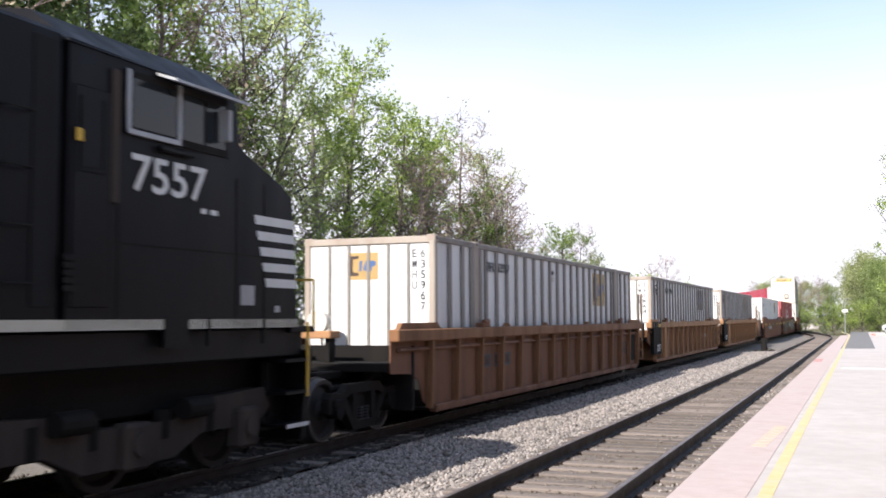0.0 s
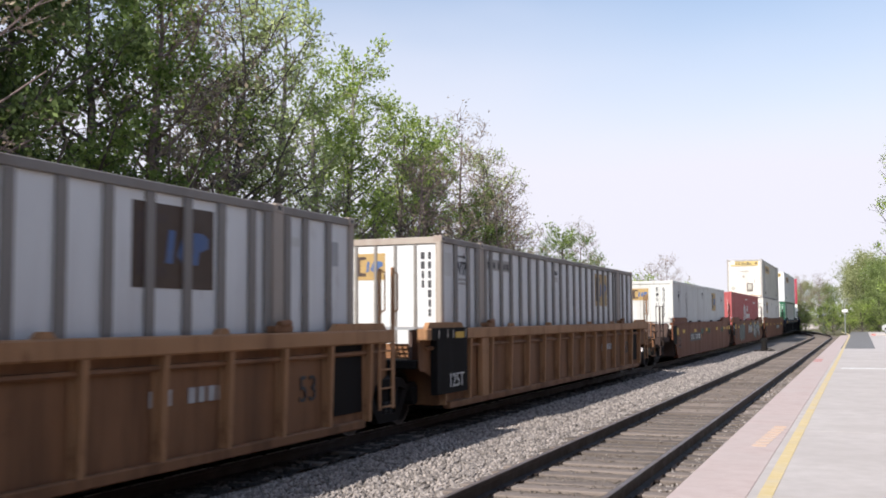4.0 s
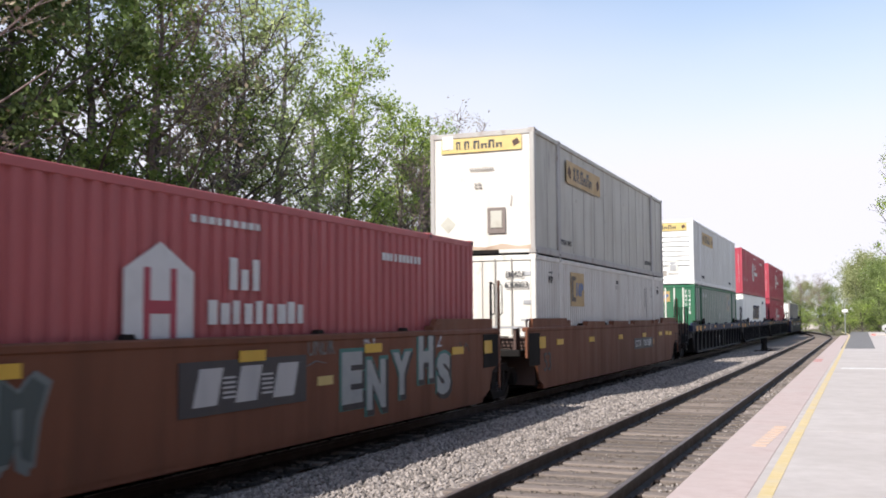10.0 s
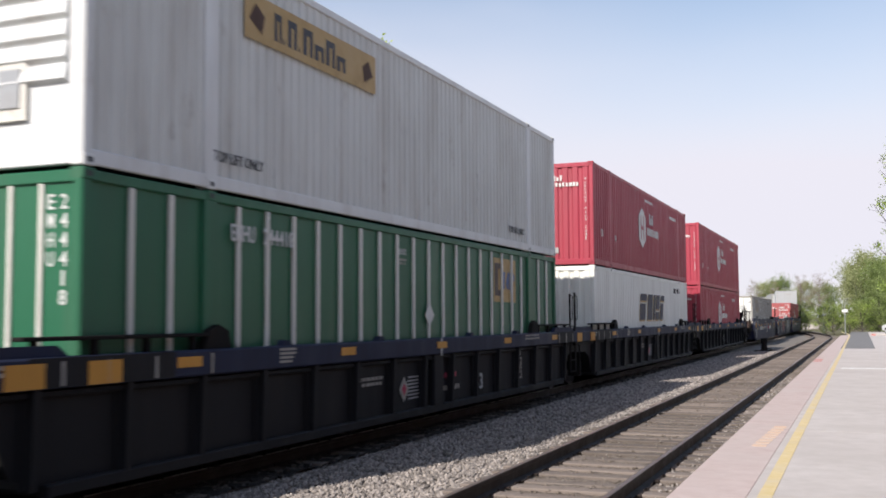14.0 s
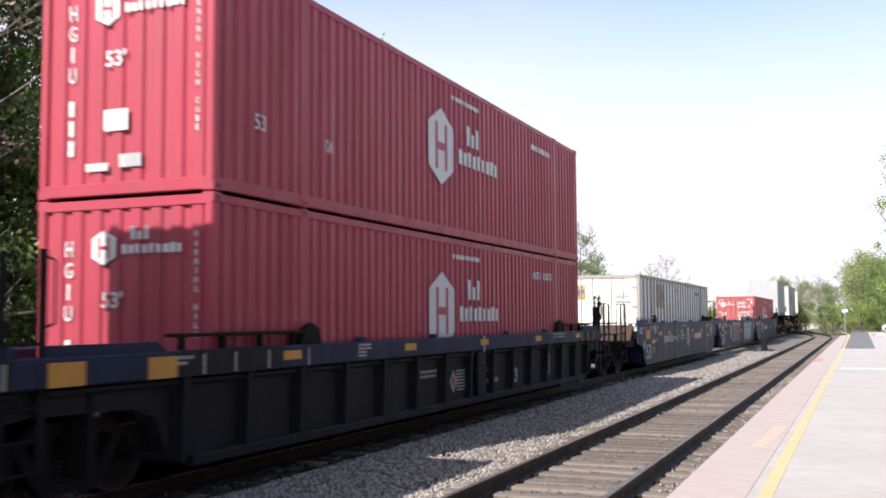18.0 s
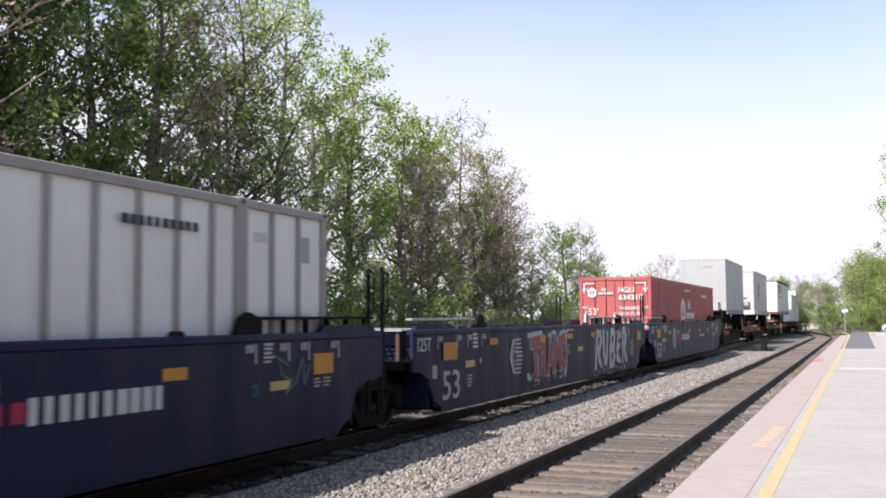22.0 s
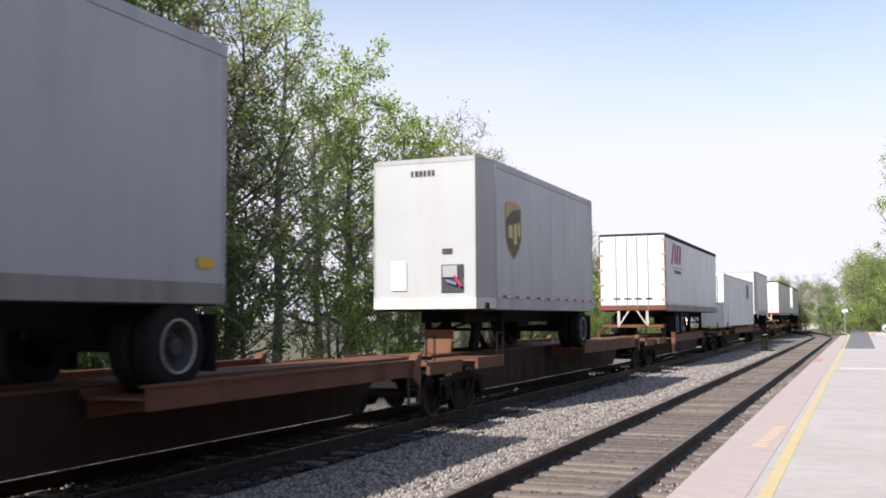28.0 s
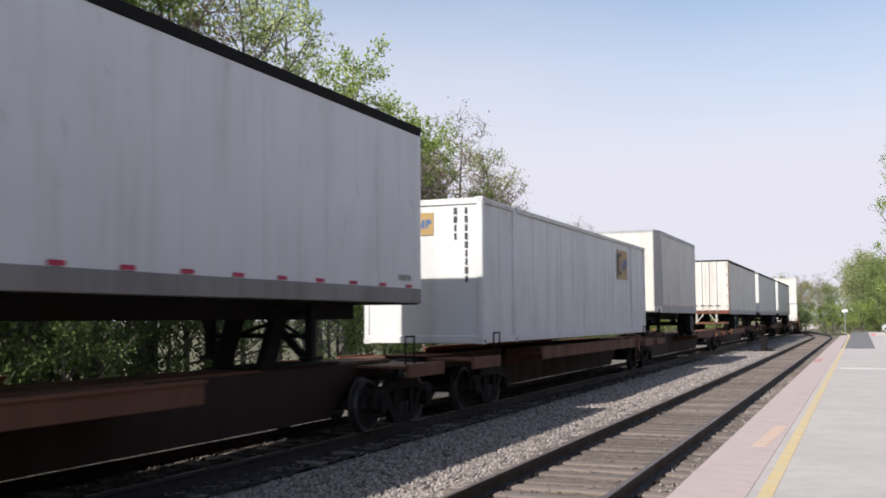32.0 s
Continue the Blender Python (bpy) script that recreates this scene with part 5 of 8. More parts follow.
def locomotive():
    c = thing("locomotive", "black diesel road locomotive with white nose stripes", "locomotive")
    o = 0.6                                   # its middle, ahead of the camera at the start
    P = lambda u: u - o
    part("underframe", Form().box(-1.42, 1.42, P(-10.4), P(11.3), 1.32, 1.68, 0.02), BLACK, c)
    for s in (-1, 1):
        part("sill_stripe", Form().box(*sorted((s * 1.53, s * 1.50)), P(-10.4), P(11.0), 1.69, 1.79), STRIPE, c, "dirty yellowish white sill stripe")
        for u in (8.35, 9.1, 10.2):
            part("sill_bracket", Form().box(*sorted((s * 1.50, s * 1.54)), P(u), P(u + (0.4 if u < 9 else 0.04)), 1.5, 1.8), BLACK, c)
        part("walkway", Form().box(*sorted((s * 0.9, s * 1.52)), P(-10.4), P(4.0), 1.66, 1.72, 0.01), BLACK, c)
    prof = [(P(6.95), 1.70), (P(10.97), 1.70), (P(10.95), 2.2), (P(10.84), 3.30), (P(10.62), 3.42), (P(9.68), 3.76), (P(9.60), 4.30), (P(6.95), 4.36)]
    body = part("cab", Form().prism(prof, "x", -1.53, 1.53), BLACK, c, "black cab with a sloping wide nose")
    part("motor_mass", Form().box(-0.95, 0.95, P(3.4), P(11.0), 0.75, 1.33, 0.03), DARK, c)
    part("cab_roof", Form().prism([(-1.55, 4.32), (1.55, 4.32), (1.1, 4.66), (0.5, 4.76), (-0.5, 4.76), (-1.1, 4.66)], "y", P(6.9), P(9.66)), BLACK, c)
    part("nose_door", Form().box(-0.4, 0.4, P(10.9), P(11.0), 1.8, 3.2, 0.02), BLACK, c)
    GL = glass()
    for s in (-1, 1):
        w = part("side_window", Form().box(*sorted((s * 1.532, s * 1.55)), P(7.70), P(9.42), 3.60, 4.24, 0.004), DARK, c)
        for a, b in ((7.78, 8.48), (8.58, 8.95), (9.0, 9.36)):
            part("pane", Form().box(*sorted((s * 1.551, s * 1.556)), P(a), P(b), 3.68, 4.17), GL, w)
        part("window_frame", Form().box(*sorted((s * 1.55, s * 1.575)), P(7.70), P(8.55), 3.60, 3.655, 0.005).box(*sorted((s * 1.55, s * 1.575)), P(7.70), P(7.75), 3.6, 4.24, 0.005).box(*sorted((s * 1.55, s * 1.575)), P(8.50), P(8.55), 3.6, 4.24, 0.005), DULLGREY, w, "bright aluminium window frame")
        part("sun_shade", Form().prism([(s * 1.55, 4.30), (s * 1.80, 4.22), (s * 1.80, 4.19), (s * 1.55, 4.27)], "y", P(8.15), P(9.5)), DULLGREY, w, "pale sun shade over the cab window")
        part("mirror", Form().box(*sorted((s * 1.58, s * 1.72)), P(9.2), P(9.26), 3.75, 4.1, 0.01), DULLGREY, w)
        part("armrest", Form().box(*sorted((s * 1.53, s * 1.6)), P(8.2), P(8.75), 3.5, 3.56, 0.015), BLACK, w)
        # five white stripes round the nose
        for k in range(5):
            z = 2.17 + 0.185 * k
            lo = 10.26 - 0.06 * k
            part("nose_stripe", Form().prism([(P(lo), z), (P(10.962 - 0.1 * max(0, z - 2.2)), z), (P(10.955 - 0.1 * max(0, z - 2.1)), z + 0.105), (P(lo - 0.03), z + 0.105)], "x", *sorted((s * 1.532, s * 1.537))), PAINTWHITE, c, "white nose stripe")
        part("vent_plate", Form().box(*sorted((s * 1.53, s * 1.536)), P(9.72), P(10.0), 1.95, 2.18), DULLGREY, c)
        part("builder_plate", Form().box(*sorted((s * 1.53, s * 1.536)), P(10.45), P(10.56), 1.87, 1.95), DULLGREY, c)
        part("cab_door", Form().box(*sorted((s * 1.53, s * 1.545)), P(7.0), P(7.5), 1.9, 3.95, 0.01).box(*sorted((s * 1.545, s * 1.55)), P(7.1), P(7.4), 3.2, 3.8), BLACK, c)
        part("door_window_frame", Form().box(*sorted((s * 1.551, s * 1.557)), P(7.08), P(7.12), 3.15, 3.85).box(*sorted((s * 1.551, s * 1.557)), P(7.38), P(7.42), 3.15, 3.85).box(*sorted((s * 1.551, s * 1.557)), P(7.12), P(7.38), 3.15, 3.19), TYRE, c)
        part("door_latch", Form().box(*sorted((s * 1.553, s * 1.575)), P(7.02), P(7.10), 3.42, 3.54, 0.008), YELLOW, c, "small yellow latch")
        part("door_post", Form().box(*sorted((s * 1.532, s * 1.56)), P(7.5), P(7.62), 2.9, 4.2, 0.01), DUST, c)
        bars(c, on_right(1.533, P(9.12), 2.96) if s > 0 else pose(-1.533, P(9.12), 2.96, 90, 0, -90), 1, 0.09, 0.34, PAINTWHITE, words=2)
        for z in (2.05, 2.12, 2.19, 2.26, 2.33):
            part("louvre", Form().prism([(P(6.9), z), (P(7.25), z), (P(7.25), z + 0.03), (P(6.9), z + 0.05)], "x", *sorted((s * 1.53, s * 1.55))), BLACK, c)
    lettering("7557", 0.37, PAINTWHITE, c, on_right(1.536, P(8.43), 3.24), 1.22, "road_number", 0.012, "white road number")
    for s in (-1, 1):
        part("panel_seam", Form().box(*sorted((s * 1.531, s * 1.536)), P(7.0), P(10.9), 2.52, 2.535), DARK, c)
        for u in (7.62, 9.62, 10.2):
            part("panel_seam", Form().box(*sorted((s * 1.531, s * 1.536)), P(u), P(u + 0.015), 1.8, 3.4), DARK, c)
        part("hood_strip", Form().box(*sorted((s * 1.50, s * 1.512)), P(6.55), P(6.8), 1.9, 4.3, 0.004), TYRE, c)
        for z in (2.1, 2.6, 3.1, 3.6):
            part("grab_iron", Form().path([(s * 1.5, P(6.2), z), (s * 1.57, P(6.2), z), (s * 1.57, P(6.5), z), (s * 1.5, P(6.5), z)], 0.012), TYRE, c)
    # hood behind the cab
    part("auxiliary_cab", Form().box(-1.5, 1.5, P(3.9), P(6.93), 1.70, 4.42, 0.05), BLACK, c)
    part("engine_hood", Form().box(-0.92, 0.92, P(-7.5), P(3.9), 1.70, 4.3, 0.08), BLACK, c)
    part("radiator", Form().prism([(-1.0, 1.7), (1.0, 1.7), (1.0, 3.6), (1.5, 4.0), (1.5, 4.6), (-1.5, 4.6), (-1.5, 4.0), (-1.0, 3.6)], "y", P(-10.2), P(-7.5)), BLACK, c)
    for i in range(9):
        y = P(-6.6 + i * 1.15)
        for s in (-1, 1):
            part("hood_door", Form().box(*sorted((s * 0.92, s * 0.94)), y, y + 1.05, 1.9, 3.7, 0.008), BLACK, c)
    part("exhaust_stack", Form().box(-0.5, 0.5, P(1.0), P(1.8), 4.3, 4.6, 0.04), DARK, c)
    part("air_reservoir", Form().tube((1.1, P(4.0), 1.05), (1.1, P(5.6), 1.05), 0.22, 12), DARK, c)
    part("air_reservoir", Form().tube((-1.1, P(4.0), 1.05), (-1.1, P(5.6), 1.05), 0.22, 12), DARK, c)
    part("fuel_tank", Form().prism([(-1.45, 1.25), (-1.45, 0.7), (-1.1, 0.32), (1.1, 0.32), (1.45, 0.7), (1.45, 1.25)], "y", P(-3.6), P(3.4)), DARK, c)
    for yc in (8.25, -6.6):
        loco_truck(c, P(yc))
    # pilot, steps and hand rails at the nose
    part("pilot", Form().prism([(-1.4, 0.25), (1.4, 0.25), (1.5, 1.4), (-1.5, 1.4)], "y", P(11.3), P(11.42)), BLACK, c)
    part("deck", Form().box(-1.5, 1.5, P(10.9), P(11.5), 1.62, 1.70, 0.01), BLACK, c)
    for s in (-1, 1):
        f = Form()
        for z in (0.45, 0.85, 1.25):
            f.box(*sorted((s * 1.15, s * 1.52)), P(10.75), P(11.25), z, z + 0.04)
        f.box(*sorted((s * 1.13, s * 1.16)), P(10.75), P(11.28), 0.4, 1.66)
        st = part("step_ladder", f, BLACK, c)
        part("step_edge", Form().box(*sorted((s * 1.52, s * 1.535)), P(10.75), P(11.28), 0.44, 0.49), PAINTWHITE, st, "white step edge")
        part("grab_rail", Form().path([(s * 1.50, P(11.3), 0.8), (s * 1.50, P(11.3), 1.75)], 0.02).path([(s * 1.5, P(11.45), 1.68), (s * 1.5, P(11.45), 2.3), (s * 0.5, P(11.45), 2.3), (s * 0.5, P(11.45), 1.68)], 0.018), YELLOW, c, "yellow grab rail")
        f = Form()
        for u in np.linspace(-10.0, 3.8, 8):
            f.tube((s * 1.48, P(u), 1.7), (s * 1.48, P(u), 2.75), 0.018, 6)
        f.tube((s * 1.48, P(-10.0), 2.75), (s * 1.48, P(3.8), 2.75), 0.02, 6)
        part("hand_rail", f, BLACK, c)
    coupler(c, P(11.4), 1)
    return send(c, o - 1.44)


def glass():
    m, nt, bs = nodes_of("dark_cab_glass")
    bs.inputs["Base Color"].default_value = (0.012, 0.016, 0.019, 1)
    bs.inputs["Roughness"].default_value = 0.06
    bs.inputs["Specular IOR Level"].default_value = 0.3
    return m




def loco_truck(c, y):
    r = 0.53
    t = part("truck", Form().box(-0.8, 0.8, -2.7, 2.7, -0.1, 0.62, 0.04), DARK, c, "six-wheel locomotive truck", (0, y, r))
    for s in (-1, 1):
        part("side_frame", Form().prism([(-2.6, 0.18), (-2.45, 0.42), (-1.1, 0.36), (-0.7, 0.18), (0.7, 0.18), (1.1, 0.36), (2.45, 0.42), (2.6, 0.18), (2.3, -0.02), (1.2, 0.0), (0.7, -0.22), (-0.7, -0.22), (-1.2, 0.0), (-2.3, -0.02)], "x", *sorted((s * 1.02, s * 1.22))), DUST, t)
        for a in (-2.0, 0, 2.0):
            part("journal_box", Form().box(*sorted((s * 1.1, s * 1.34)), a - 0.2, a + 0.2, -0.26, 0.22, 0.04).tube((s * 1.30, a, 0), (s * 1.38, a, 0), 0.13, 14), DUST, t)
        for a in (-0.95, 0.95):
            part("brake_cylinder", Form().tube((s * 1.3, a - 0.22, 0.3), (s * 1.3, a + 0.22, 0.3), 0.12, 12), DARK, t)
            for b in (-0.4, 0.4):
                part("coil_spring", Form().tube((s * 1.15, a + b, 0.0), (s * 1.15, a + b, 0.3), 0.1, 10), DARK, t)
        part("sand_pipe", Form().path([(s * 1.2, 2.5, 0.9), (s * 1.2, 2.62, 0.1), (s * 0.85, 2.6, -0.42)], 0.022), DARK, t)
    for a in (-2.0, 0, 2.0):
        ws = part("wheelset", shared("wheelset_53", lambda: wheelset_mesh(r), STEEL), None, t, "steel wheelset on its axle", (0, a, 0))
        WHEELS.append((ws, r, a))


locomotive()

W2, LF = CW / 2, -CL / 2
LOW, UP = 0.35, 3.27


def ribbed_white(u, label, z=LOW, logo_y=3.95, front_gold=True, material=None, post=None, door=False, sign=True, frame=None, ink=None, code="", side_code=False, panel=None):
    ink = ink or PAINTBLACK
    c = container(label, "ribbed", material or WHITE, post or RIBGREY, door, frame=frame)
    if sign:
        gold_square(c, on_right(W2 - 0.044, logo_y, 2.22), 1.4, 0.9, panel=panel)
    if front_gold:
        gold_square(c, on_front(-0.12, LF + 0.028, 2.38), 0.62, 0.48)
    if door:
        bars(c, on_front(0.72, LF - 0.03, 2.1), 2, 0.36, 0.5, LIGHTGREY, words=5, seed=6)
    elif code:
        letter_column(c, 0.90, LF + 0.026, 2.58, "EMHU", 0.145, 0.185, ink)
        letter_column(c, 1.06, LF + 0.026, 2.58, code, 0.145, 0.185, ink)
    else:
        code_column(c, 0.93, LF + 0.026, 2.62, 4, 0.13, ink, 2)
        code_column(c, 1.06, LF + 0.026, 2.62, 7, 0.13, ink, 3)
    if side_code:
        y = -5.35 if post is not RIBDARK else -5.2 if code == "635967" else -4.95
        lettering("EMHU", 0.2, ink, c, on_right(W2 + 0.002, y, 2.46), 0.5, "code_letter", 0.012)
        lettering(code, 0.2, ink, c, on_right(W2 + 0.002, y + 0.8, 2.46), 0.72, "code_letter", 0.012)
    elif not door:
        part("code_ground", Form().box(W2 - 0.043, W2 - 0.038, -5.9, -4.1, 2.4, 2.62), RIBGREY, c, "worn grey patch under the side code")
        bars(c, on_right(W2 - 0.036, -5.4, 2.5), 1, 0.2, 0.62, ink, words=4, seed=3)
        bars(c, on_right(W2 - 0.036, -4.6, 2.5), 1, 0.2, 0.7, ink, words=6, seed=4)
    lettering("53102", 0.1, ink, c, on_right(W2 - 0.038, -0.75, 2.52), 0.36, "size_mark", 0.006)
    bars(c, on_right(W2 - 0.04, -0.75, 2.36), 2, 0.12, 0.36, RIBGREY, words=4, seed=5)
    if material is not GREEN:
        for y, zz, ww, hh in ((7.55, 2.35, 0.2, 0.34), (6.45, 2.45, 0.28, 0.12), (-3.4, 0.5, 0.3, 0.22)):
            part("patch_plate", Form().box(W2 - 0.044, W2 - 0.038, y - ww / 2, y + ww / 2, zz - hh / 2, zz + hh / 2), DULLGREY if ww < 0.25 else OFFWHITE, c, "small grey repair plate")
    return send(c, u, z)


YARD = "well cars of the train"
# first car: three yellow-brown ribbed wells
A = (22.65, 42.23, 61.69)
LBL = "yellow-brown ribbed steel well car carrying a container"
for i, u in enumerate(A):
    w = well(LBL, "ribbed", TAN if i else TANRED, TANPOST if i else TAN, 10.0 if i == 0 else 9.2, 9.6 if i == 2 else 9.0, ((-10.3,) if i == 0 else (-9.75,)) + ((9.2,) if i == 2 else ()), YARD, top=1.62, seed=i, post=TANPOST if i else TAN)
    lettering("53", 0.34, PAINTBLACK, w, on_right(1.375, 6.6, 0.88), name="size_mark")
    if i == 0:
        for y, ww in ((-5.7, 0.5), (-4.75, 1.0)):
            part("name_panel", Form().box(1.371, 1.374, y - ww / 2, y + ww / 2, 0.84, 1.1), PAINTBLACK, w)
    bars(w, on_right(1.375, 3.6 if i else -5.7, 0.97), 1, 0.28, 0.4, MARKGREY if i else DUSTBROWN, words=4, seed=i)
    bars(w, on_right(1.375, 4.5 if i else -4.75, 0.97), 1, 0.28, 0.9, MARKGREY if i else DUSTBROWN, words=5, seed=i + 9)
    if i:
        part("end_panel", Form().box(1.372, 1.496, -8.75, -7.35, 0.50, 1.42), DARK, w, "black end panel")
        part("chord_cover", Form().box(1.40, 1.506, -9.0, -7.35, 1.42, 1.626), DARK, w, "black painted end of the top chord")
        for y in (-8.7, -8.3, -8.05, -7.45):
            part("sticker", Form().box(1.506, 1.511, y - 0.02, y + 0.02, 1.45, 1.6), RIBGREY, w)
        reflector(w, -7.75, 1.5, 0.4, 0.11, 1.507)
        part("wide_post", Form().box(1.37, 1.48, -6.51, -6.14, 0.32, 1.42, 0.015), TANPOST, w)
        lettering("125T", 0.24, PAINTWHITE, w, on_right(1.500, -7.86, 0.72), name="capacity_mark")
    part("end_panel", Form().box(1.372, 1.378, 7.15, 8.35, 0.45, 1.42), DARK, w, "black end panel")
    if i == 0:
        coupler(w, -10.6, -1)
    if i == 2:
        outer_end(w, 1, 9.55, 11.25, TAN, tall=1.58), coupler(w, 10.55, 1)
    send(w, u)
    c = ribbed_white(u, "white container with grey outside ribs and a gold logo panel", code=("635967", "290464", "")[i], side_code=i < 2, post=RIBDARK, frame=POSTBEIGE, panel=SHIELD if i == 1 else None)
    if i:
        lettering("WTP", 0.26, PAINTBLACK, c, on_right(W2 - 0.038, -7.02, 2.36), 0.5, "lift_mark", 0.012)
        part("lift_arrow", Form().prism([(-0.22, -0.015), (0.1, -0.015), (0.1, -0.06), (0.22, 0.0), (0.1, 0.06), (0.1, 0.015), (-0.22, 0.015)], "z", 0, 0.004), PAINTBLACK, c, "black arrow", on_right(W2 - 0.038, -7.02, 2.58))
        bars(c, on_right(W2 - 0.038, -7.02, 2.12), 2, 0.14, 0.46, RIBGREY, words=4, seed=8)
        part("data_plate", Form().box(W2 - 0.042, W2 - 0.036, -7.9, -7.5, 2.2, 2.62), OFFWHITE, c)

# second car: three red-brown plate wells
B = (85.47, 105.01, 125.17)
for i, u in enumerate(B):
    w = well("red-brown flush-sided well car with yellow reflectors", "plate", BROWN, BROWN, 9.3, 10.05 if i == 2 else 9.05, ((-10.5,) if i == 0 else (-10.0,)) + ((8.5,) if i == 2 else ()), YARD, seed=10 + i)
    o28 = 0.28 if i == 1 else 0.0
    for y in ((-6.75, -3.7, -0.2, 3.35, 6.25, 7.5) if i != 1 else (-6.47, -3.6, 0.22, 3.4, 6.75)):
        reflector(w, y, 1.22 if i != 1 or abs(y) > 4 else 1.36, 0.55, 0.13, 1.49 if i == 1 else 1.475)
    reflector(w, -8.2 + o28, 1.24, 0.46, 0.26)
    if i < 2:
        part("end_panel", Form().box(1.475, 1.481, 8.1, 8.95, 0.85, 1.48), DARK, w, "black end panel")
        reflector(w, 8.35, 1.24, 0.42, 0.24, 1.482)
    part("end_panel", Form().box(1.475, 1.481, -9.2, -8.4 + o28 * 0.5, 0.75, 1.46), DARK, w, "black end panel")
    lettering("53", 0.42, PAINTBLACK, w, on_right(1.478, -7.83 + o28, 0.80), 0.56, "size_mark")
    if i == 1:
        lettering("125T", 0.22, MARKGREY, w, on_right(1.484, -8.72, 1.2), name="capacity_mark")
        part("data_plate", Form().box(1.476, 1.480, 1.78, 2.2, 0.91, 1.03), PANELYEL, w, "faded yellowish data plate")
        part("name_panel", Form().box(1.476, 1.482, -1.16, 1.48, 0.74, 1.33), PAINTBLACK, w, "black panel with slanted pale strokes")
        f = Form()
        for a, b in ((-0.86, -0.42), (-0.06, 0.38), (0.74, 1.22)):
            f.prism([(a - 0.06, 0.84), (b - 0.06, 0.84), (b + 0.06, 1.25), (a + 0.06, 1.25)], "x", 1.483, 1.488)
        part("name_stroke", f, MARKGREY, w)
        f = Form()
        for k in range(5):
            f.box(1.483, 1.486, -0.36, -0.12, 0.9 + 0.055 * k, 0.925 + 0.055 * k).box(1.483, 1.486, 0.44, 0.68, 0.9 + 0.055 * k, 0.925 + 0.055 * k)
        part("name_line", f, MARKGREY, w)
        scrawl(w, -4.5, 0.92, 2.9, 0.95, GRAFFITI[3], GRAFFITI[4], GRAFFITI[4], 5, n=5)
        for ch, y, z, ww, hh in (("E", 2.76, 0.965, 0.62, 0.72), ("N", 3.52, 0.83, 0.62, 0.72), ("Y", 4.41, 0.94, 0.68, 0.66), ("H", 5.36, 1.16, 0.6, 0.72), ("S", 6.12, 0.85, 0.6, 0.70)):
            lettering(ch, hh * 1.2, GRAFFITI[6], w, on_right(1.473, y + 0.02, z - 0.02), ww * 1.26, "graffiti_outline", 0.13, "teal spray-painted letter outline")
            lettering(ch, hh * 1.1, GRAFFITI[5], w, on_right(1.476, y + 0.06, z - 0.05), ww * 1.14, "graffiti_shadow", 0.09)
            lettering(ch, hh, GRAFFITI[0], w, on_right(1.479, y, z), ww, "graffiti_fill", 0.06, "silver spray-painted letter")
        lettering("UNDK", 0.22, GRAFFITI[4], w, on_right(1.474, 1.9, 1.42), 0.72, "graffiti_scribble", -0.012)
        lettering("BY", 0.22, GRAFFITI[2], w, on_right(1.474, 3.35, 1.46), 0.42, "graffiti_scribble", -0.01)
        lettering("2", 0.26, GRAFFITI[2], w, on_right(1.474, 5.95, 1.44), 0.22, "graffiti_scribble", -0.01)
        part("graffiti_scribble", Form().path([(1.477, 1.5, 1.18), (1.477, 1.75, 1.24), (1.477, 2.0, 1.2)], 0.006).path([(1.477, 6.9, 1.36), (1.477, 7.05, 1.2), (1.477, 7.2, 1.34), (1.477, 7.35, 1.2)], 0.006), GRAFFITI[4], w)
    else:
        yc = 3.25 if i else -3.6
        o = part("name_panel", Form().box(-1.5, 1.5, -0.17, 0.17, 0, 0.004), PAINTBLACK, w, "black panel with worn white lettering")
        o.matrix_basis = on_right(1.476, yc, 0.96)
        lettering("DTTX", 0.2, MARKGREY, w, on_right(1.482, yc - 0.9, 0.96), 0.85, "code_letter", 0.012)
        lettering("7267", 0.2, MARKGREY, w, on_right(1.482, yc + 0.3, 0.96), 0.78, "code_letter", 0.012)
        lettering("69", 0.22, PAINTWHITE, w, on_right(1.482, yc + 0.98, 0.96), 0.45, "code_letter", 0.02)
        lettering("A" if i == 0 else "C", 0.18, PAINTBLACK, w, on_right(1.478, yc + 2.1, 0.98), 0.15, "code_letter")
        part("faded_patch", Form().box(1.4745, 1.4775, yc + 1.62, yc + 1.84, 0.88, 1.06), TANPOST, w)
    if i == 0:
        for y, ww in ((-1.55, 0.75), (0.55, 0.7), (5.4, 0.8)):
            scrawl(w, y, 1.2, ww, 0.22, GRAFFITI[7], GRAFFITI[7], GRAFFITI[7], int(y * 10) + 40, n=3)
    if i == 0:
        outer_end(w, -1, 9.25, 11.5, BROWN, wheel=True), coupler(w, -10.85, -1)
    if i == 2:
        outer_end(w, 1, 10.0, 11.15, BROWN), coupler(w, 10.5, 1)
        part("placard_frame", Form().box(1.474, 1.482, 9.35, 9.41, 0.82, 1.2).box(1.474, 1.482, 9.8, 9.86, 0.82, 1.2).box(1.474, 1.482, 9.41, 9.8, 1.15, 1.2).box(1.474, 1.482, 9.41, 9.8, 0.82, 0.87), DUSTBROWN, w, "dusty steel placard frame")
        reflector(w, 8.2, 1.2, 0.6, 0.13)
        for a, b in ((-4.27, -2.22), (-1.29, 0.87), (1.69, 4.6), (4.9, 5.6)):
            part("chord_cover", Form().prism([(a, 1.57), (a + 0.1, 1.70), (b - 0.06, 1.69), (b, 1.57)], "x", 1.36, 1.50), BROWN, w, "bent red-brown cover over the chord")
    send(w, u)
c = container("off-white finely ribbed container with a gold logo panel", "fine", OFFWHITE, OFFWHITE)
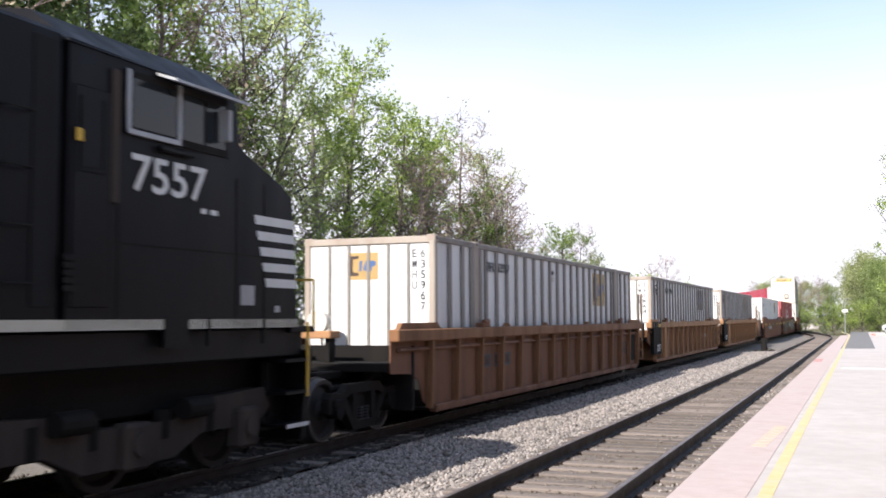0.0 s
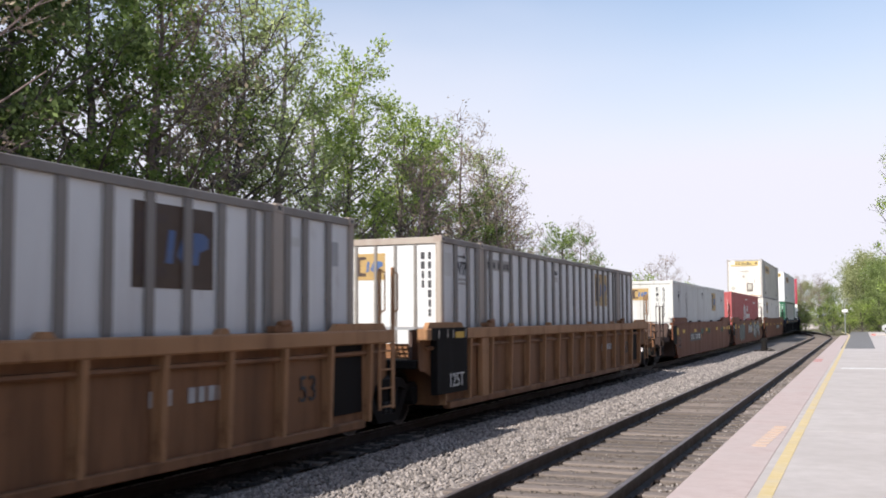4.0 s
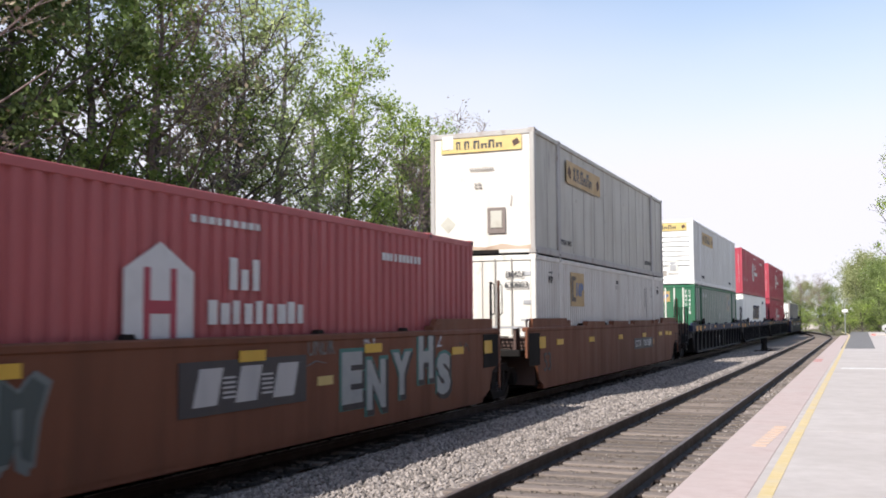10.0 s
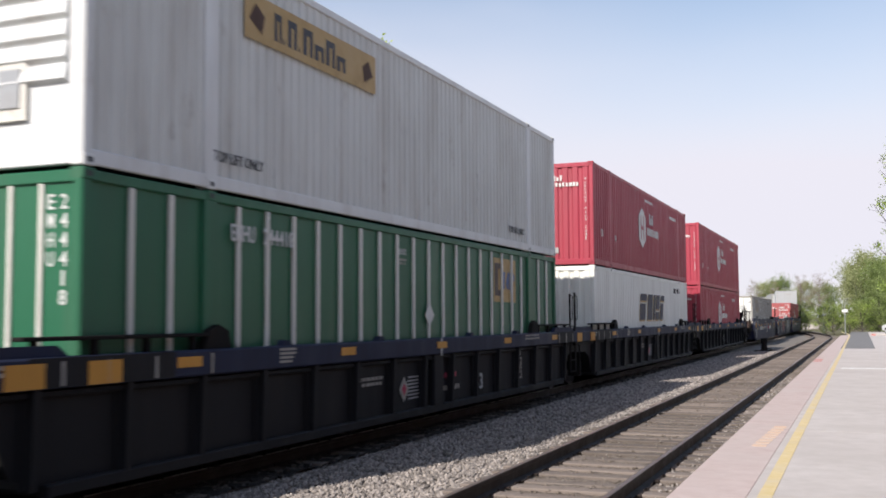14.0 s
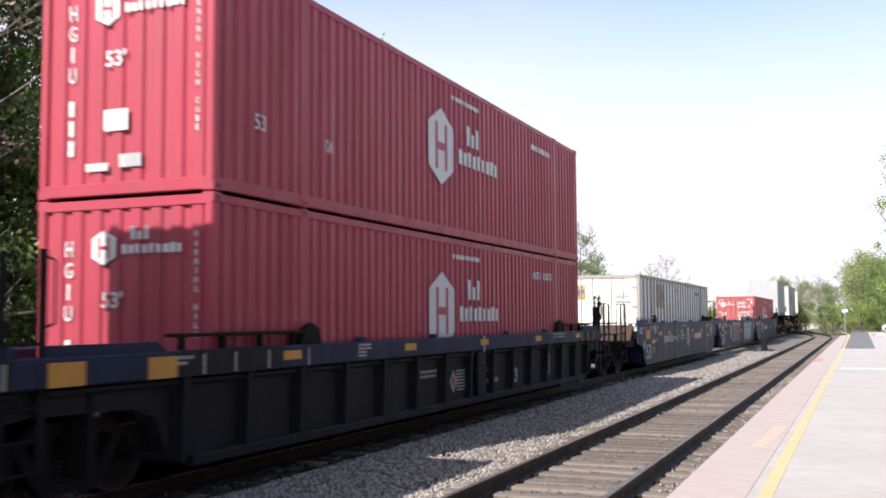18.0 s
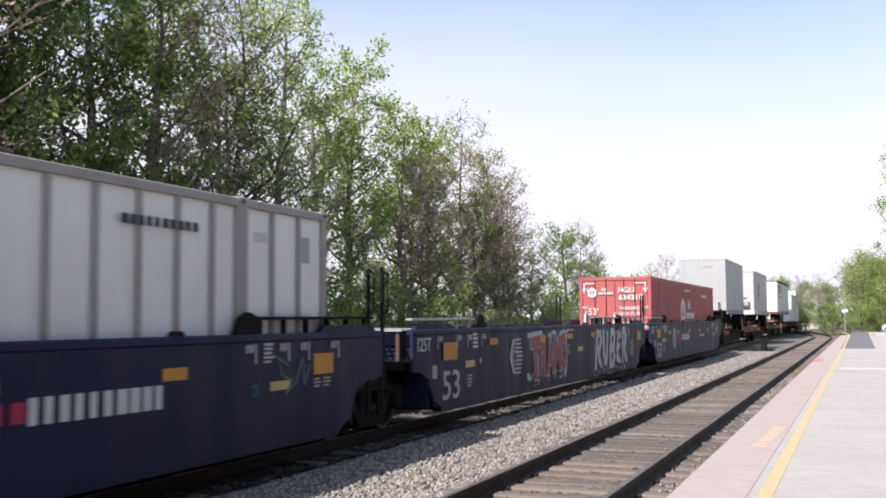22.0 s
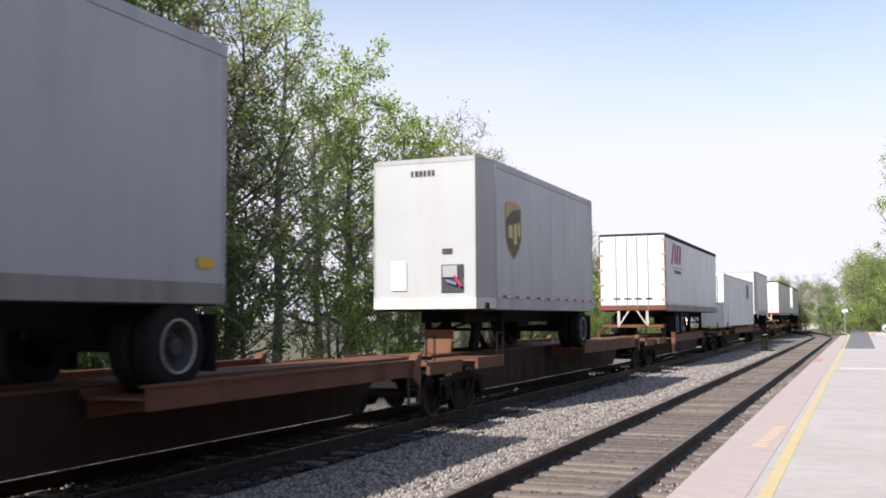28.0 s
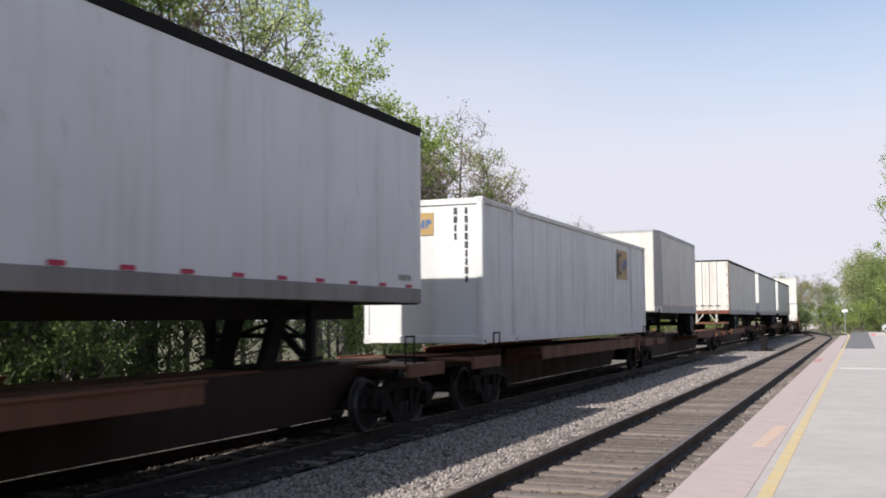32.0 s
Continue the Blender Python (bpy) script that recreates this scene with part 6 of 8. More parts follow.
gold_square(c, on_right(W2 - 0.017, 3.9, 2.2), 1.4, 0.88), gold_square(c, on_front(0.0, LF + 0.02, 2.36), 0.66, 0.46)
letter_column(c, 0.68, LF + 0.024, 2.55, "EMWU", 0.16, 0.205, PAINTBLACK), letter_column(c, 0.93, LF + 0.024, 2.55, "630677", 0.16, 0.205, PAINTBLACK)
for y in (-6.75, 6.7):
    lettering("WTP", 0.16, PAINTBLACK, c, on_right(W2 + 0.004, y, 2.3), 0.34, "lift_mark", 0.006)
    part("lift_arrow", Form().prism([(-0.16, -0.012), (0.06, -0.012), (0.06, -0.05), (0.16, 0.0), (0.06, 0.05), (0.06, 0.012), (-0.16, 0.012)], "z", 0, 0.004), PAINTBLACK, c, "black arrow", on_right(W2 + 0.004, y, 2.46))
    bars(c, on_right(W2 + 0.004, y, 2.12), 2, 0.12, 0.34, RIBGREY, words=3, seed=8)
for y, lo, hi in ((-4.82, 1.75, 2.42), (-4.58, 1.42, 2.45)):
    bars(c, on_right(W2 - 0.015, y, (lo + hi) / 2) @ Matrix.Rotation(radians(-90), 4, "Z"), 1, 0.1, hi - lo, PAINTBLACK, words=9, seed=int(hi * 100))
lettering("53102", 0.1, PAINTBLACK, c, on_right(W2 - 0.015, 0.0, 2.5), 0.34, "size_mark"), bars(c, on_right(W2 - 0.015, 0.0, 2.34), 2, 0.12, 0.34, RIBGREY, words=3, seed=2)
send(c, B[0], LOW)


def red_box(u, z, label, material, door=False, code=""):
    c = container(label, "folded", material, material, door)
    hexagon_mark(c, on_right(W2 + 0.004, -1.25, 1.57), 1.38, 1.15, 0.82, 2.2)
    bars(c, on_right(W2 + 0.004, 0.0, 2.56), 1, 0.14, 1.45, PAINTWHITE, words=9, seed=1)
    if code:
        lettering("HGIU", 0.17, PAINTWHITE, c, on_right(W2 + 0.004, 4.4, 2.4), 0.55, "code_letter", 0.012), lettering(code, 0.17, PAINTWHITE, c, on_right(W2 + 0.004, 5.25, 2.4), 0.7, "code_letter", 0.012)
    else:
        bars(c, on_right(W2 + 0.004, 4.85, 2.4), 1, 0.2, 1.5, PAINTWHITE, words=10, seed=2)
    if not door:
        hexagon_mark(c, on_front(-0.25, LF - 0.005, 2.3), 0.42, 0.36, 0.34, 0.9)
        letter_column(c, -0.78, LF - 0.004, 2.3, "HGIU", 0.19, 0.26, PAINTWHITE)
        code_column(c, -0.78, LF - 0.004, 1.2, 3, 0.19, PAINTWHITE, 4)
        letter_column(c, 1.08, LF - 0.004, 2.42, "WARNING HIGH CUBE", 0.075, 0.105, PAINTWHITE)
        lettering("53'", 0.2, PAINTWHITE, c, on_front(-0.12, LF - 0.004, 1.68), 0.3, "size_mark", 0.02)
        for x, zc, ww, hh in ((-0.1, 0.92, 0.36, 0.26), (-0.38, 0.36, 0.34, 0.1), (0.12, 0.42, 0.32, 0.16)):
            part("data_card", Form().box(x - ww / 2, x + ww / 2, LF - 0.012, LF - 0.006, zc - hh / 2, zc + hh / 2), PAINTWHITE if zc > 0.5 else MARKGREY, c, "white data card")
    lettering("53", 0.2, PAINTWHITE, c, on_right(W2 + 0.004, -7.1, 0.95), 0.24, "size_mark")
    lettering("OA", 0.18, PAINTWHITE, c, on_right(W2 + 0.004, -5.35, 0.92), 0.2, "size_mark")
    return send(c, u, z)


red_box(B[1], LOW, "red corrugated steel container with a white hexagon logo", RED_OLD)


def name_blocks(panel, width, height):
    """A name as a row of dark blocks of differing widths, with a scroll shape at each end."""
    x = -width / 2 + 0.06
    for k, w in enumerate((0.10, 0.05, 0.13, 0.05, 0.15, 0.15, 0.15, 0.15)):
        ww = w * width * 0.86
        if k in (1, 3):
            f = Form().box(x, x + ww * 0.36, -height / 2, -height * 0.3, 0.006, 0.009)
        else:
            a = height * 0.1 if k % 2 else height * 0.5
            b = -height * 0.1 if k % 2 else height * 0.25
            f = Form().prism([(x, -height / 2), (x + ww * 0.34, -height / 2), (x + ww * 0.34, b), (x + ww * 0.6, b), (x + ww * 0.6, -height / 2), (x + ww * 0.86, -height / 2), (x + ww * 0.86, a), (x, a)], "z", 0.006, 0.009)
        part("name_block", f, PAINTBLACK, panel)
        x += ww + 0.012
    for s in (-1, 1):
        part("scroll", Form().prism([(s * width * 0.6, -height * 0.5), (s * width * 0.72, -height * 0.1), (s * width * 0.66, height * 0.5), (s * width * 0.57, height * 0.15)], "z", 0.006, 0.009), DUSTBROWN, panel)


def white_tall(u, z, label, front, side_y):
    # side panels take a darker paint than the front
    c = container(label, front, CREAM if front == "smooth" else WHITE, WARMGREY if front == "smooth" else WHITE, side=WARMGREY if front == "smooth" else OFFWHITE, frame=POSTGREY if front == "smooth" else None)
    if front == "smooth":
        for y, zz in ((-0.9, 2.15), (-0.95, 1.35), (1.6, 2.1), (1.65, 1.3), (4.2, 2.0), (4.25, 1.35), (-4.2, 1.6)):
            part("rivet_patch", Form().lathe([(0.0, 0.012), (0.05, 0.012), (0.075, 0.0)], n=10, centre=(W2 - 0.045, y, zz)), WARMGREY, c)
        part("scratch", Form().box(W2 - 0.046, W2 - 0.042, 1.72, 1.75, 0.45, 1.5), RIBGREY, c)
    o = part("name_panel", Form().box(-1.0, 1.0, -0.17, 0.17, 0, 0.006), PANELYEL, c, "yellow name panel with a dark line of bars")
    o.matrix_basis = on_front(0, LF - 0.006, 2.58)
    name_blocks(o, 1.35, 0.2)
    # side name panel in a darker yellow than the front one
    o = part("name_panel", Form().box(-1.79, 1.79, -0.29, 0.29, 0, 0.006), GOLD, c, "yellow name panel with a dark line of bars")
    o.matrix_basis = on_right(W2 + 0.003, side_y, 2.24)
    name_blocks(o, 2.35, 0.36)
    lettering("TOP LIFT ONLY", 0.13, PAINTBLACK, c, on_right(W2 + 0.003, -5.45, 0.40), 1.05, "handling_mark")
    lettering("TOP LIFT ONLY", 0.13, PAINTBLACK, c, on_right(W2 + 0.003, 5.1, 0.40), 1.05, "handling_mark")
    b = part("access_box", Form().box(-0.14, 0.14, -0.2, 0.2, 0, 0.03, 0.01), WARMGREY if front == "smooth" else DULLGREY, c, "grey access hatch")
    b.matrix_basis = on_front(0.37, LF - 0.002, 0.80)
    if front == "smooth":
        # patched and rust-stained front
        part("name_patch", Form().box(-0.14, 0.14, -0.16, 0.16, 0, 0.012, 0.004), OFFWHITE, c, "pale repair patch over the name panel", on_front(-0.83, LF - 0.012, 2.66))
        bars(c, on_front(0.02, LF - 0.004, 2.0), 1, 0.13, 0.62, RIBGREY, words=10, seed=4)
        bars(c, on_front(-0.08, LF - 0.004, 1.62), 2, 0.16, 0.2, RIBGREY, words=2, seed=5)
        part("fork_recess", Form().box(-0.5, 0.42, LF - 0.006, LF + 0.004, 0.01, 0.10), DARK, c, "dark gooseneck recess under the front")
        part("rust_band", Form().prism([(-1.2, 0.1), (1.2, 0.1), (1.2, 0.2), (0.9, 0.17), (0.5, 0.24), (0.1, 0.16), (-0.4, 0.2), (-0.7, 0.15), (-1.2, 0.21)], "y", LF - 0.003, LF + 0.03), RUSTWASH, c, "rust-stained lower edge")
        part("placard_ghost", Form().prism([(0, -0.2), (0.2, 0), (0, 0.2), (-0.2, 0)], "z", 0, 0.004), WARMGREY, c, "torn remains of a placard", on_front(-0.85, LF + 0.026, 0.72))
        part("scuff", Form().prism([(-0.03, -0.12), (0.02, -0.14), (0.04, 0.1), (0.0, 0.16)], "z", 0, 0.004), RIBGREY, c, "", on_front(0.72, LF + 0.026, 1.22))
        for y, z0, z1 in ((-7.1, 1.55, 2.3), (-6.75, 1.75, 2.5), (-6.7, 2.1, 2.42)):
            part("scuff", Form().prism([(y - 0.02, z0), (y + 0.015, z0), (y + 0.03, z1), (y - 0.01, z1 + 0.05)], "x", W2 - 0.046, W2 - 0.042), RIBGREY, c)
    if front == "louvred":
        for x, ww in ((-0.02, 0.2), (-0.78, 0.28)):
            o = part("document_plate", Form().box(-ww / 2, ww / 2, -0.12, 0.12, 0, 0.008), RIBGREY if ww < 0.25 else OFFWHITE, c, "grey plate")
            o.matrix_basis = on_front(x, LF + 0.02, 0.5)
    part("hatch_rim", Form().box(-0.22, 0.22, -0.32, 0.28, -0.002, 0.012), HATCHBROWN if front == "smooth" else CREAM, b, "dark hatch frame" if front == "smooth" else "")
    return send(c, u, z)


white_tall(B[2], UP, "dirty white container with a yellow name panel on top", "smooth", -3.56)
c = container("cream container with double doors and a gold logo panel", "fine", CREAM, CREAM, door=True)
gold_square(c, on_front(-0.93, LF - 0.03, 2.3), 0.5, 0.44)
gold_square(c, on_right(W2 - 0.017, -4.35, 2.17), 1.35, 0.87)
lettering("EMWU", 0.15, PAINTBLACK, c, on_front(0.80, LF - 0.03, 2.44), 0.42, "code_letter", 0.012), lettering("630803", 0.15, PAINTBLACK, c, on_front(0.84, LF - 0.03, 2.2), 0.56, "code_letter", 0.012)
for y in (-6.82, 6.9):
    lettering("WTP", 0.17, PAINTBLACK, c, on_right(W2 - 0.013, y, 2.35), 0.36, "lift_mark", 0.006)
    part("lift_arrow", Form().prism([(-0.16, -0.012), (0.06, -0.012), (0.06, -0.05), (0.16, 0.0), (0.06, 0.05), (0.06, 0.012), (-0.16, 0.012)], "z", 0, 0.004), PAINTBLACK, c, "black arrow", on_right(W2 - 0.013, y, 2.52))
for y, lo, hi in ((4.55, 1.75, 2.42), (4.8, 1.42, 2.45), (5.7, 2.1, 2.5)):
    bars(c, on_right(W2 - 0.013, y, (lo + hi) / 2) @ Matrix.Rotation(radians(-90), 4, "Z"), 1, 0.1, hi - lo, PAINTBLACK, words=9, seed=int(hi * 100))
lettering("53102", 0.1, PAINTBLACK, c, on_right(W2 - 0.013, 0.3, 2.5), 0.34, "size_mark"), bars(c, on_right(W2 - 0.013, 0.3, 2.34), 2, 0.12, 0.34, RIBGREY, words=3, seed=2)
send(c, B[2], LOW)

# third car: three dark ribbed wells with a blue top chord
C = (149.02, 169.04, 189.12)
BLUECHORD = painted("faded_blue_chord", (0.013, 0.019, 0.048), (0.05, 0.04, 0.035), 0.4, 0.6, gloss=0.25)
for i, u in enumerate(C):
    w = well("black ribbed well car with a dark blue top chord", "ribbed", WELLDARK, BLUECHORD, 10.2 if i == 0 else 10.9, 9.67 if i == 2 else 9.2, ((-10.5,) if i == 0 else (-10.0,)) + ((9.0,) if i == 2 else ()), YARD, top=1.46, seed=20 + i, deep=0.28)
    for y in (-6.65, -3.05, 0.35, 3.82, 7.2):
        reflector(w, y, 1.34, 0.42, 0.11, 1.502, ORANGE)
    part("span_bar", Form().box(1.503, 1.508, 0.3, 0.36, 1.16, 1.46), MARKGREY, w)
    part("wide_post", Form().box(1.37, 1.47, 0.1, 0.5, 0.32, 1.18, 0.015), WELLDARK, w)
    part("end_cover", Form().box(1.40, 1.506, -8.9, -6.9, 1.19, 1.455), WELLDARK, w, "black end of the chord")
    part("end_cover", Form().box(1.40, 1.506, 7.45, 8.9, 1.19, 1.455), WELLDARK, w, "black end of the chord")
    f = Form().box(1.28, 1.42, -8.9, -6.2, 1.60, 1.64, 0.008)
    for y in np.linspace(-8.7, -6.4, 4):
        f.box(1.32, 1.38, y - 0.03, y + 0.03, 1.44, 1.61)
    part("running_board", f, DARK, w, "black running board on short posts")
    f = Form().box(1.28, 1.42, 6.2, 8.8, 1.60, 1.64, 0.008)
    for y in np.linspace(6.4, 8.6, 4):
        f.box(1.32, 1.38, y - 0.03, y + 0.03, 1.44, 1.61)
    part("running_board", f, DARK, w, "black running board on short posts")
    for y in (-8.95, -7.95) if i == 0 else (-10.55, -9.2):
        reflector(w, y, 1.30, 0.46, 0.22, 1.502, ORANGE)
    for y in (-8.5, -7.9, -7.2, -6.25, 7.6, 8.2, 8.8):
        part("sticker", Form().box(1.506, 1.510, y - 0.02, y + 0.02, 1.2, 1.42), RIBGREY, w)
    bars(w, on_right(1.502, -4.6, 1.34), 4, 0.2, 0.5, RIBGREY, words=1, seed=i)
    bars(w, on_right(1.502, -9.0, 1.36), 2, 0.12, 0.8, RIBGREY, words=2, seed=i)
    lettering("53", 0.30, MARKGREY, w, on_right(1.374, 2.49, 0.60), 0.36, "size_mark", 0.01)
    bars(w, on_right(1.372, 1.0, 0.8), 1, 0.14, 0.7, PAINTRED, words=5, seed=3), bars(w, on_right(1.372, 0.98, 0.58), 1, 0.14, 1.0, RIBGREY, words=9, seed=4), bars(w, on_right(1.372, -2.1, 0.86), 2, 0.16, 0.85, RIBGREY, words=6, seed=5)
    f = Form().prism([(-0.36, 0.0), (-0.18, -0.2), (0.0, 0.0), (-0.18, 0.2)], "z", 0, 0.006)
    o = part("logo_diamond", f, RIBGREY, w, "faded striped diamond emblem")
    o.matrix_basis = on_right(1.372, -0.75, 0.67)
    part("diamond_core", Form().prism([(-0.27, 0.0), (-0.18, -0.1), (-0.09, 0.0), (-0.18, 0.1)], "z", 0.006, 0.009), PAINTRED, o)
    for k in range(7):
        part("emblem_stripe", Form().box(-0.1 + abs(k - 3) * 0.03, 0.38, -0.17 + 0.056 * k, -0.145 + 0.056 * k, 0, 0.005), DULLGREY, o)
    if i == 0:
        outer_end(w, -1, 10.1, 11.5, WELLDARK, wheel=True), coupler(w, -10.85, -1)
    if i == 2:
        outer_end(w, 1, 9.6, 11.15, WELLDARK), coupler(w, 10.5, 1)
        o = part("brake_wheel", Form().lathe([(0.25, -0.018), (0.275, 0.0), (0.25, 0.018), (0.235, 0.0), (0.25, -0.018)], n=24), DARK, w, "black spoked hand-brake wheel", (1.16, 10.9, 2.0))
        for k in range(3):
            part("wheel_spoke", Form().tube((0, -0.25 * math.cos(k * 1.047), -0.25 * math.sin(k * 1.047)), (0, 0.25 * math.cos(k * 1.047), 0.25 * math.sin(k * 1.047)), 0.012, 6), DARK, o)
        part("brake_mast", Form().box(0.98, 1.12, 10.78, 11.0, 1.05, 2.1, 0.02).tube((1.1, 10.9, 2.0), (1.17, 10.9, 2.0), 0.05, 10), DARK, w)
    bars(w, on_right(1.502, 5.5, 1.38), 2, 0.13, 1.0, RIBGREY, words=6, seed=30 + i)
    f = Form()
    for a, b, lo, hi in ((4.63, 4.66, 0.52, 0.95), (5.06, 5.09, 0.52, 0.95), (4.66, 5.06, 0.92, 0.95), (4.66, 5.06, 0.52, 0.55), (4.72, 4.85, 0.62, 0.86), (4.9, 5.0, 0.62, 0.86)):
        f.box(1.371, 1.375, a, b, lo, hi)
    part("stencil_square", f, RIBGREY, w, "faded stencilled square")
    part("data_card", Form().box(1.371, 1.375, 4.92, 5.02, 1.0, 1.1), MARKGREY, w)
    send(w, u)
c = ribbed_white(C[0], "green container with cream outside ribs", material=GREEN, post=CREAM, logo_y=4.4, frame=GREEN, ink=PAINTWHITE, code="244418", side_code=True)
for x, z, ww, hh in ((-0.55, 1.33, 0.46, 0.5), (0.02, 0.55, 0.5, 0.44)):
    part("paper_sheet", Form().box(x - ww / 2, x + ww / 2, LF - 0.012, LF - 0.006, z - hh / 2, z + hh / 2), PAINTWHITE, c, "white sheet stuck over the ribs")
part("hazard_placard", Form().prism([(-0.2, 0), (0, -0.2), (0.2, 0), (0, 0.2)], "z", 0, 0.006), PAINTWHITE, c, "white diamond placard", on_right(W2 - 0.002, 0.3, 1.5))
white_tall(C[0], UP, "white container with a louvred front and yellow panel on top", "louvred", -3.58)
c = container("white corrugated container with a dark slanted name mark", "folded", CHALK, CHALK)
# name: plain slanted dark blocks, some split by a slit, with a gold drop edge
for a, b, slit in ((-2.2, -1.12, 0.16), (-0.92, -0.08, 0.0), (0.12, 0.44, 0.0), (0.6, 1.25, -0.12), (1.45, 2.2, 0.2)):
    for m, d, x, lab in ((GOLD, 0.055, W2 + 0.003, "gold edge of the name shape"), (NAVY, 0.0, W2 + 0.008, "dark blue slanted name shape")):
        f = Form()
        for lo, hi, n in ((-0.44, slit - 0.05, 0), (slit + 0.05, 0.44, 1)) if slit else ((-0.44, 0.44, 0),):
            c0 = b - 0.16 * (n == 0 and slit > 0)
            f.prism([(a + 0.28 * lo, lo), (c0 + 0.28 * lo, lo), (c0 + 0.28 * hi, hi), (a + 0.28 * hi, hi)], "z", 0, 0.004)
        part("name_shape", f, m, c, lab, on_right(x, 0.33 - d, 1.80 - d))
lettering("SWRL", 0.2, PAINTBLACK, c, on_right(W2 + 0.003, 5.0, 2.48), 0.5, "code_letter", 0.01), lettering("100128", 0.2, PAINTBLACK, c, on_right(W2 + 0.003, 5.8, 2.48), 0.66, "code_letter", 0.01)
send(c, C[1], LOW)
red_box(C[1], UP, "red corrugated container stacked on a white one", RED)
red_box(C[2], LOW, "red corrugated container in the well under another", RED, code="636751")
red_box(C[2], UP, "red corrugated container stacked on another red one", RED)

# fourth car: three navy plate wells, the middle one empty
D = (213.28, 233.15, 252.85999999999999)
for i, u in enumerate(D):
    w = well("navy flush-sided well car with white markings" if i != 1 else "empty navy well car covered in graffiti", "plate", NAVY, NAVY, 9.3, 9.45, ((-10.5,) if i == 0 else (-9.97,)) + ((8.6,) if i == 2 else ()), YARD, top=1.60, seed=30 + i)
    for y, ww, hh in ((-7.75, 0.62, 0.3), (-5.5, 0.46, 0.13), *(((-2.23, 0.46, 0.13), (0.08, 0.45, 0.13), (2.38, 0.42, 0.13), (5.48, 0.43, 0.13), (8.4, 0.5, 0.28)) if i == 1 else ((-3.65, 0.47, 0.13), (-0.8, 0.46, 0.13), (1.95, 0.4, 0.13), (4.5, 0.4, 0.13)))):
        reflector(w, y, 1.34 if ww < 0.48 and i == 1 else 1.22, ww, hh, 1.475 if i != 1 else 1.4875, ORANGE)
    lettering("53", 0.50, MARKGREY, w, on_right(1.478, -7.68, 0.64), 0.78, "size_mark", 0.006)
    lettering("125T", 0.22, PAINTWHITE, w, on_right(1.478, -8.85, 1.36), 0.55, "capacity_mark")
    for y in (-8.2, -7.3, -6.8, -6.05):
        part("span_mark", Form().box(1.475, 1.479, y - 0.09, y - 0.06, 1.26, 1.5), MARKGREY, w)
        bars(w, on_right(1.478, y + 0.06, 1.44), 1, 0.16, 0.16, MARKGREY, words=2, seed=int(y * 10))
    part("data_panel", Form().box(1.475, 1.479, -8.52, -8.32, 0.78, 1.0), DULLGREY, w)
    part("data_panel", Form().box(1.475, 1.479, -6.98, -6.52, 0.9, 1.02), PANELYEL, w)
    bars(w, on_right(1.478, -6.75, 0.66), 4, 0.24, 0.34, RIBGREY, words=1, seed=6)
    part("inspection_dot", Form().tube((1.474, -6.2, 1.0), (1.479, -6.2, 1.0), 0.055, 14), MARKGREY, w)
    bars(w, on_right(1.478, -6.42, 1.38), 4, 0.3, 0.36, PAINTWHITE, words=1, seed=3)
    # emblem: white hexagon of fine stripes
    ye = 0.70 if i == 0 else (-4.56 if i == 2 else -4.1)
    o = part("emblem", Form().prism([(-0.42, 0), (-0.2, 0.36), (-0.05, 0.36), (-0.26, 0), (-0.05, -0.36), (-0.2, -0.36)], "z", 0, 0.006), MARKGREY, w, "white striped emblem")
    o.matrix_basis = on_right(1.478, ye, 1.0)
    for k in range(9):
        z = -0.34 + k * 0.085
        part("emblem_stripe", Form().box(-0.1 + abs(z) * 0.2, 0.42 - abs(z) * 0.35, z - 0.022, z + 0.022, 0, 0.006), MARKGREY, o)
    part("emblem_ring", Form().tube((-0.05, 0, 0), (-0.05, 0, 0.007), 0.13, 16), MARKGREY, o)
    part("emblem_core", Form().tube((-0.05, 0, 0.007), (-0.05, 0, 0.010), 0.09, 16), NAVY, o)
    if i != 1:
        bars(w, on_right(1.478, ye + 1.28, 1.0), 1, 0.30, 1.05, PAINTRED, words=5, seed=2)
        bars(w, on_right(1.478, ye + 2.73, 1.0), 1, 0.40, 1.88, PAINTWHITE, words=10, seed=4)
        if i == 0:
            lettering("BRAN 6251", 0.25, PAINTWHITE, w, on_right(1.478, -3.77, 1.0), 1.9, "code_letter", 0.006)
            lettering("A", 0.21, PAINTWHITE, w, on_right(1.478, -2.02, 0.98), 0.19, "code_letter", 0.006)
            part("data_panel", Form().box(1.475, 1.479, -2.70, -2.25, 0.95, 1.06), PANELYEL, w)
            part("stamp_ring", Form().tube((1.474, -1.63, 1.03), (1.4785, -1.63, 1.03), 0.17, 22), MARKGREY, w)
            part("stamp_field", Form().tube((1.4785, -1.63, 1.03), (1.481, -1.63, 1.03), 0.15, 22), NAVY, w)
            bars(w, on_right(1.482, -1.63, 1.05), 3, 0.15, 0.18, MARKGREY, words=1, seed=2)
            bars(w, on_right(1.478, -0.75, 1.02), 2, 0.2, 1.2, MARKGREY, words=7, seed=8)
            lettering("BRAN 6251 A", 0.08, PAINTWHITE, w, on_right(1.478, -0.13, 1.47), 0.78, "code_letter")
        else:
            bars(w, on_right(1.478, 2.6, 1.0), 1, 0.18, 1.4, MARKGREY, words=8, seed=8)
        for y in (5.95, 6.7, 7.2, 8.0):
            part("span_mark", Form().box(1.475, 1.479, y + 0.06, y + 0.09, 1.26, 1.5), MARKGREY, w)
            bars(w, on_right(1.478, y - 0.05, 1.44), 1, 0.16, 0.16, MARKGREY, words=2, seed=int(y * 10))
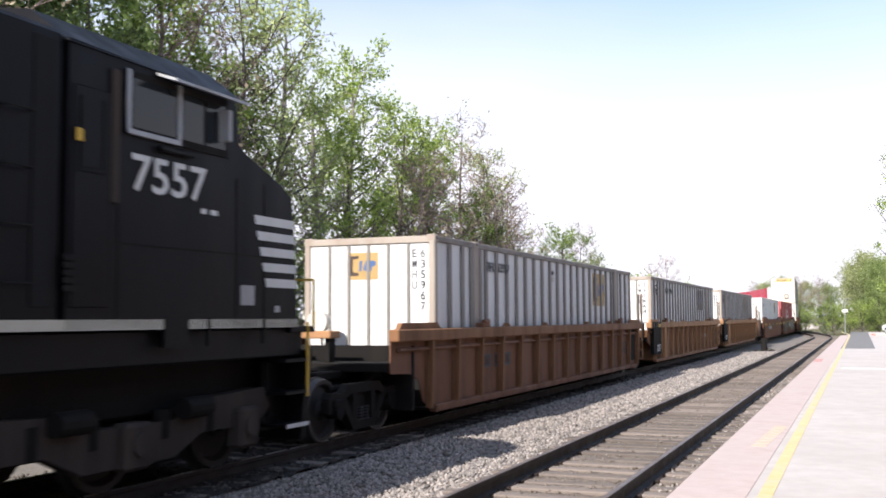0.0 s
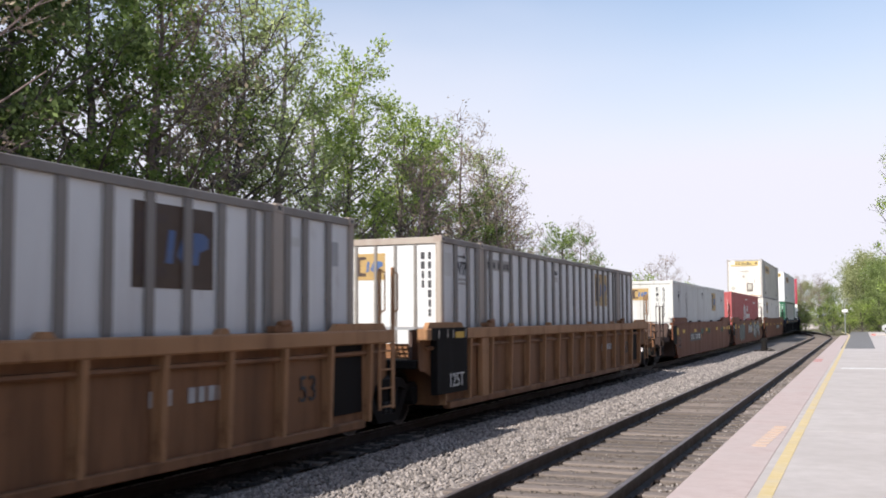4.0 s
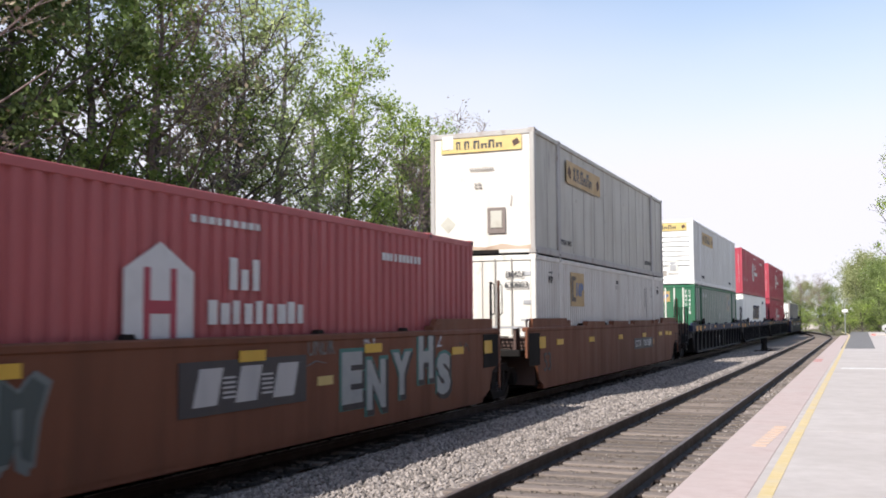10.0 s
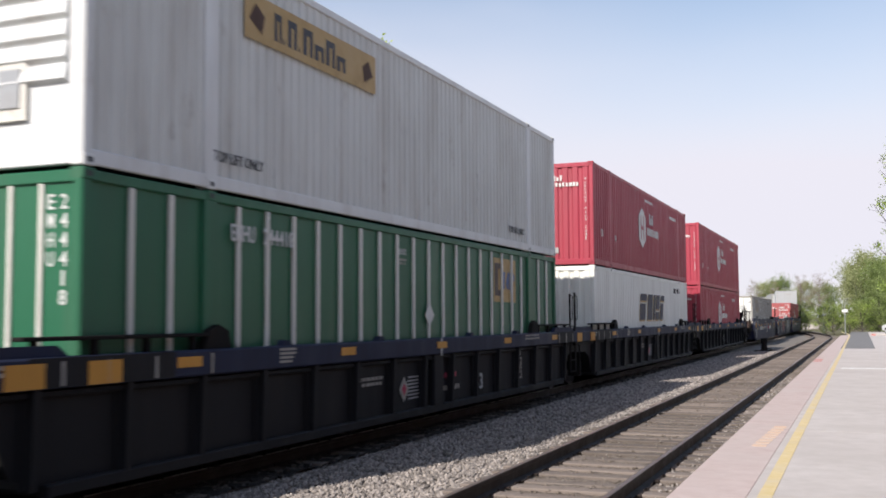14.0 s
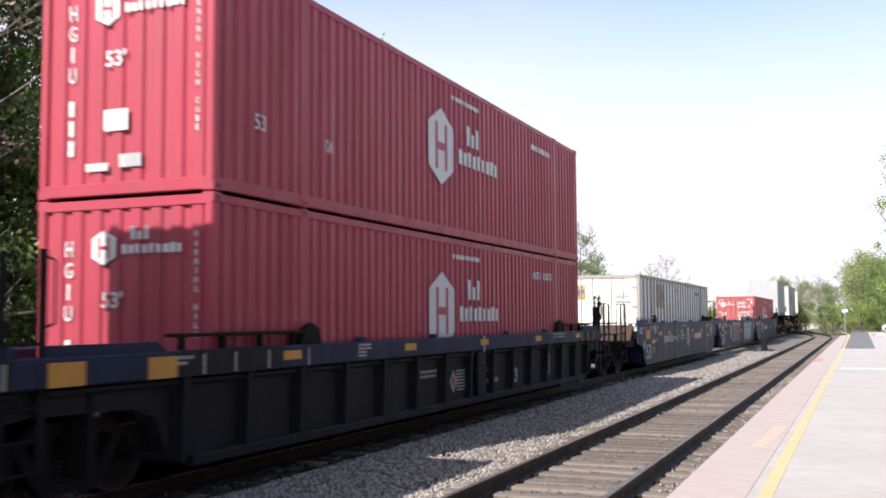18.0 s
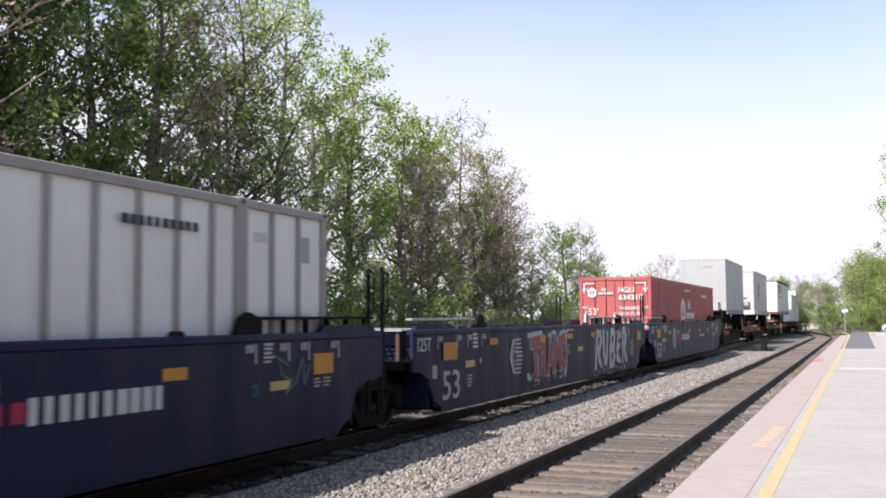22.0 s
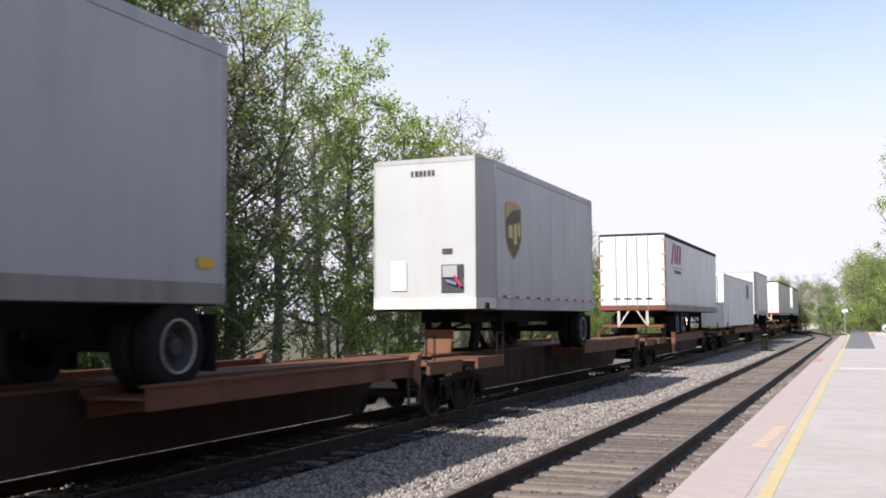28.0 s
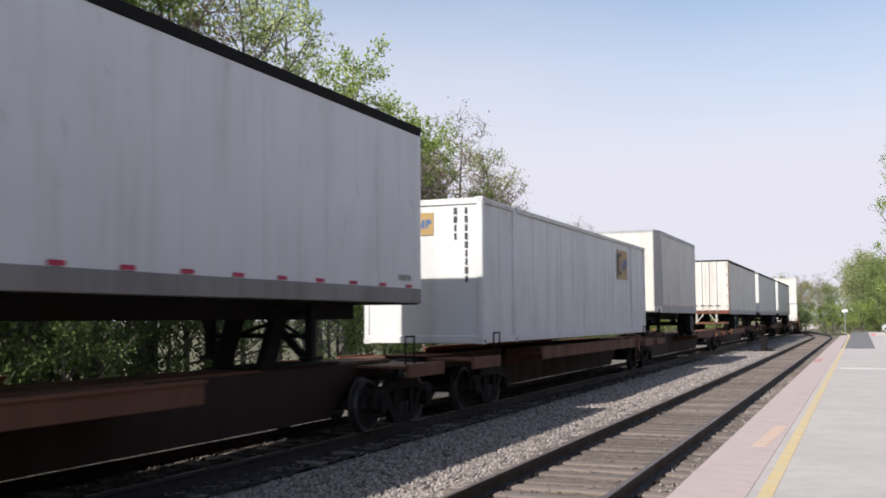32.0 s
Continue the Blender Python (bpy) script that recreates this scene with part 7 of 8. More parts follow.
        bars(w, on_right(1.478, 6.35, 1.38), 5, 0.26, 0.3, MARKGREY, words=1, seed=9)
        reflector(w, 7.65, 1.2, 0.52, 0.27, 1.475, ORANGE)
        part("data_panel", Form().box(1.475, 1.479, 6.35, 6.8, 0.92, 1.03), PANELYEL, w)
        bars(w, on_right(1.478, 7.65, 0.96), 3, 0.14, 0.5, RIBGREY, words=2, seed=14)
        part("stamp_ring", Form().tube((1.474, 6.0, 0.95), (1.4785, 6.0, 0.95), 0.07, 16), GRAFFITI[6], w)
        part("stamp_field", Form().tube((1.4785, 6.0, 0.95), (1.481, 6.0, 0.95), 0.05, 16), NAVY, w)
        f = Form().box(1.26, 1.42, 6.1, 9.3, 1.78, 1.82, 0.008)
        for y in np.linspace(6.3, 9.1, 6):
            f.box(1.31, 1.37, y - 0.025, y + 0.025, 1.58, 1.79)
        part("running_board", f, DARK, w, "black running board on short posts")
        if i == 0:
            part("graffiti_scribble", Form().path([(1.477, 6.75, 1.2), (1.477, 6.5, 1.32), (1.477, 6.6, 1.1), (1.477, 6.85, 1.02), (1.477, 6.7, 0.86), (1.477, 6.95, 1.0), (1.477, 7.1, 1.3), (1.477, 7.15, 0.95), (1.477, 7.3, 1.2)], 0.012), GRAFFITI[4], w)
    else:
        # red letters with white edges and a black drop
        for n, (ch, lift, ww, hh) in enumerate((("T", -0.02, 0.72, 0.95), ("R", -0.05, 0.52, 0.74), ("A", 0.0, 0.56, 0.86), ("M", 0.04, 0.66, 0.84), ("O", 0.06, 0.5, 0.9))):
            y, z = (-2.72, -2.12, -1.58, -0.98, -0.48)[n], 0.93 + lift
            turn = Matrix.Rotation(radians((3, -4, 5, -3, 4)[n]), 4, "Z")
            lettering(ch, hh * 1.24, GRAFFITI[2], w, on_right(1.4725 + 0.0003 * n, y, z - 0.01) @ turn, ww * 1.42, "graffiti_halo", 0.13)
            lettering(ch, hh * 1.12, GRAFFITI[5], w, on_right(1.4755 + 0.0003 * n, y - 0.04, z - 0.06) @ turn, ww * 1.28, "graffiti_outline", 0.13, "black spray-painted letter outline")
            lettering(ch, hh * 1.05, GRAFFITI[2], w, on_right(1.4790 + 0.0004 * n, y, z) @ turn, ww * 1.14, "graffiti_edge", 0.08)
            lettering(ch, hh, GRAFFITI[1], w, on_right(1.4820 + 0.0004 * n, y, z) @ turn, ww * 1.05, "graffiti_fill", 0.06, "dull red spray-painted letter")
        rb = random.Random(15)
        for k in range(22):
            cy, cz, q = rb.choice((rb.uniform(-3.4, -2.9), rb.uniform(-0.4, -0.1), rb.uniform(-2.4, -0.3))), rb.choice((rb.uniform(0.42, 0.55), rb.uniform(1.34, 1.5))), rb.uniform(0.04, 0.085)
            part("graffiti_bubble", Form().prism([(cy + q * math.cos(t), cz + q * 0.9 * math.sin(t)) for t in np.linspace(0, 2 * math.pi, 7)[:-1]], "x", 1.474, 1.477 + 0.0003 * k), GRAFFITI[2], w)
        lettering("C", 0.24, MARKGREY, w, on_right(1.478, 0.04, 1.02), 0.16, "code_letter", 0.006)
        lettering("BRAN 6251 C", 0.08, PAINTWHITE, w, on_right(1.478, 0.2, 1.5), 0.7, "code_letter")
        part("data_panel", Form().box(1.475, 1.479, 0.87, 1.35, 0.95, 1.06), PANELYEL, w)
        bars(w, on_right(1.478, 7.4, 0.86), 7, 0.5, 0.5, RIBGREY, words=2, seed=12)
        bars(w, on_right(1.478, 6.95, 1.36), 4, 0.24, 0.28, MARKGREY, words=1, seed=13)
        f = Form().box(1.24, 1.40, 2.8, 8.9, 1.77, 1.81, 0.008)
        for y in np.linspace(3.1, 8.6, 9):
            f.box(1.30, 1.36, y - 0.025, y + 0.025, 1.58, 1.78)
        part("running_board", f, DULLGREY, w, "pale steel running board on short posts")
        stem, bowl, leg = ((0.02, 0.0), (0.0, 0.5), (0.06, 1.0)), ((0.06, 1.0), (0.55, 1.0), (0.76, 0.82), (0.62, 0.56), (0.16, 0.48)), ((0.34, 0.48), (0.6, 0.2), (0.92, 0.04))
        round_r, round_u = (stem, bowl, leg), (((0.0, 1.0), (0.06, 0.34), (0.3, 0.06), (0.58, 0.12), (0.76, 0.4), (0.8, 1.0)),)
        round_b = (stem, bowl, ((0.16, 0.5), (0.66, 0.48), (0.84, 0.24), (0.6, 0.02), (0.02, 0.0)))
        round_e = (((0.86, 0.96), (0.2, 0.88), (0.06, 0.52), (0.12, 0.12), (0.84, 0.02)), ((0.1, 0.5), (0.62, 0.58)))
        for n, (ways, y, z, wide, tall, lean) in enumerate(((round_r, 2.66, 0.47, 0.62, 0.90, 0.22), (round_u, 3.54, 0.50, 0.56, 0.86, 0.05), (round_b, 4.32, 0.45, 0.58, 0.94, 0.16), (round_e, 5.13, 0.52, 0.52, 0.80, 0.12), (round_r, 5.88, 0.52, 0.56, 0.88, 0.06))):
            fat_letter(w, ways, y, z, wide, tall, lean, n)
        for y in (2.6, 6.08):
            part("lock_plate", Form().prism([(y - 0.2, 1.6), (y + 0.2, 1.6), (y + 0.17, 1.84), (y + 0.02, 1.96), (y - 0.14, 1.86)], "x", 1.24, 1.29), DULLGREY, w, "pale steel lock plate standing on the chord")
        for y, m in ((3.45, DARK), (4.0, DARK), (4.75, DULLGREY)):
            part("guide_block", Form().box(1.2, 1.34, y - 0.14, y + 0.14, 1.58, 1.78, 0.02), m, w)
    if i == 0:
        outer_end(w, -1, 9.25, 11.5, DARK, wheel=True), coupler(w, -10.85, -1)
    if i == 2:
        outer_end(w, 1, 9.4, 11.15, DARK), coupler(w, 10.5, 1)
    send(w, u)
c = ribbed_white(D[0], "white ribbed container with double doors and a gold logo", material=CHALK, door=True, front_gold=False, logo_y=-4.25)
gold_square(c, on_front(-0.88, LF + 0.02, 2.3), 0.62, 0.5)
bars(c, on_right(W2 + 0.003, 4.5, 2.46), 1, 0.17, 1.3, PAINTBLACK, words=10, seed=6)
c = red_box(D[2], LOW, "red container with double doors and white writing", RED_OLD, door=True)
lettering("HGIU", 0.2, PAINTWHITE, c, on_front(0.42, LF - 0.035, 2.42), 0.56, "code_letter", 0.02), lettering("634318", 0.2, PAINTWHITE, c, on_front(0.57, LF - 0.035, 2.16), 0.86, "code_letter", 0.02)
lettering("WARNING", 0.13, PAINTWHITE, c, on_front(0.55, LF - 0.035, 1.77), 0.78, "warning_mark", 0.01)
lettering("HIGH CUBE", 0.13, PAINTWHITE, c, on_front(0.55, LF - 0.035, 1.58), 0.84, "warning_mark", 0.01)
lettering("53'", 0.26, PAINTWHITE, c, on_front(-0.78, LF - 0.035, 1.66), 0.36, "size_mark", 0.012)
hexagon_mark(c, on_front(-0.82, LF - 0.033, 2.33), 0.38, 0.32, 0.26, 0.55)
for s in (-1, 1):
    part("corner_mark", Form().box(-0.02, 0.02, -0.2, 0.16, 0, 0.005).box(*sorted((-s * 0.02, -s * 0.36)), 0.12, 0.16, 0, 0.005), PAINTWHITE, c, "white corner bracket", on_front(s * 1.1, LF - 0.035, 2.52))
for z in (0.75, 1.45, 2.0):
    part("door_rib", Form().box(-1.12, 1.12, LF + 0.018, LF + 0.03, z - 0.03, z + 0.03, 0.004), RED_OLD, c)

# spine cars
SPINES = "spine cars of the train"
SL = "rusty red-brown spine car carrying a road trailer"
s1 = spine(SL, 9.25, (-8.6,), SPINES, hitch=-5.2, plat=(0.1, 6.75))
coupler(s1, -9.2, -1)
send(s1, 273.44)
send(spine(SL, 9.25, (-8.7,), SPINES, hitch=-5.9, plat=(-1.0, 5.7), shield=True), 291.93)
s3 = spine(SL, 9.25, (-8.87, 8.0), SPINES, hitch=5.2, plat=(-5.9, 1.9), horn=-1)
coupler(s3, 9.0, 1)
send(s3, 310.36)
s4 = spine("dark spine car carrying a white container", 9.2, (-6.9,), SPINES, plat=(-4.5, 6.0))
coupler(s4, -9.0, -1)
send(s4, 329.45)
send(spine(SL, 9.25, (-9.2,), SPINES, hitch=-5.5, plat=(0.5, 6.0)), 347.75)
send(spine(SL, 10.2, (-9.6,), SPINES, hitch=6.0, plat=(-6.5, 0.0)), 367.56)
send(spine(SL, 9.3, (-9.3,), SPINES, hitch=-6.0, plat=(0.5, 6.0)), 387.16)
send(spine(SL, 9.3, (-9.3, 8.5), SPINES, hitch=-6.0, plat=(0.5, 6.0)), 405.86)

t = trailer("short plain white road trailer riding on a spine car", 8.5, (3.45,), True, 0.12, VANGREY, DULLGREY, panels=2, tape="none", foot=GRIMEFOOT)
bars(t, on_front(0.3, -4.26, 3.6), 1, 0.14, 0.6, RIBGREY, words=6)
part("placard", Form().box(1.299, 1.304, 3.72, 4.02, 1.36, 1.48), YELLOW, t, "small yellow placard")
send(t, 270.86, 1.0)
t = trailer("short white parcel trailer with a brown and gold shield", 8.7, (3.35,), True, 0.72, LIGHTGREY, DULLGREY, panels=2)
sh = part("shield_emblem", Form().prism([(-0.62, 0.8), (-0.3, 0.92), (0.3, 0.92), (0.62, 0.8), (0.62, -0.25), (0.4, -0.68), (0.0, -0.98), (-0.4, -0.68), (-0.62, -0.25)], "z", 0, 0.006), GOLD, t, "brown and gold shield emblem")
sh.matrix_basis = on_right(1.286, -2.5, 2.66) @ Matrix.Diagonal((0.87, 0.66, 1, 1))
part("shield_field", Form().prism([(-0.56, 0.30), (-0.1, 0.62), (0.56, 0.76), (0.56, -0.22), (0.36, -0.6), (0.0, -0.9), (-0.36, -0.6), (-0.56, -0.22)], "z", 0.006, 0.010), SHIELD, sh)
f = Form()
for a, b, lo, hi in ((-0.42, -0.1, -0.28, 0.16), (-0.02, 0.24, -0.46, 0.24), (0.31, 0.5, -0.2, 0.32)):
    f.prism([(a + 0.05, lo), (b - 0.05, lo), (b, lo + 0.08), (b, hi - 0.06), (b - 0.06, hi), (a + 0.04, hi - 0.03), (a, hi - 0.1), (a, lo + 0.08)], "z", 0.010, 0.014)
part("shield_stroke", f, PANELYEL, sh)
o = part("nose_hatch", Form().box(-0.17, 0.17, -0.3, 0.3, 0, 0.02, 0.006), WHITE, t)
o.matrix_basis = on_front(-0.55, -4.35, 1.65)
o = part("connector_box", Form().box(-0.24, 0.24, -0.28, 0.28, 0, 0.012, 0.005), PAINTBLACK, t, "dark recess with air and power connectors")
o.matrix_basis = on_front(0.62, -4.35, 1.58)
part("glad_hand", Form().tube((-0.12, -0.05, 0.03), (0.1, -0.12, 0.05), 0.035, 8), BLUEPAINT, o)
part("glad_hand", Form().tube((0.05, 0.06, 0.03), (0.2, -0.16, 0.05), 0.03, 8), PAINTRED, o)
part("connector_plate", Form().box(-0.2, 0.12, 0.02, 0.26, 0.012, 0.05, 0.008), DULLGREY, o)
bars(t, on_front(0.0, -4.35, 3.72), 1, 0.2, 0.55, PAINTBLACK, words=6)
part("marker_plate", Form().box(0.4, 0.62, -4.365, -4.345, 2.08, 2.18), PAINTBLACK, t)
send(t, 288.23, 1.0)
t = trailer("long white road trailer with rear doors and red markings", 14.6, (-4.75, -3.5), False, 0.08, WHITE, DARK, panels=9, leg_at=3.0, tape="red", foot=GRIMEFOOT, z0=1.08)
o = part("name_base", Form().box(-0.9, 1.2, -0.44, -0.435, 0, 0.004), PAINTRED, t)
o.matrix_basis = on_right(1.287, -4.75, 3.27) @ Matrix.Diagonal((1.03, 1.15, 1, 1))
for a, b, lo, hi, lean in ((-1.12, -0.72, -0.36, 0.42, 0.62), (-0.56, -0.2, -0.3, 0.38, 0.3), (-0.08, 0.4, -0.3, 0.38, 0.3), (0.54, 1.04, -0.3, 0.38, 0.3)):
    part("name_shape", Form().prism([(a + lean * lo, lo), (b + lean * lo - 0.1, lo), (b + lean * hi, hi), (a + lean * hi + 0.06, hi)], "z", 0, 0.006), CRIMSON, o, "crimson slanted name shape")
part("name_rule", Form().box(-0.9, 1.2, -0.02, 0.0, 0, 0.005), PAINTRED, o, at=(0, -0.42, 0))
bars(o, Matrix.Translation((0.25, -0.58, 0)), 1, 0.2, 1.7, PAINTBLACK, words=10)
bars(t, on_right(1.287, 6.6, 1.45), 1, 0.15, 0.5, RIBGREY, words=6)
send(t, 311.32, 1.0)
c = container("long white container with a gold logo on a spine car", "smooth", WHITE, OFFWHITE)
gold_square(c, on_right(W2 - 0.017, 4.6, 2.14), 1.35, 0.9), gold_square(c, on_front(-0.05, LF + 0.02, 2.4), 0.6, 0.45)
code_column(c, 0.72, LF + 0.024, 2.7, 4, 0.13, PAINTBLACK, 2), code_column(c, 0.95, LF + 0.024, 2.7, 9, 0.13, PAINTBLACK, 3)
send(c, 329.61, 1.28)
send(trailer("short white parcel trailer with rounded front corners", 8.9, (3.4,), True, 0.7, CREAM, DULLGREY, panels=8), 344.7, 1.0)
send(trailer("long white road trailer with rear doors", 15.5, (-5.0, -3.7), False, 0.08, CREAM, DARK, panels=12, leg_at=3.0), 369.61, 1.0)
send(trailer("white road trailer with its nose forward", 15.5, (4.6, 5.9), True, 0.1, OFFWHITE, DARK, panels=12), 387.75, 1.0)
send(trailer("grey-white road trailer on a spine car", 15.0, (4.6, 5.9), True, 0.1, OFFWHITE, DARK, panels=12), 406.16, 1.0)
w = well("red-brown flush-sided well car with stacked containers", "plate", BROWN, BROWN, 9.3, 9.3, (-9.75, 9.75), YARD)
send(w, 432.56)
c = container("cream container in the last well", "smooth", CREAM, CREAM)
send(c, 432.56, LOW)
c = container("cream container on top of another", "smooth", CREAM, CREAM)
send(c, 432.56, UP)
# ---- trees ----
BARK = painted("grey_bark", (0.105, 0.09, 0.078), (0.045, 0.038, 0.032), 0.5, 0.9, 12.0, bump=0.6, vary=0.3)
BIRCH = painted("pale_bark", (0.25, 0.225, 0.20), (0.10, 0.085, 0.07), 0.5, 0.9, 12.0, bump=0.4, vary=0.3)
TWIG = painted("reddish_twigs", (0.22, 0.165, 0.15), (0.10, 0.075, 0.065), 0.5, 0.9, 12.0, bump=0.4, vary=0.3)
LEAVES = [leafy("spring_green_leaves", (0.155, 0.245, 0.038), (0.51, 0.61, 0.165)),
          leafy("deep_green_leaves", (0.085, 0.145, 0.026), (0.33, 0.44, 0.11)),
          leafy("olive_young_leaves", (0.26, 0.34, 0.10), (0.66, 0.73, 0.33)),
          leafy("reddish_buds", (0.26, 0.20, 0.14), (0.48, 0.40, 0.28)),
          # far leaves paled in colour to stand for haze
          leafy("haze_pale_leaves", (0.25, 0.28, 0.11), (0.47, 0.50, 0.25)),
          leafy("far_green_leaves", (0.15, 0.215, 0.06), (0.36, 0.43, 0.16)),
          # darkened leaves for the left wood, its shade put into the colour
          leafy("shade_darkened_leaves", (0.065, 0.105, 0.027), (0.26, 0.345, 0.10))]


def tree_meshes(seed, height, spread, leaves, leaf, limbs=15, bare=0.12, low=0.18, trunk=0.17, tips=5, puff=1.0):
    """Trunk with limbs and twigs, and a crown of separate leaves in clumps round the twig ends."""
    rng = np.random.RandomState(seed)
    r = random.Random(seed)
    wood = Form()
    pts, p = [], Vector((0, 0, -0.3))
    n = 8
    for i in range(n + 1):
        pts.append(p.copy())
        p += Vector((r.uniform(-0.16, 0.16), r.uniform(-0.16, 0.16), (height + 0.3) * 0.97 / n))
    rad = lambda f: trunk * (1 - f) ** 0.8 + 0.012
    for i in range(n):
        wood.tube(pts[i], pts[i + 1], rad(i / n), 7, rad((i + 1) / n))
    ends = []
    for k in range(limbs):
        f = low + (0.97 - low) * (k + r.random() * 0.6) / limbs
        i = min(n - 1, int(f * n))
        a = pts[i].lerp(pts[i + 1], f * n - i)
        ang = k * 2.4 + r.uniform(-0.5, 0.5)
        reach = spread * (0.35 + 0.75 * math.sin(min(1, (1.06 - f) * 1.15) * math.pi / 2)) * r.uniform(0.6, 1.15)
        rise = r.uniform(0.35, 0.95) * reach + 0.3
        b = a + Vector((math.cos(ang) * reach, math.sin(ang) * reach, rise))
        m = a.lerp(b, 0.5) + Vector((r.uniform(-0.2, 0.2), r.uniform(-0.2, 0.2), -0.12 * reach))
        rr = rad(f) * 0.5
        wood.tube(a, m, rr, 5, rr * 0.65), wood.tube(m, b, rr * 0.65, 5, 0.01)
        for j in range(tips):
            q = r.uniform(0.3, 1.0)
            s = (a.lerp(m, q * 2) if q < 0.5 else m.lerp(b, q * 2 - 1))
            e = s + Vector((r.gauss(0, 1), r.gauss(0, 1), r.uniform(-0.1, 1.2))).normalized() * r.uniform(0.45, 1.0) * (0.3 + 0.24 * spread)
            wood.tube(s, e, 0.014, 3, 0.004)
            ends.append((s, e))
    crown = []
    per = max(4, leaves // max(1, len(ends)))
    for s, e in ends:
        if r.random() < bare:
            continue
        k = int(per * r.uniform(0.5, 1.6))
        t = rng.rand(k, 1) * 0.9 + 0.2
        c = np.array(s)[None] * (1 - t) + np.array(e)[None] * t
        loose = np.where(rng.rand(k, 1) < 0.12, 1.7, 1.0)
        crown.append(c + rng.randn(k, 3) * loose * (0.06 + 0.03 * spread) * puff)
    c = np.concatenate(crown)
    m = len(c)
    u = rng.randn(m, 3)
    u /= np.linalg.norm(u, axis=1, keepdims=True)
    w = np.cross(u, rng.randn(m, 3))
    w /= np.linalg.norm(w, axis=1, keepdims=True)
    s = leaf * (0.6 + 0.8 * rng.rand(m, 1))
    v = np.stack([c - u * s, c + w * s * 0.55, c + u * s, c - w * s * 0.55], 1).reshape(-1, 3)
    return wood.mesh("trunk"), v, np.arange(4 * m).reshape(m, 4)


WOODS = {}


def tree(kind, x, y, h, turn, label, group="", z=-0.6):
    """kind: key of the built shapes. The first of a shape is built, later ones share its meshes."""
    ref, trunk, crown = WOODS[kind]
    t = thing("tree" if kind[0] != "bush" else "bush", label, "tree" if kind[0] != "bush" else "bush", group)
    part("trunk", trunk, None, t)
    part("crown", crown, None, t)
    k = h / ref
    t.matrix_basis = pose(x, y, z, 0, 0, turn) @ Matrix.Diagonal((k, k, k, 1))
    return t


def shape(kind, seed, height, spread, leaves, leaf, bark, foliage, **more):
    wood, v, f = tree_meshes(seed, height, spread, leaves, leaf, **more)
    wood.materials.append(bark)
    WOODS[kind] = height, wood, quick_mesh("crown", v, f, foliage)


shape(("leafy", 0), 1, 12, 2.7, 12500, 0.068, BARK, LEAVES[0], limbs=30, tips=9, bare=0.3)
shape(("leafy", 1), 2, 12, 2.8, 17000, 0.068, BARK, LEAVES[1], limbs=28, tips=8, bare=0.2)
shape(("leafy", 2), 3, 11, 2.4, 10000, 0.066, BARK, LEAVES[0], limbs=28, tips=9, bare=0.3)
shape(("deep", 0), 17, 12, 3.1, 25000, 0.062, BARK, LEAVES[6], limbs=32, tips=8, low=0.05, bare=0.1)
shape(("airy", 0), 4, 13, 2.1, 7600, 0.066, BIRCH, LEAVES[2], limbs=30, tips=8, low=0.22, bare=0.2)
shape(("airy", 1), 5, 12, 2.1, 8000, 0.066, BIRCH, LEAVES[0], limbs=28, tips=8, low=0.22, bare=0.2)
shape(("bud", 0), 6, 11, 2.5, 5000, 0.05, TWIG, LEAVES[3], limbs=32, tips=13, bare=0.35, trunk=0.11, low=0.3)
shape(("bud", 1), 16, 11, 2.3, 6000, 0.058, BARK, LEAVES[2], limbs=30, tips=11, bare=0.35, trunk=0.11, low=0.26)
shape(("bare", 0), 7, 8, 2.2, 900, 0.06, TWIG, LEAVES[3], limbs=26, tips=13, bare=0.5, trunk=0.07)
shape(("round", 0), 13, 8, 2.8, 8200, 0.068, BARK, LEAVES[0], limbs=26, tips=9, low=0.08, bare=0.25)
shape(("round", 1), 14, 8, 2.7, 8200, 0.068, BARK, LEAVES[1], limbs=26, tips=9, low=0.06, bare=0.22)
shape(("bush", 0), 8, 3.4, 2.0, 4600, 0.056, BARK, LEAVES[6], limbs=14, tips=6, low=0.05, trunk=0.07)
shape(("bush", 1), 9, 3.0, 2.0, 3200, 0.06, BARK, LEAVES[0], limbs=14, tips=6, low=0.05, trunk=0.07)
shape(("bush", 2), 10, 3.2, 1.8, 1500, 0.05, BIRCH, LEAVES[2], limbs=16, tips=7, low=0.05, trunk=0.06, bare=0.3)
shape(("far", 0), 11, 11, 4.2, 15000, 0.115, BIRCH, LEAVES[4], limbs=26, tips=8, low=0.03, puff=2.6, bare=0.0)
shape(("far", 1), 12, 11, 4.0, 15000, 0.115, BARK, LEAVES[5], limbs=26, tips=8, low=0.03, puff=2.6, bare=0.0)

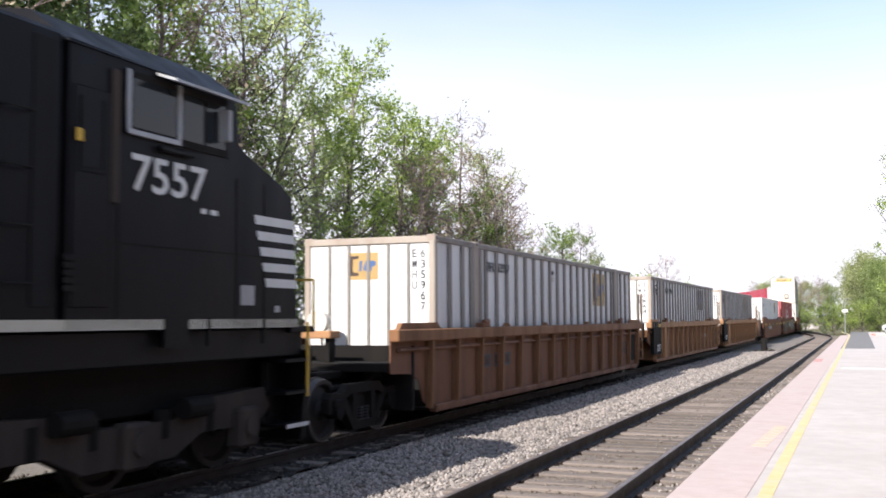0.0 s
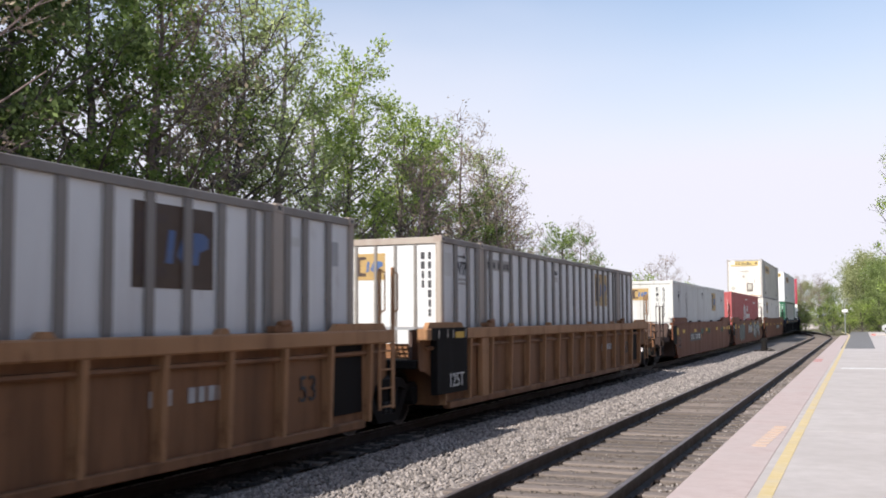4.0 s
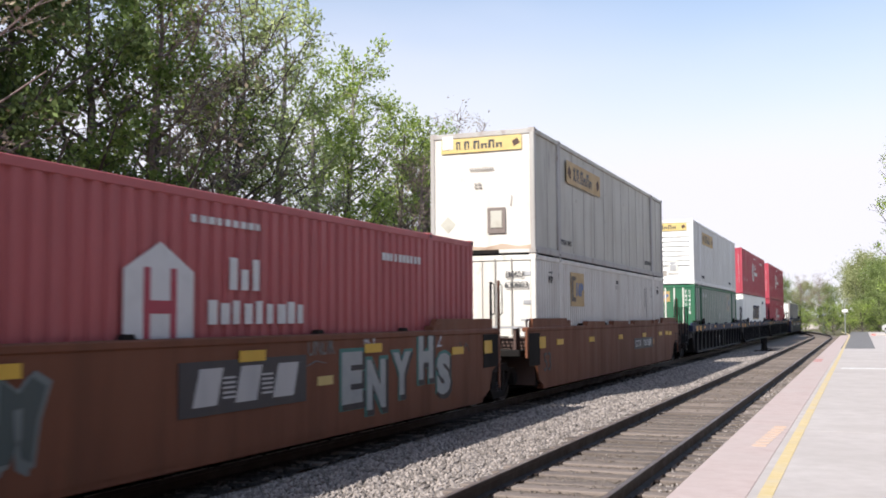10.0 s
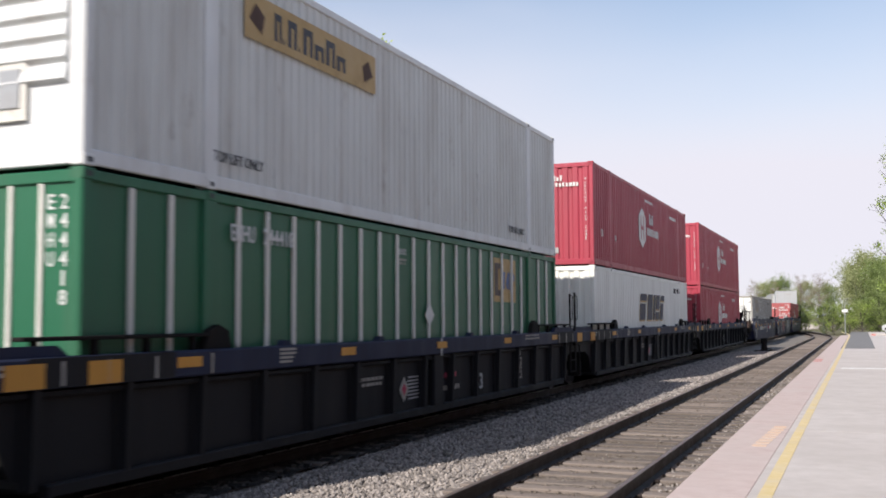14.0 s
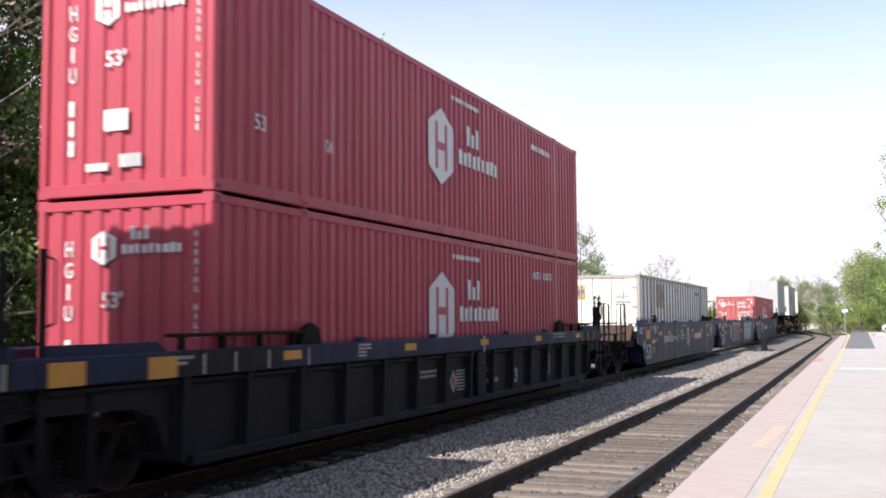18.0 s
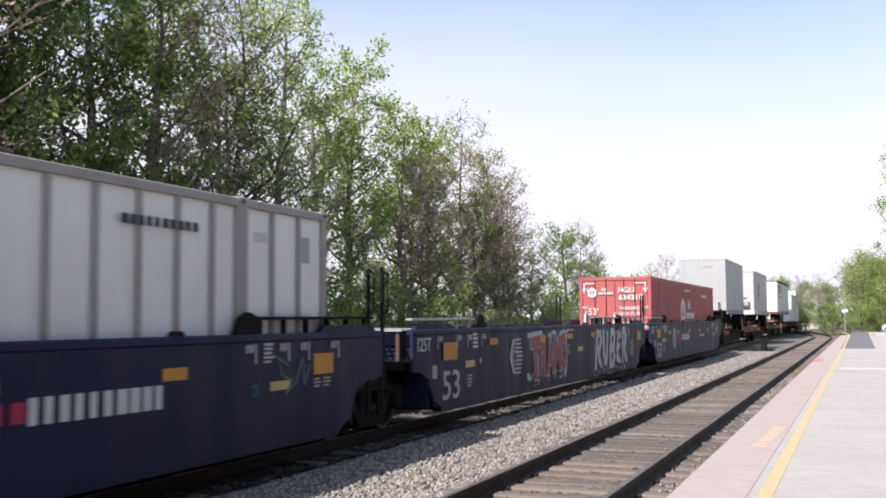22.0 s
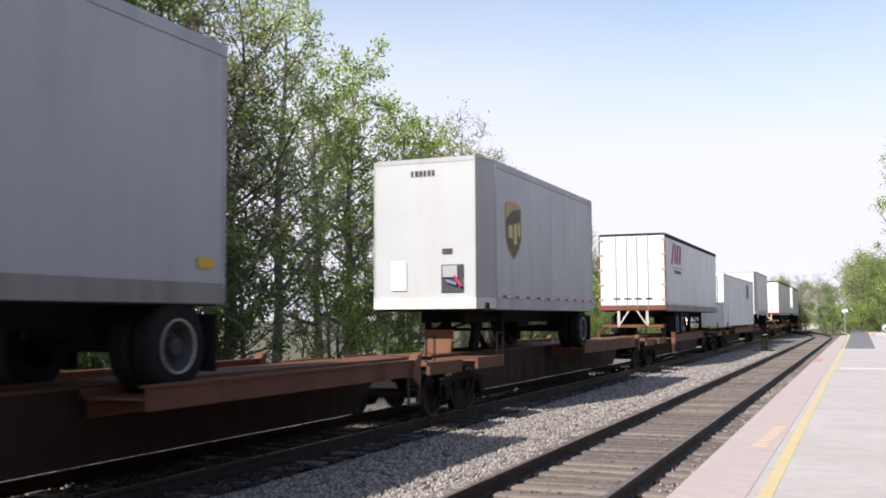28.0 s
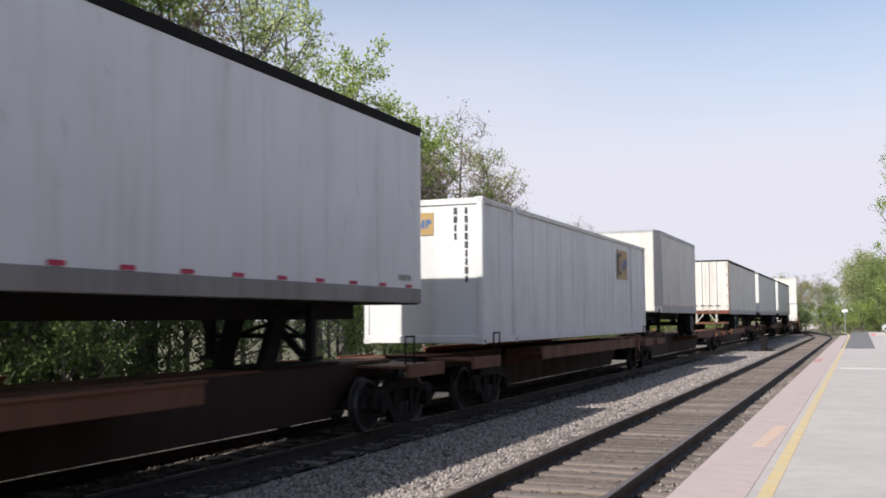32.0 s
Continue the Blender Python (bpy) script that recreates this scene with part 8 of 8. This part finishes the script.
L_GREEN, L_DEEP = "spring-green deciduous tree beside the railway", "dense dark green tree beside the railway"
L_AIRY, L_BUD, L_BARE = "slender airy tree with pale young leaves", "budding tree with reddish brown twigs", "almost bare small tree beside the railway"
WOOD = "trees of the wood beside the main line"
r = random.Random(21)
for kind, x, y, h, lab in (
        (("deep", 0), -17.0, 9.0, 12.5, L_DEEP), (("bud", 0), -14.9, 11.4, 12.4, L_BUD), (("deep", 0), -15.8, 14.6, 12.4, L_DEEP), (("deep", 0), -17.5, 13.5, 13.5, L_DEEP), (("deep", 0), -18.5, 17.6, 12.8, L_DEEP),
        (("leafy", 1), -16.0, 18.0, 12.0, L_DEEP), (("bud", 0), -16.6, 20.4, 13.4, L_BUD), (("leafy", 0), -17.8, 22.4, 12.3, L_GREEN), (("bud", 1), -16.6, 24.2, 12.4, L_AIRY), (("airy", 0), -17.0, 27.4, 13.2, L_AIRY),
        (("leafy", 1), -18.0, 25.5, 10.0, L_DEEP), (("bud", 0), -17.4, 25.8, 11.6, L_BUD), (("airy", 1), -17.0, 30.3, 11.0, L_AIRY), (("airy", 1), -17.2, 32.3, 12.5, L_AIRY), (("leafy", 2), -16.8, 32.0, 9.4, L_GREEN),
        (("leafy", 2), -17.0, 37.0, 10.9, L_GREEN), (("leafy", 1), -17.4, 38.6, 9.2, L_DEEP), (("leafy", 0), -17.2, 40.2, 10.5, L_GREEN), (("bud", 0), -17.0, 43.5, 11.4, L_BUD), (("bud", 0), -17.6, 47.8, 10.3, L_BUD),
        (("leafy", 1), -16.8, 44.4, 8.2, L_DEEP), (("bud", 1), -17.0, 46.0, 10.7, L_AIRY), (("bud", 0), -17.0, 50.4, 9.4, L_BUD), (("round", 1), -17.0, 48.5, 7.0, L_DEEP), (("round", 1), -17.0, 54.0, 6.3, L_DEEP),
        (("round", 1), -17.0, 62.0, 7.9, L_DEEP), (("bud", 0), -17.0, 65.0, 8.3, L_BUD), (("round", 1), -17.0, 68.0, 6.4, L_DEEP), (("round", 1), -17.5, 74.0, 5.4, L_GREEN),
        (("bare", 0), -17.0, 92.0, 7.2, L_BARE), (("bare", 0), -17.0, 98.0, 8.2, L_BARE), (("round", 0), -18.0, 82.0, 4.0, L_GREEN)):
    tree(kind, x, y, h, r.uniform(0, 360), lab, WOOD)
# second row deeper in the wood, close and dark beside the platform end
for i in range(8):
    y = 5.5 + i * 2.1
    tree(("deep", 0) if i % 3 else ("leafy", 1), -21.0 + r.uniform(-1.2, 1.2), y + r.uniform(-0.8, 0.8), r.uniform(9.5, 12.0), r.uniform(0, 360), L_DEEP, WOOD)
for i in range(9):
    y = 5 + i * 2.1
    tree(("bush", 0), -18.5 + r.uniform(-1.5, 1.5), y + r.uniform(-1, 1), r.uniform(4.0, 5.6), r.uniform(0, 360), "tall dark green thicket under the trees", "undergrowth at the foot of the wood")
for i in range(12):
    y = 21 + i * 2.5
    tree(("bare", 0), -15.8 + r.uniform(-1.2, 0.8), y + r.uniform(-1, 1), r.uniform(5.5, 9.0), r.uniform(0, 360), "thin young tree with bare reddish twigs", WOOD)
# undergrowth along the foot of the wood
for i in range(40):
    y = 5 + i * 2.3
    k = 0 if y < 22 else r.choice((1, 0, 2, 2, 2)) if y < 60 else r.choice((1, 1, 0, 2))
    tree(("bush", k), -13.9 + r.uniform(-1.0, 0.7), y + r.uniform(-0.6, 0.6), r.uniform(2.6, 3.9) if y < 22 else r.uniform(1.7, 3.0) if y < 60 else r.uniform(2.5, 4.2), r.uniform(0, 360),
         ("dense dark green bush under the trees", "spring-green leafy bush under the trees", "thin brushwood with pale new leaves")[k], "undergrowth at the foot of the wood")
for i in range(14):
    y = 97 + i * 4.5
    x, yy, _ = main_line(y)
    tree(("far", i % 2), x - 8.5 - r.uniform(0, 3), yy, r.uniform(2.8, 3.6), r.uniform(0, 360), "far green tree inside the curve", "far trees round the curve")
# distant woods straight ahead and to the right
for i in range(20):
    x = -46 + i * 4.5
    tree(("far", i % 2), x + r.uniform(-1, 1), 212 + r.uniform(-14, 14) - max(0, x) * 1.2, r.uniform(3.6, 4.6) if x < -21 else r.uniform(7.6, 9.4) if x < -2 else r.uniform(9.5, 13), r.uniform(0, 360), "distant green tree beyond the crossing", "distant woods")
for i in range(4):
    tree(("bud", 0), -19.5 + i * 4.2 + r.uniform(-1, 1), 198 + r.uniform(-6, 6), r.uniform(8.2, 10.2), r.uniform(0, 360), "distant budding tree with brown twigs", "distant woods")
for i in range(10):
    tree(("far", 1 if i % 3 else 0), 0.6 + i * 2.2 + r.uniform(-0.5, 0.5), 150 + r.uniform(-6, 6) - i * 4, r.uniform(8.8, 10.8), r.uniform(0, 360), "distant green tree beyond the road", "distant woods")
for i in range(14):
    tree(("bush", i % 2), -8 + i * 1.7 + r.uniform(-0.5, 0.5), 146 + r.uniform(-5, 5) - max(0, i - 5) * 3, r.uniform(2.4, 3.8), r.uniform(0, 360), "dark green shrub at the foot of the far trees", "shrubs under the far trees")
tree(("leafy", 0), 5.2, 100.0, 19.0, 40, "tall green tree beside the road")
# ---- small things round the crossing ----
def crossing():
    s = thing("road_sign", "white rectangular sign on a thin grey pole", "sign")
    part("pole", Form().tube((0, 0, 0), (0, 0, 2.55), 0.04, 8), DULLGREY, s)
    part("board", Form().box(-0.26, 0.26, -0.04, 0.0, 2.02, 2.28, 0.01), WHITE, s)
    s.matrix_basis = pose(-1.36, 100, 0.15)
    s = thing("street_lamp", "slim grey lamp post with a white head", "lamp")
    part("pole", Form().tube((0, 0, 0), (0, 0, 3.2), 0.06, 8, 0.045), DULLGREY, s)
    part("lamp_head", Form().lathe([(0.0, -0.2), (0.2, -0.15), (0.24, 0.0), (0.2, 0.15), (0.0, 0.2)], n=12, centre=(0, 0, 3.3)), WHITE, s)
    s.matrix_basis = pose(-4.9, 152, -0.4)
    b = thing("low_wall", "low whitish concrete wall beyond the crossing", "wall")
    part("wall_body", Form().box(-3.6, 2.9, -0.15, 0.15, 0, 0.95, 0.03), CONCRETE, b)
    part("coping", Form().box(-3.7, 3.0, -0.2, 0.2, 0.95, 1.05, 0.02), CONCRETE, b)
    b.matrix_basis = pose(-6.8, 204, -0.6)
    sm = thing("switch_stand", "low black switch stand beside the track", "switch stand")
    part("base", Form().box(-0.35, 0.35, -0.2, 0.2, 0, 0.14, 0.02), DARK, sm)
    part("mast", Form().tube((0, 0, 0.1), (0, 0, 0.7), 0.13, 8, 0.08), DARK, sm)
    part("target", Form().box(-0.12, 0.12, -0.02, 0.02, 0.55, 0.85, 0.01), DARK, sm)
    part("throw_lever", Form().tube((0, 0, 0.3), (0.4, 0.05, 0.12), 0.025, 6), DARK, sm)
    sm.matrix_basis = pose(-5.2, 61.0, -0.25) @ Matrix.Diagonal((1.5, 1.5, 0.95, 1))


def parked_car(x, y, turn, paint, label):
    c = thing("car", label, "car", "cars parked by the road")
    part("body", Form().prism([(-2.2, 0.35), (2.2, 0.35), (2.25, 0.75), (1.2, 0.95), (-2.1, 1.0), (-2.25, 0.7)], "x", -0.88, 0.88), paint, c)
    part("cabin", Form().prism([(-1.9, 0.98), (1.1, 0.93), (0.5, 1.45), (-1.3, 1.48)], "x", -0.76, 0.76), PAINTBLACK, c)
    part("roof", Form().prism([(-1.35, 1.46), (0.55, 1.43), (0.4, 1.52), (-1.2, 1.54)], "x", -0.72, 0.72), paint, c)
    for sx in (-1, 1):
        part("tail_lamp", Form().box(*sorted((sx * 0.55, sx * 0.85)), -2.27, -2.2, 0.7, 0.85, 0.01), PAINTRED, c)
        for sy in (-1.35, 1.35):
            w = part("wheel", shared("car_tyre", lambda: tyre_form(0.32, 0.2), TYRE), None, c, at=(sx * 0.8, sy, 0.32))
            part("rim", shared("car_rim", lambda: rim_form(0.32, 0.2), DULLGREY), None, w, at=pose(0, 0, 0, 0, 0, 0 if sx > 0 else 180))
    c.matrix_basis = pose(x, y, 0.17, 0, 0, turn)


crossing()
parked_car(3.3, 97, 20, WHITE, "white parked car beside the asphalt road")
parked_car(5.4, 99, 20, RED, "red parked car beside the asphalt road")


# end gear: hand brake and reservoirs on the leading platforms
def end_gear():
    for ob, u, z, shift in MOVERS:
        if abs(u - A[0]) < 0.01 and ob.name.startswith("well"):
            part("gear_housing", Form().tube((-0.73, -8.62, 1.74), (-0.73, -8.5, 1.74), 0.2, 18).box(-0.8, -0.66, -8.6, -8.5, 1.1, 1.6), CREAM, ob, "rust-stained cream hand-brake housing")
            part("end_shelf", Form().box(-1.35, -0.55, -10.1, -9.75, 1.5, 1.62, 0.015).box(-0.25, 0.35, -10.1, -9.75, 1.48, 1.6, 0.015), TANPOST, ob)
            part("shelf_bracket", Form().box(-1.3, -1.22, -10.0, -9.8, 1.05, 1.5).box(0.2, 0.28, -10.0, -9.8, 1.05, 1.5).box(-1.3, 0.3, -9.95, -9.85, 1.28, 1.34), DARK, ob)
        if abs(u - B[2]) < 0.01 and ob.name.startswith("well"):
            part("air_reservoir", Form().tube((-1.0, 10.35, 2.0), (0.55, 10.35, 2.0), 0.22, 16), BROWN, ob, "red-brown air reservoir cylinder")
            part("reservoir_bracket", Form().box(-0.9, -0.8, 10.25, 10.45, 1.05, 1.8, 0.01).box(0.35, 0.45, 10.25, 10.45, 1.05, 1.8, 0.01), BROWN, ob)
            part("reservoir_strap", Form().tube((-0.3, 10.35, 2.0), (-0.24, 10.35, 2.0), 0.235, 16), DARK, ob)


end_gear()


def fallen_branch():
    """A long bare branch hanging bent at the edge of the wood."""
    b = thing("fallen_branch", "long bare pale branch hanging at the wood's edge", "branch")
    pts = BRANCH
    for n, (p, q) in enumerate(zip(pts, pts[1:])):
        part("branch_length", Form().tube(p, q, 0.03 - 0.004 * n, 7, 0.026 - 0.004 * n), GREYWOOD, b)
    part("side_twig", Form().path([pts[2], (pts[2][0], pts[2][1] + 0.5, pts[2][2] + 0.35), (pts[2][0] + 0.1, pts[2][1] + 1.1, pts[2][2] + 0.5)], 0.016), GREYWOOD, b)
    part("side_twig", Form().path([pts[3], (pts[3][0], pts[3][1] + 0.4, pts[3][2] - 0.4)], 0.014), GREYWOOD, b)


BRANCH = ((-12.9, 10.6, -0.6), (-12.6, 12.1, 1.86), (-12.6, 13.95, 2.03), (-12.6, 15.75, 2.18), (-12.6, 17.8, 2.07), (-12.6, 19.0, 1.63), (-12.6, 19.8, -0.6))
GREYWOOD = painted("weathered_grey_wood", (0.22, 0.195, 0.17), (0.14, 0.12, 0.10), 0.5, 0.85)
fallen_branch()
PACE = ((0, 9.70), (6, 9.66), (13, 9.58), (19, 9.42), (25, 9.33), (28, 9.42), (32, 9.46))      # seconds, metres a second


def ran(t):
    """How far the train has run at t seconds: it slows a little, then picks up again."""
    way = -1.56
    for (a, va), (b, vb) in zip(PACE, PACE[1:]):
        if t > a:
            e = min(t, b)
            way += (va + va + (vb - va) * (e - a) / (b - a)) / 2 * (e - a)
    return way


def motions():
    times = [i * 1.0 for i in range(33)]
    for ob, u, z, shift in MOVERS:
        rows = []
        for t in times:
            x, y, h = main_line(u - ran(t))
            rows.append((t, pose(x + shift, y, z, 0, 0, h)))
        walk(ob, rows)
    # wheels roll: one set of turns for each size and seat of wheelset
    rolled = {}
    for ob, r, seat in WHEELS:
        key = (r, seat)
        if key not in rolled:
            n = 480
            walk(ob, [(32.0 * i / n, pose(0, seat, 0, math.degrees(ran(32.0 * i / n) / r))) for i in range(n + 1)])
            rolled[key] = ob.animation_data
        else:
            ob.rotation_mode = "QUATERNION"
            own = ob.animation_data_create()
            own.action = rolled[key].action
            own.action_slot = rolled[key].action_slot


motions()
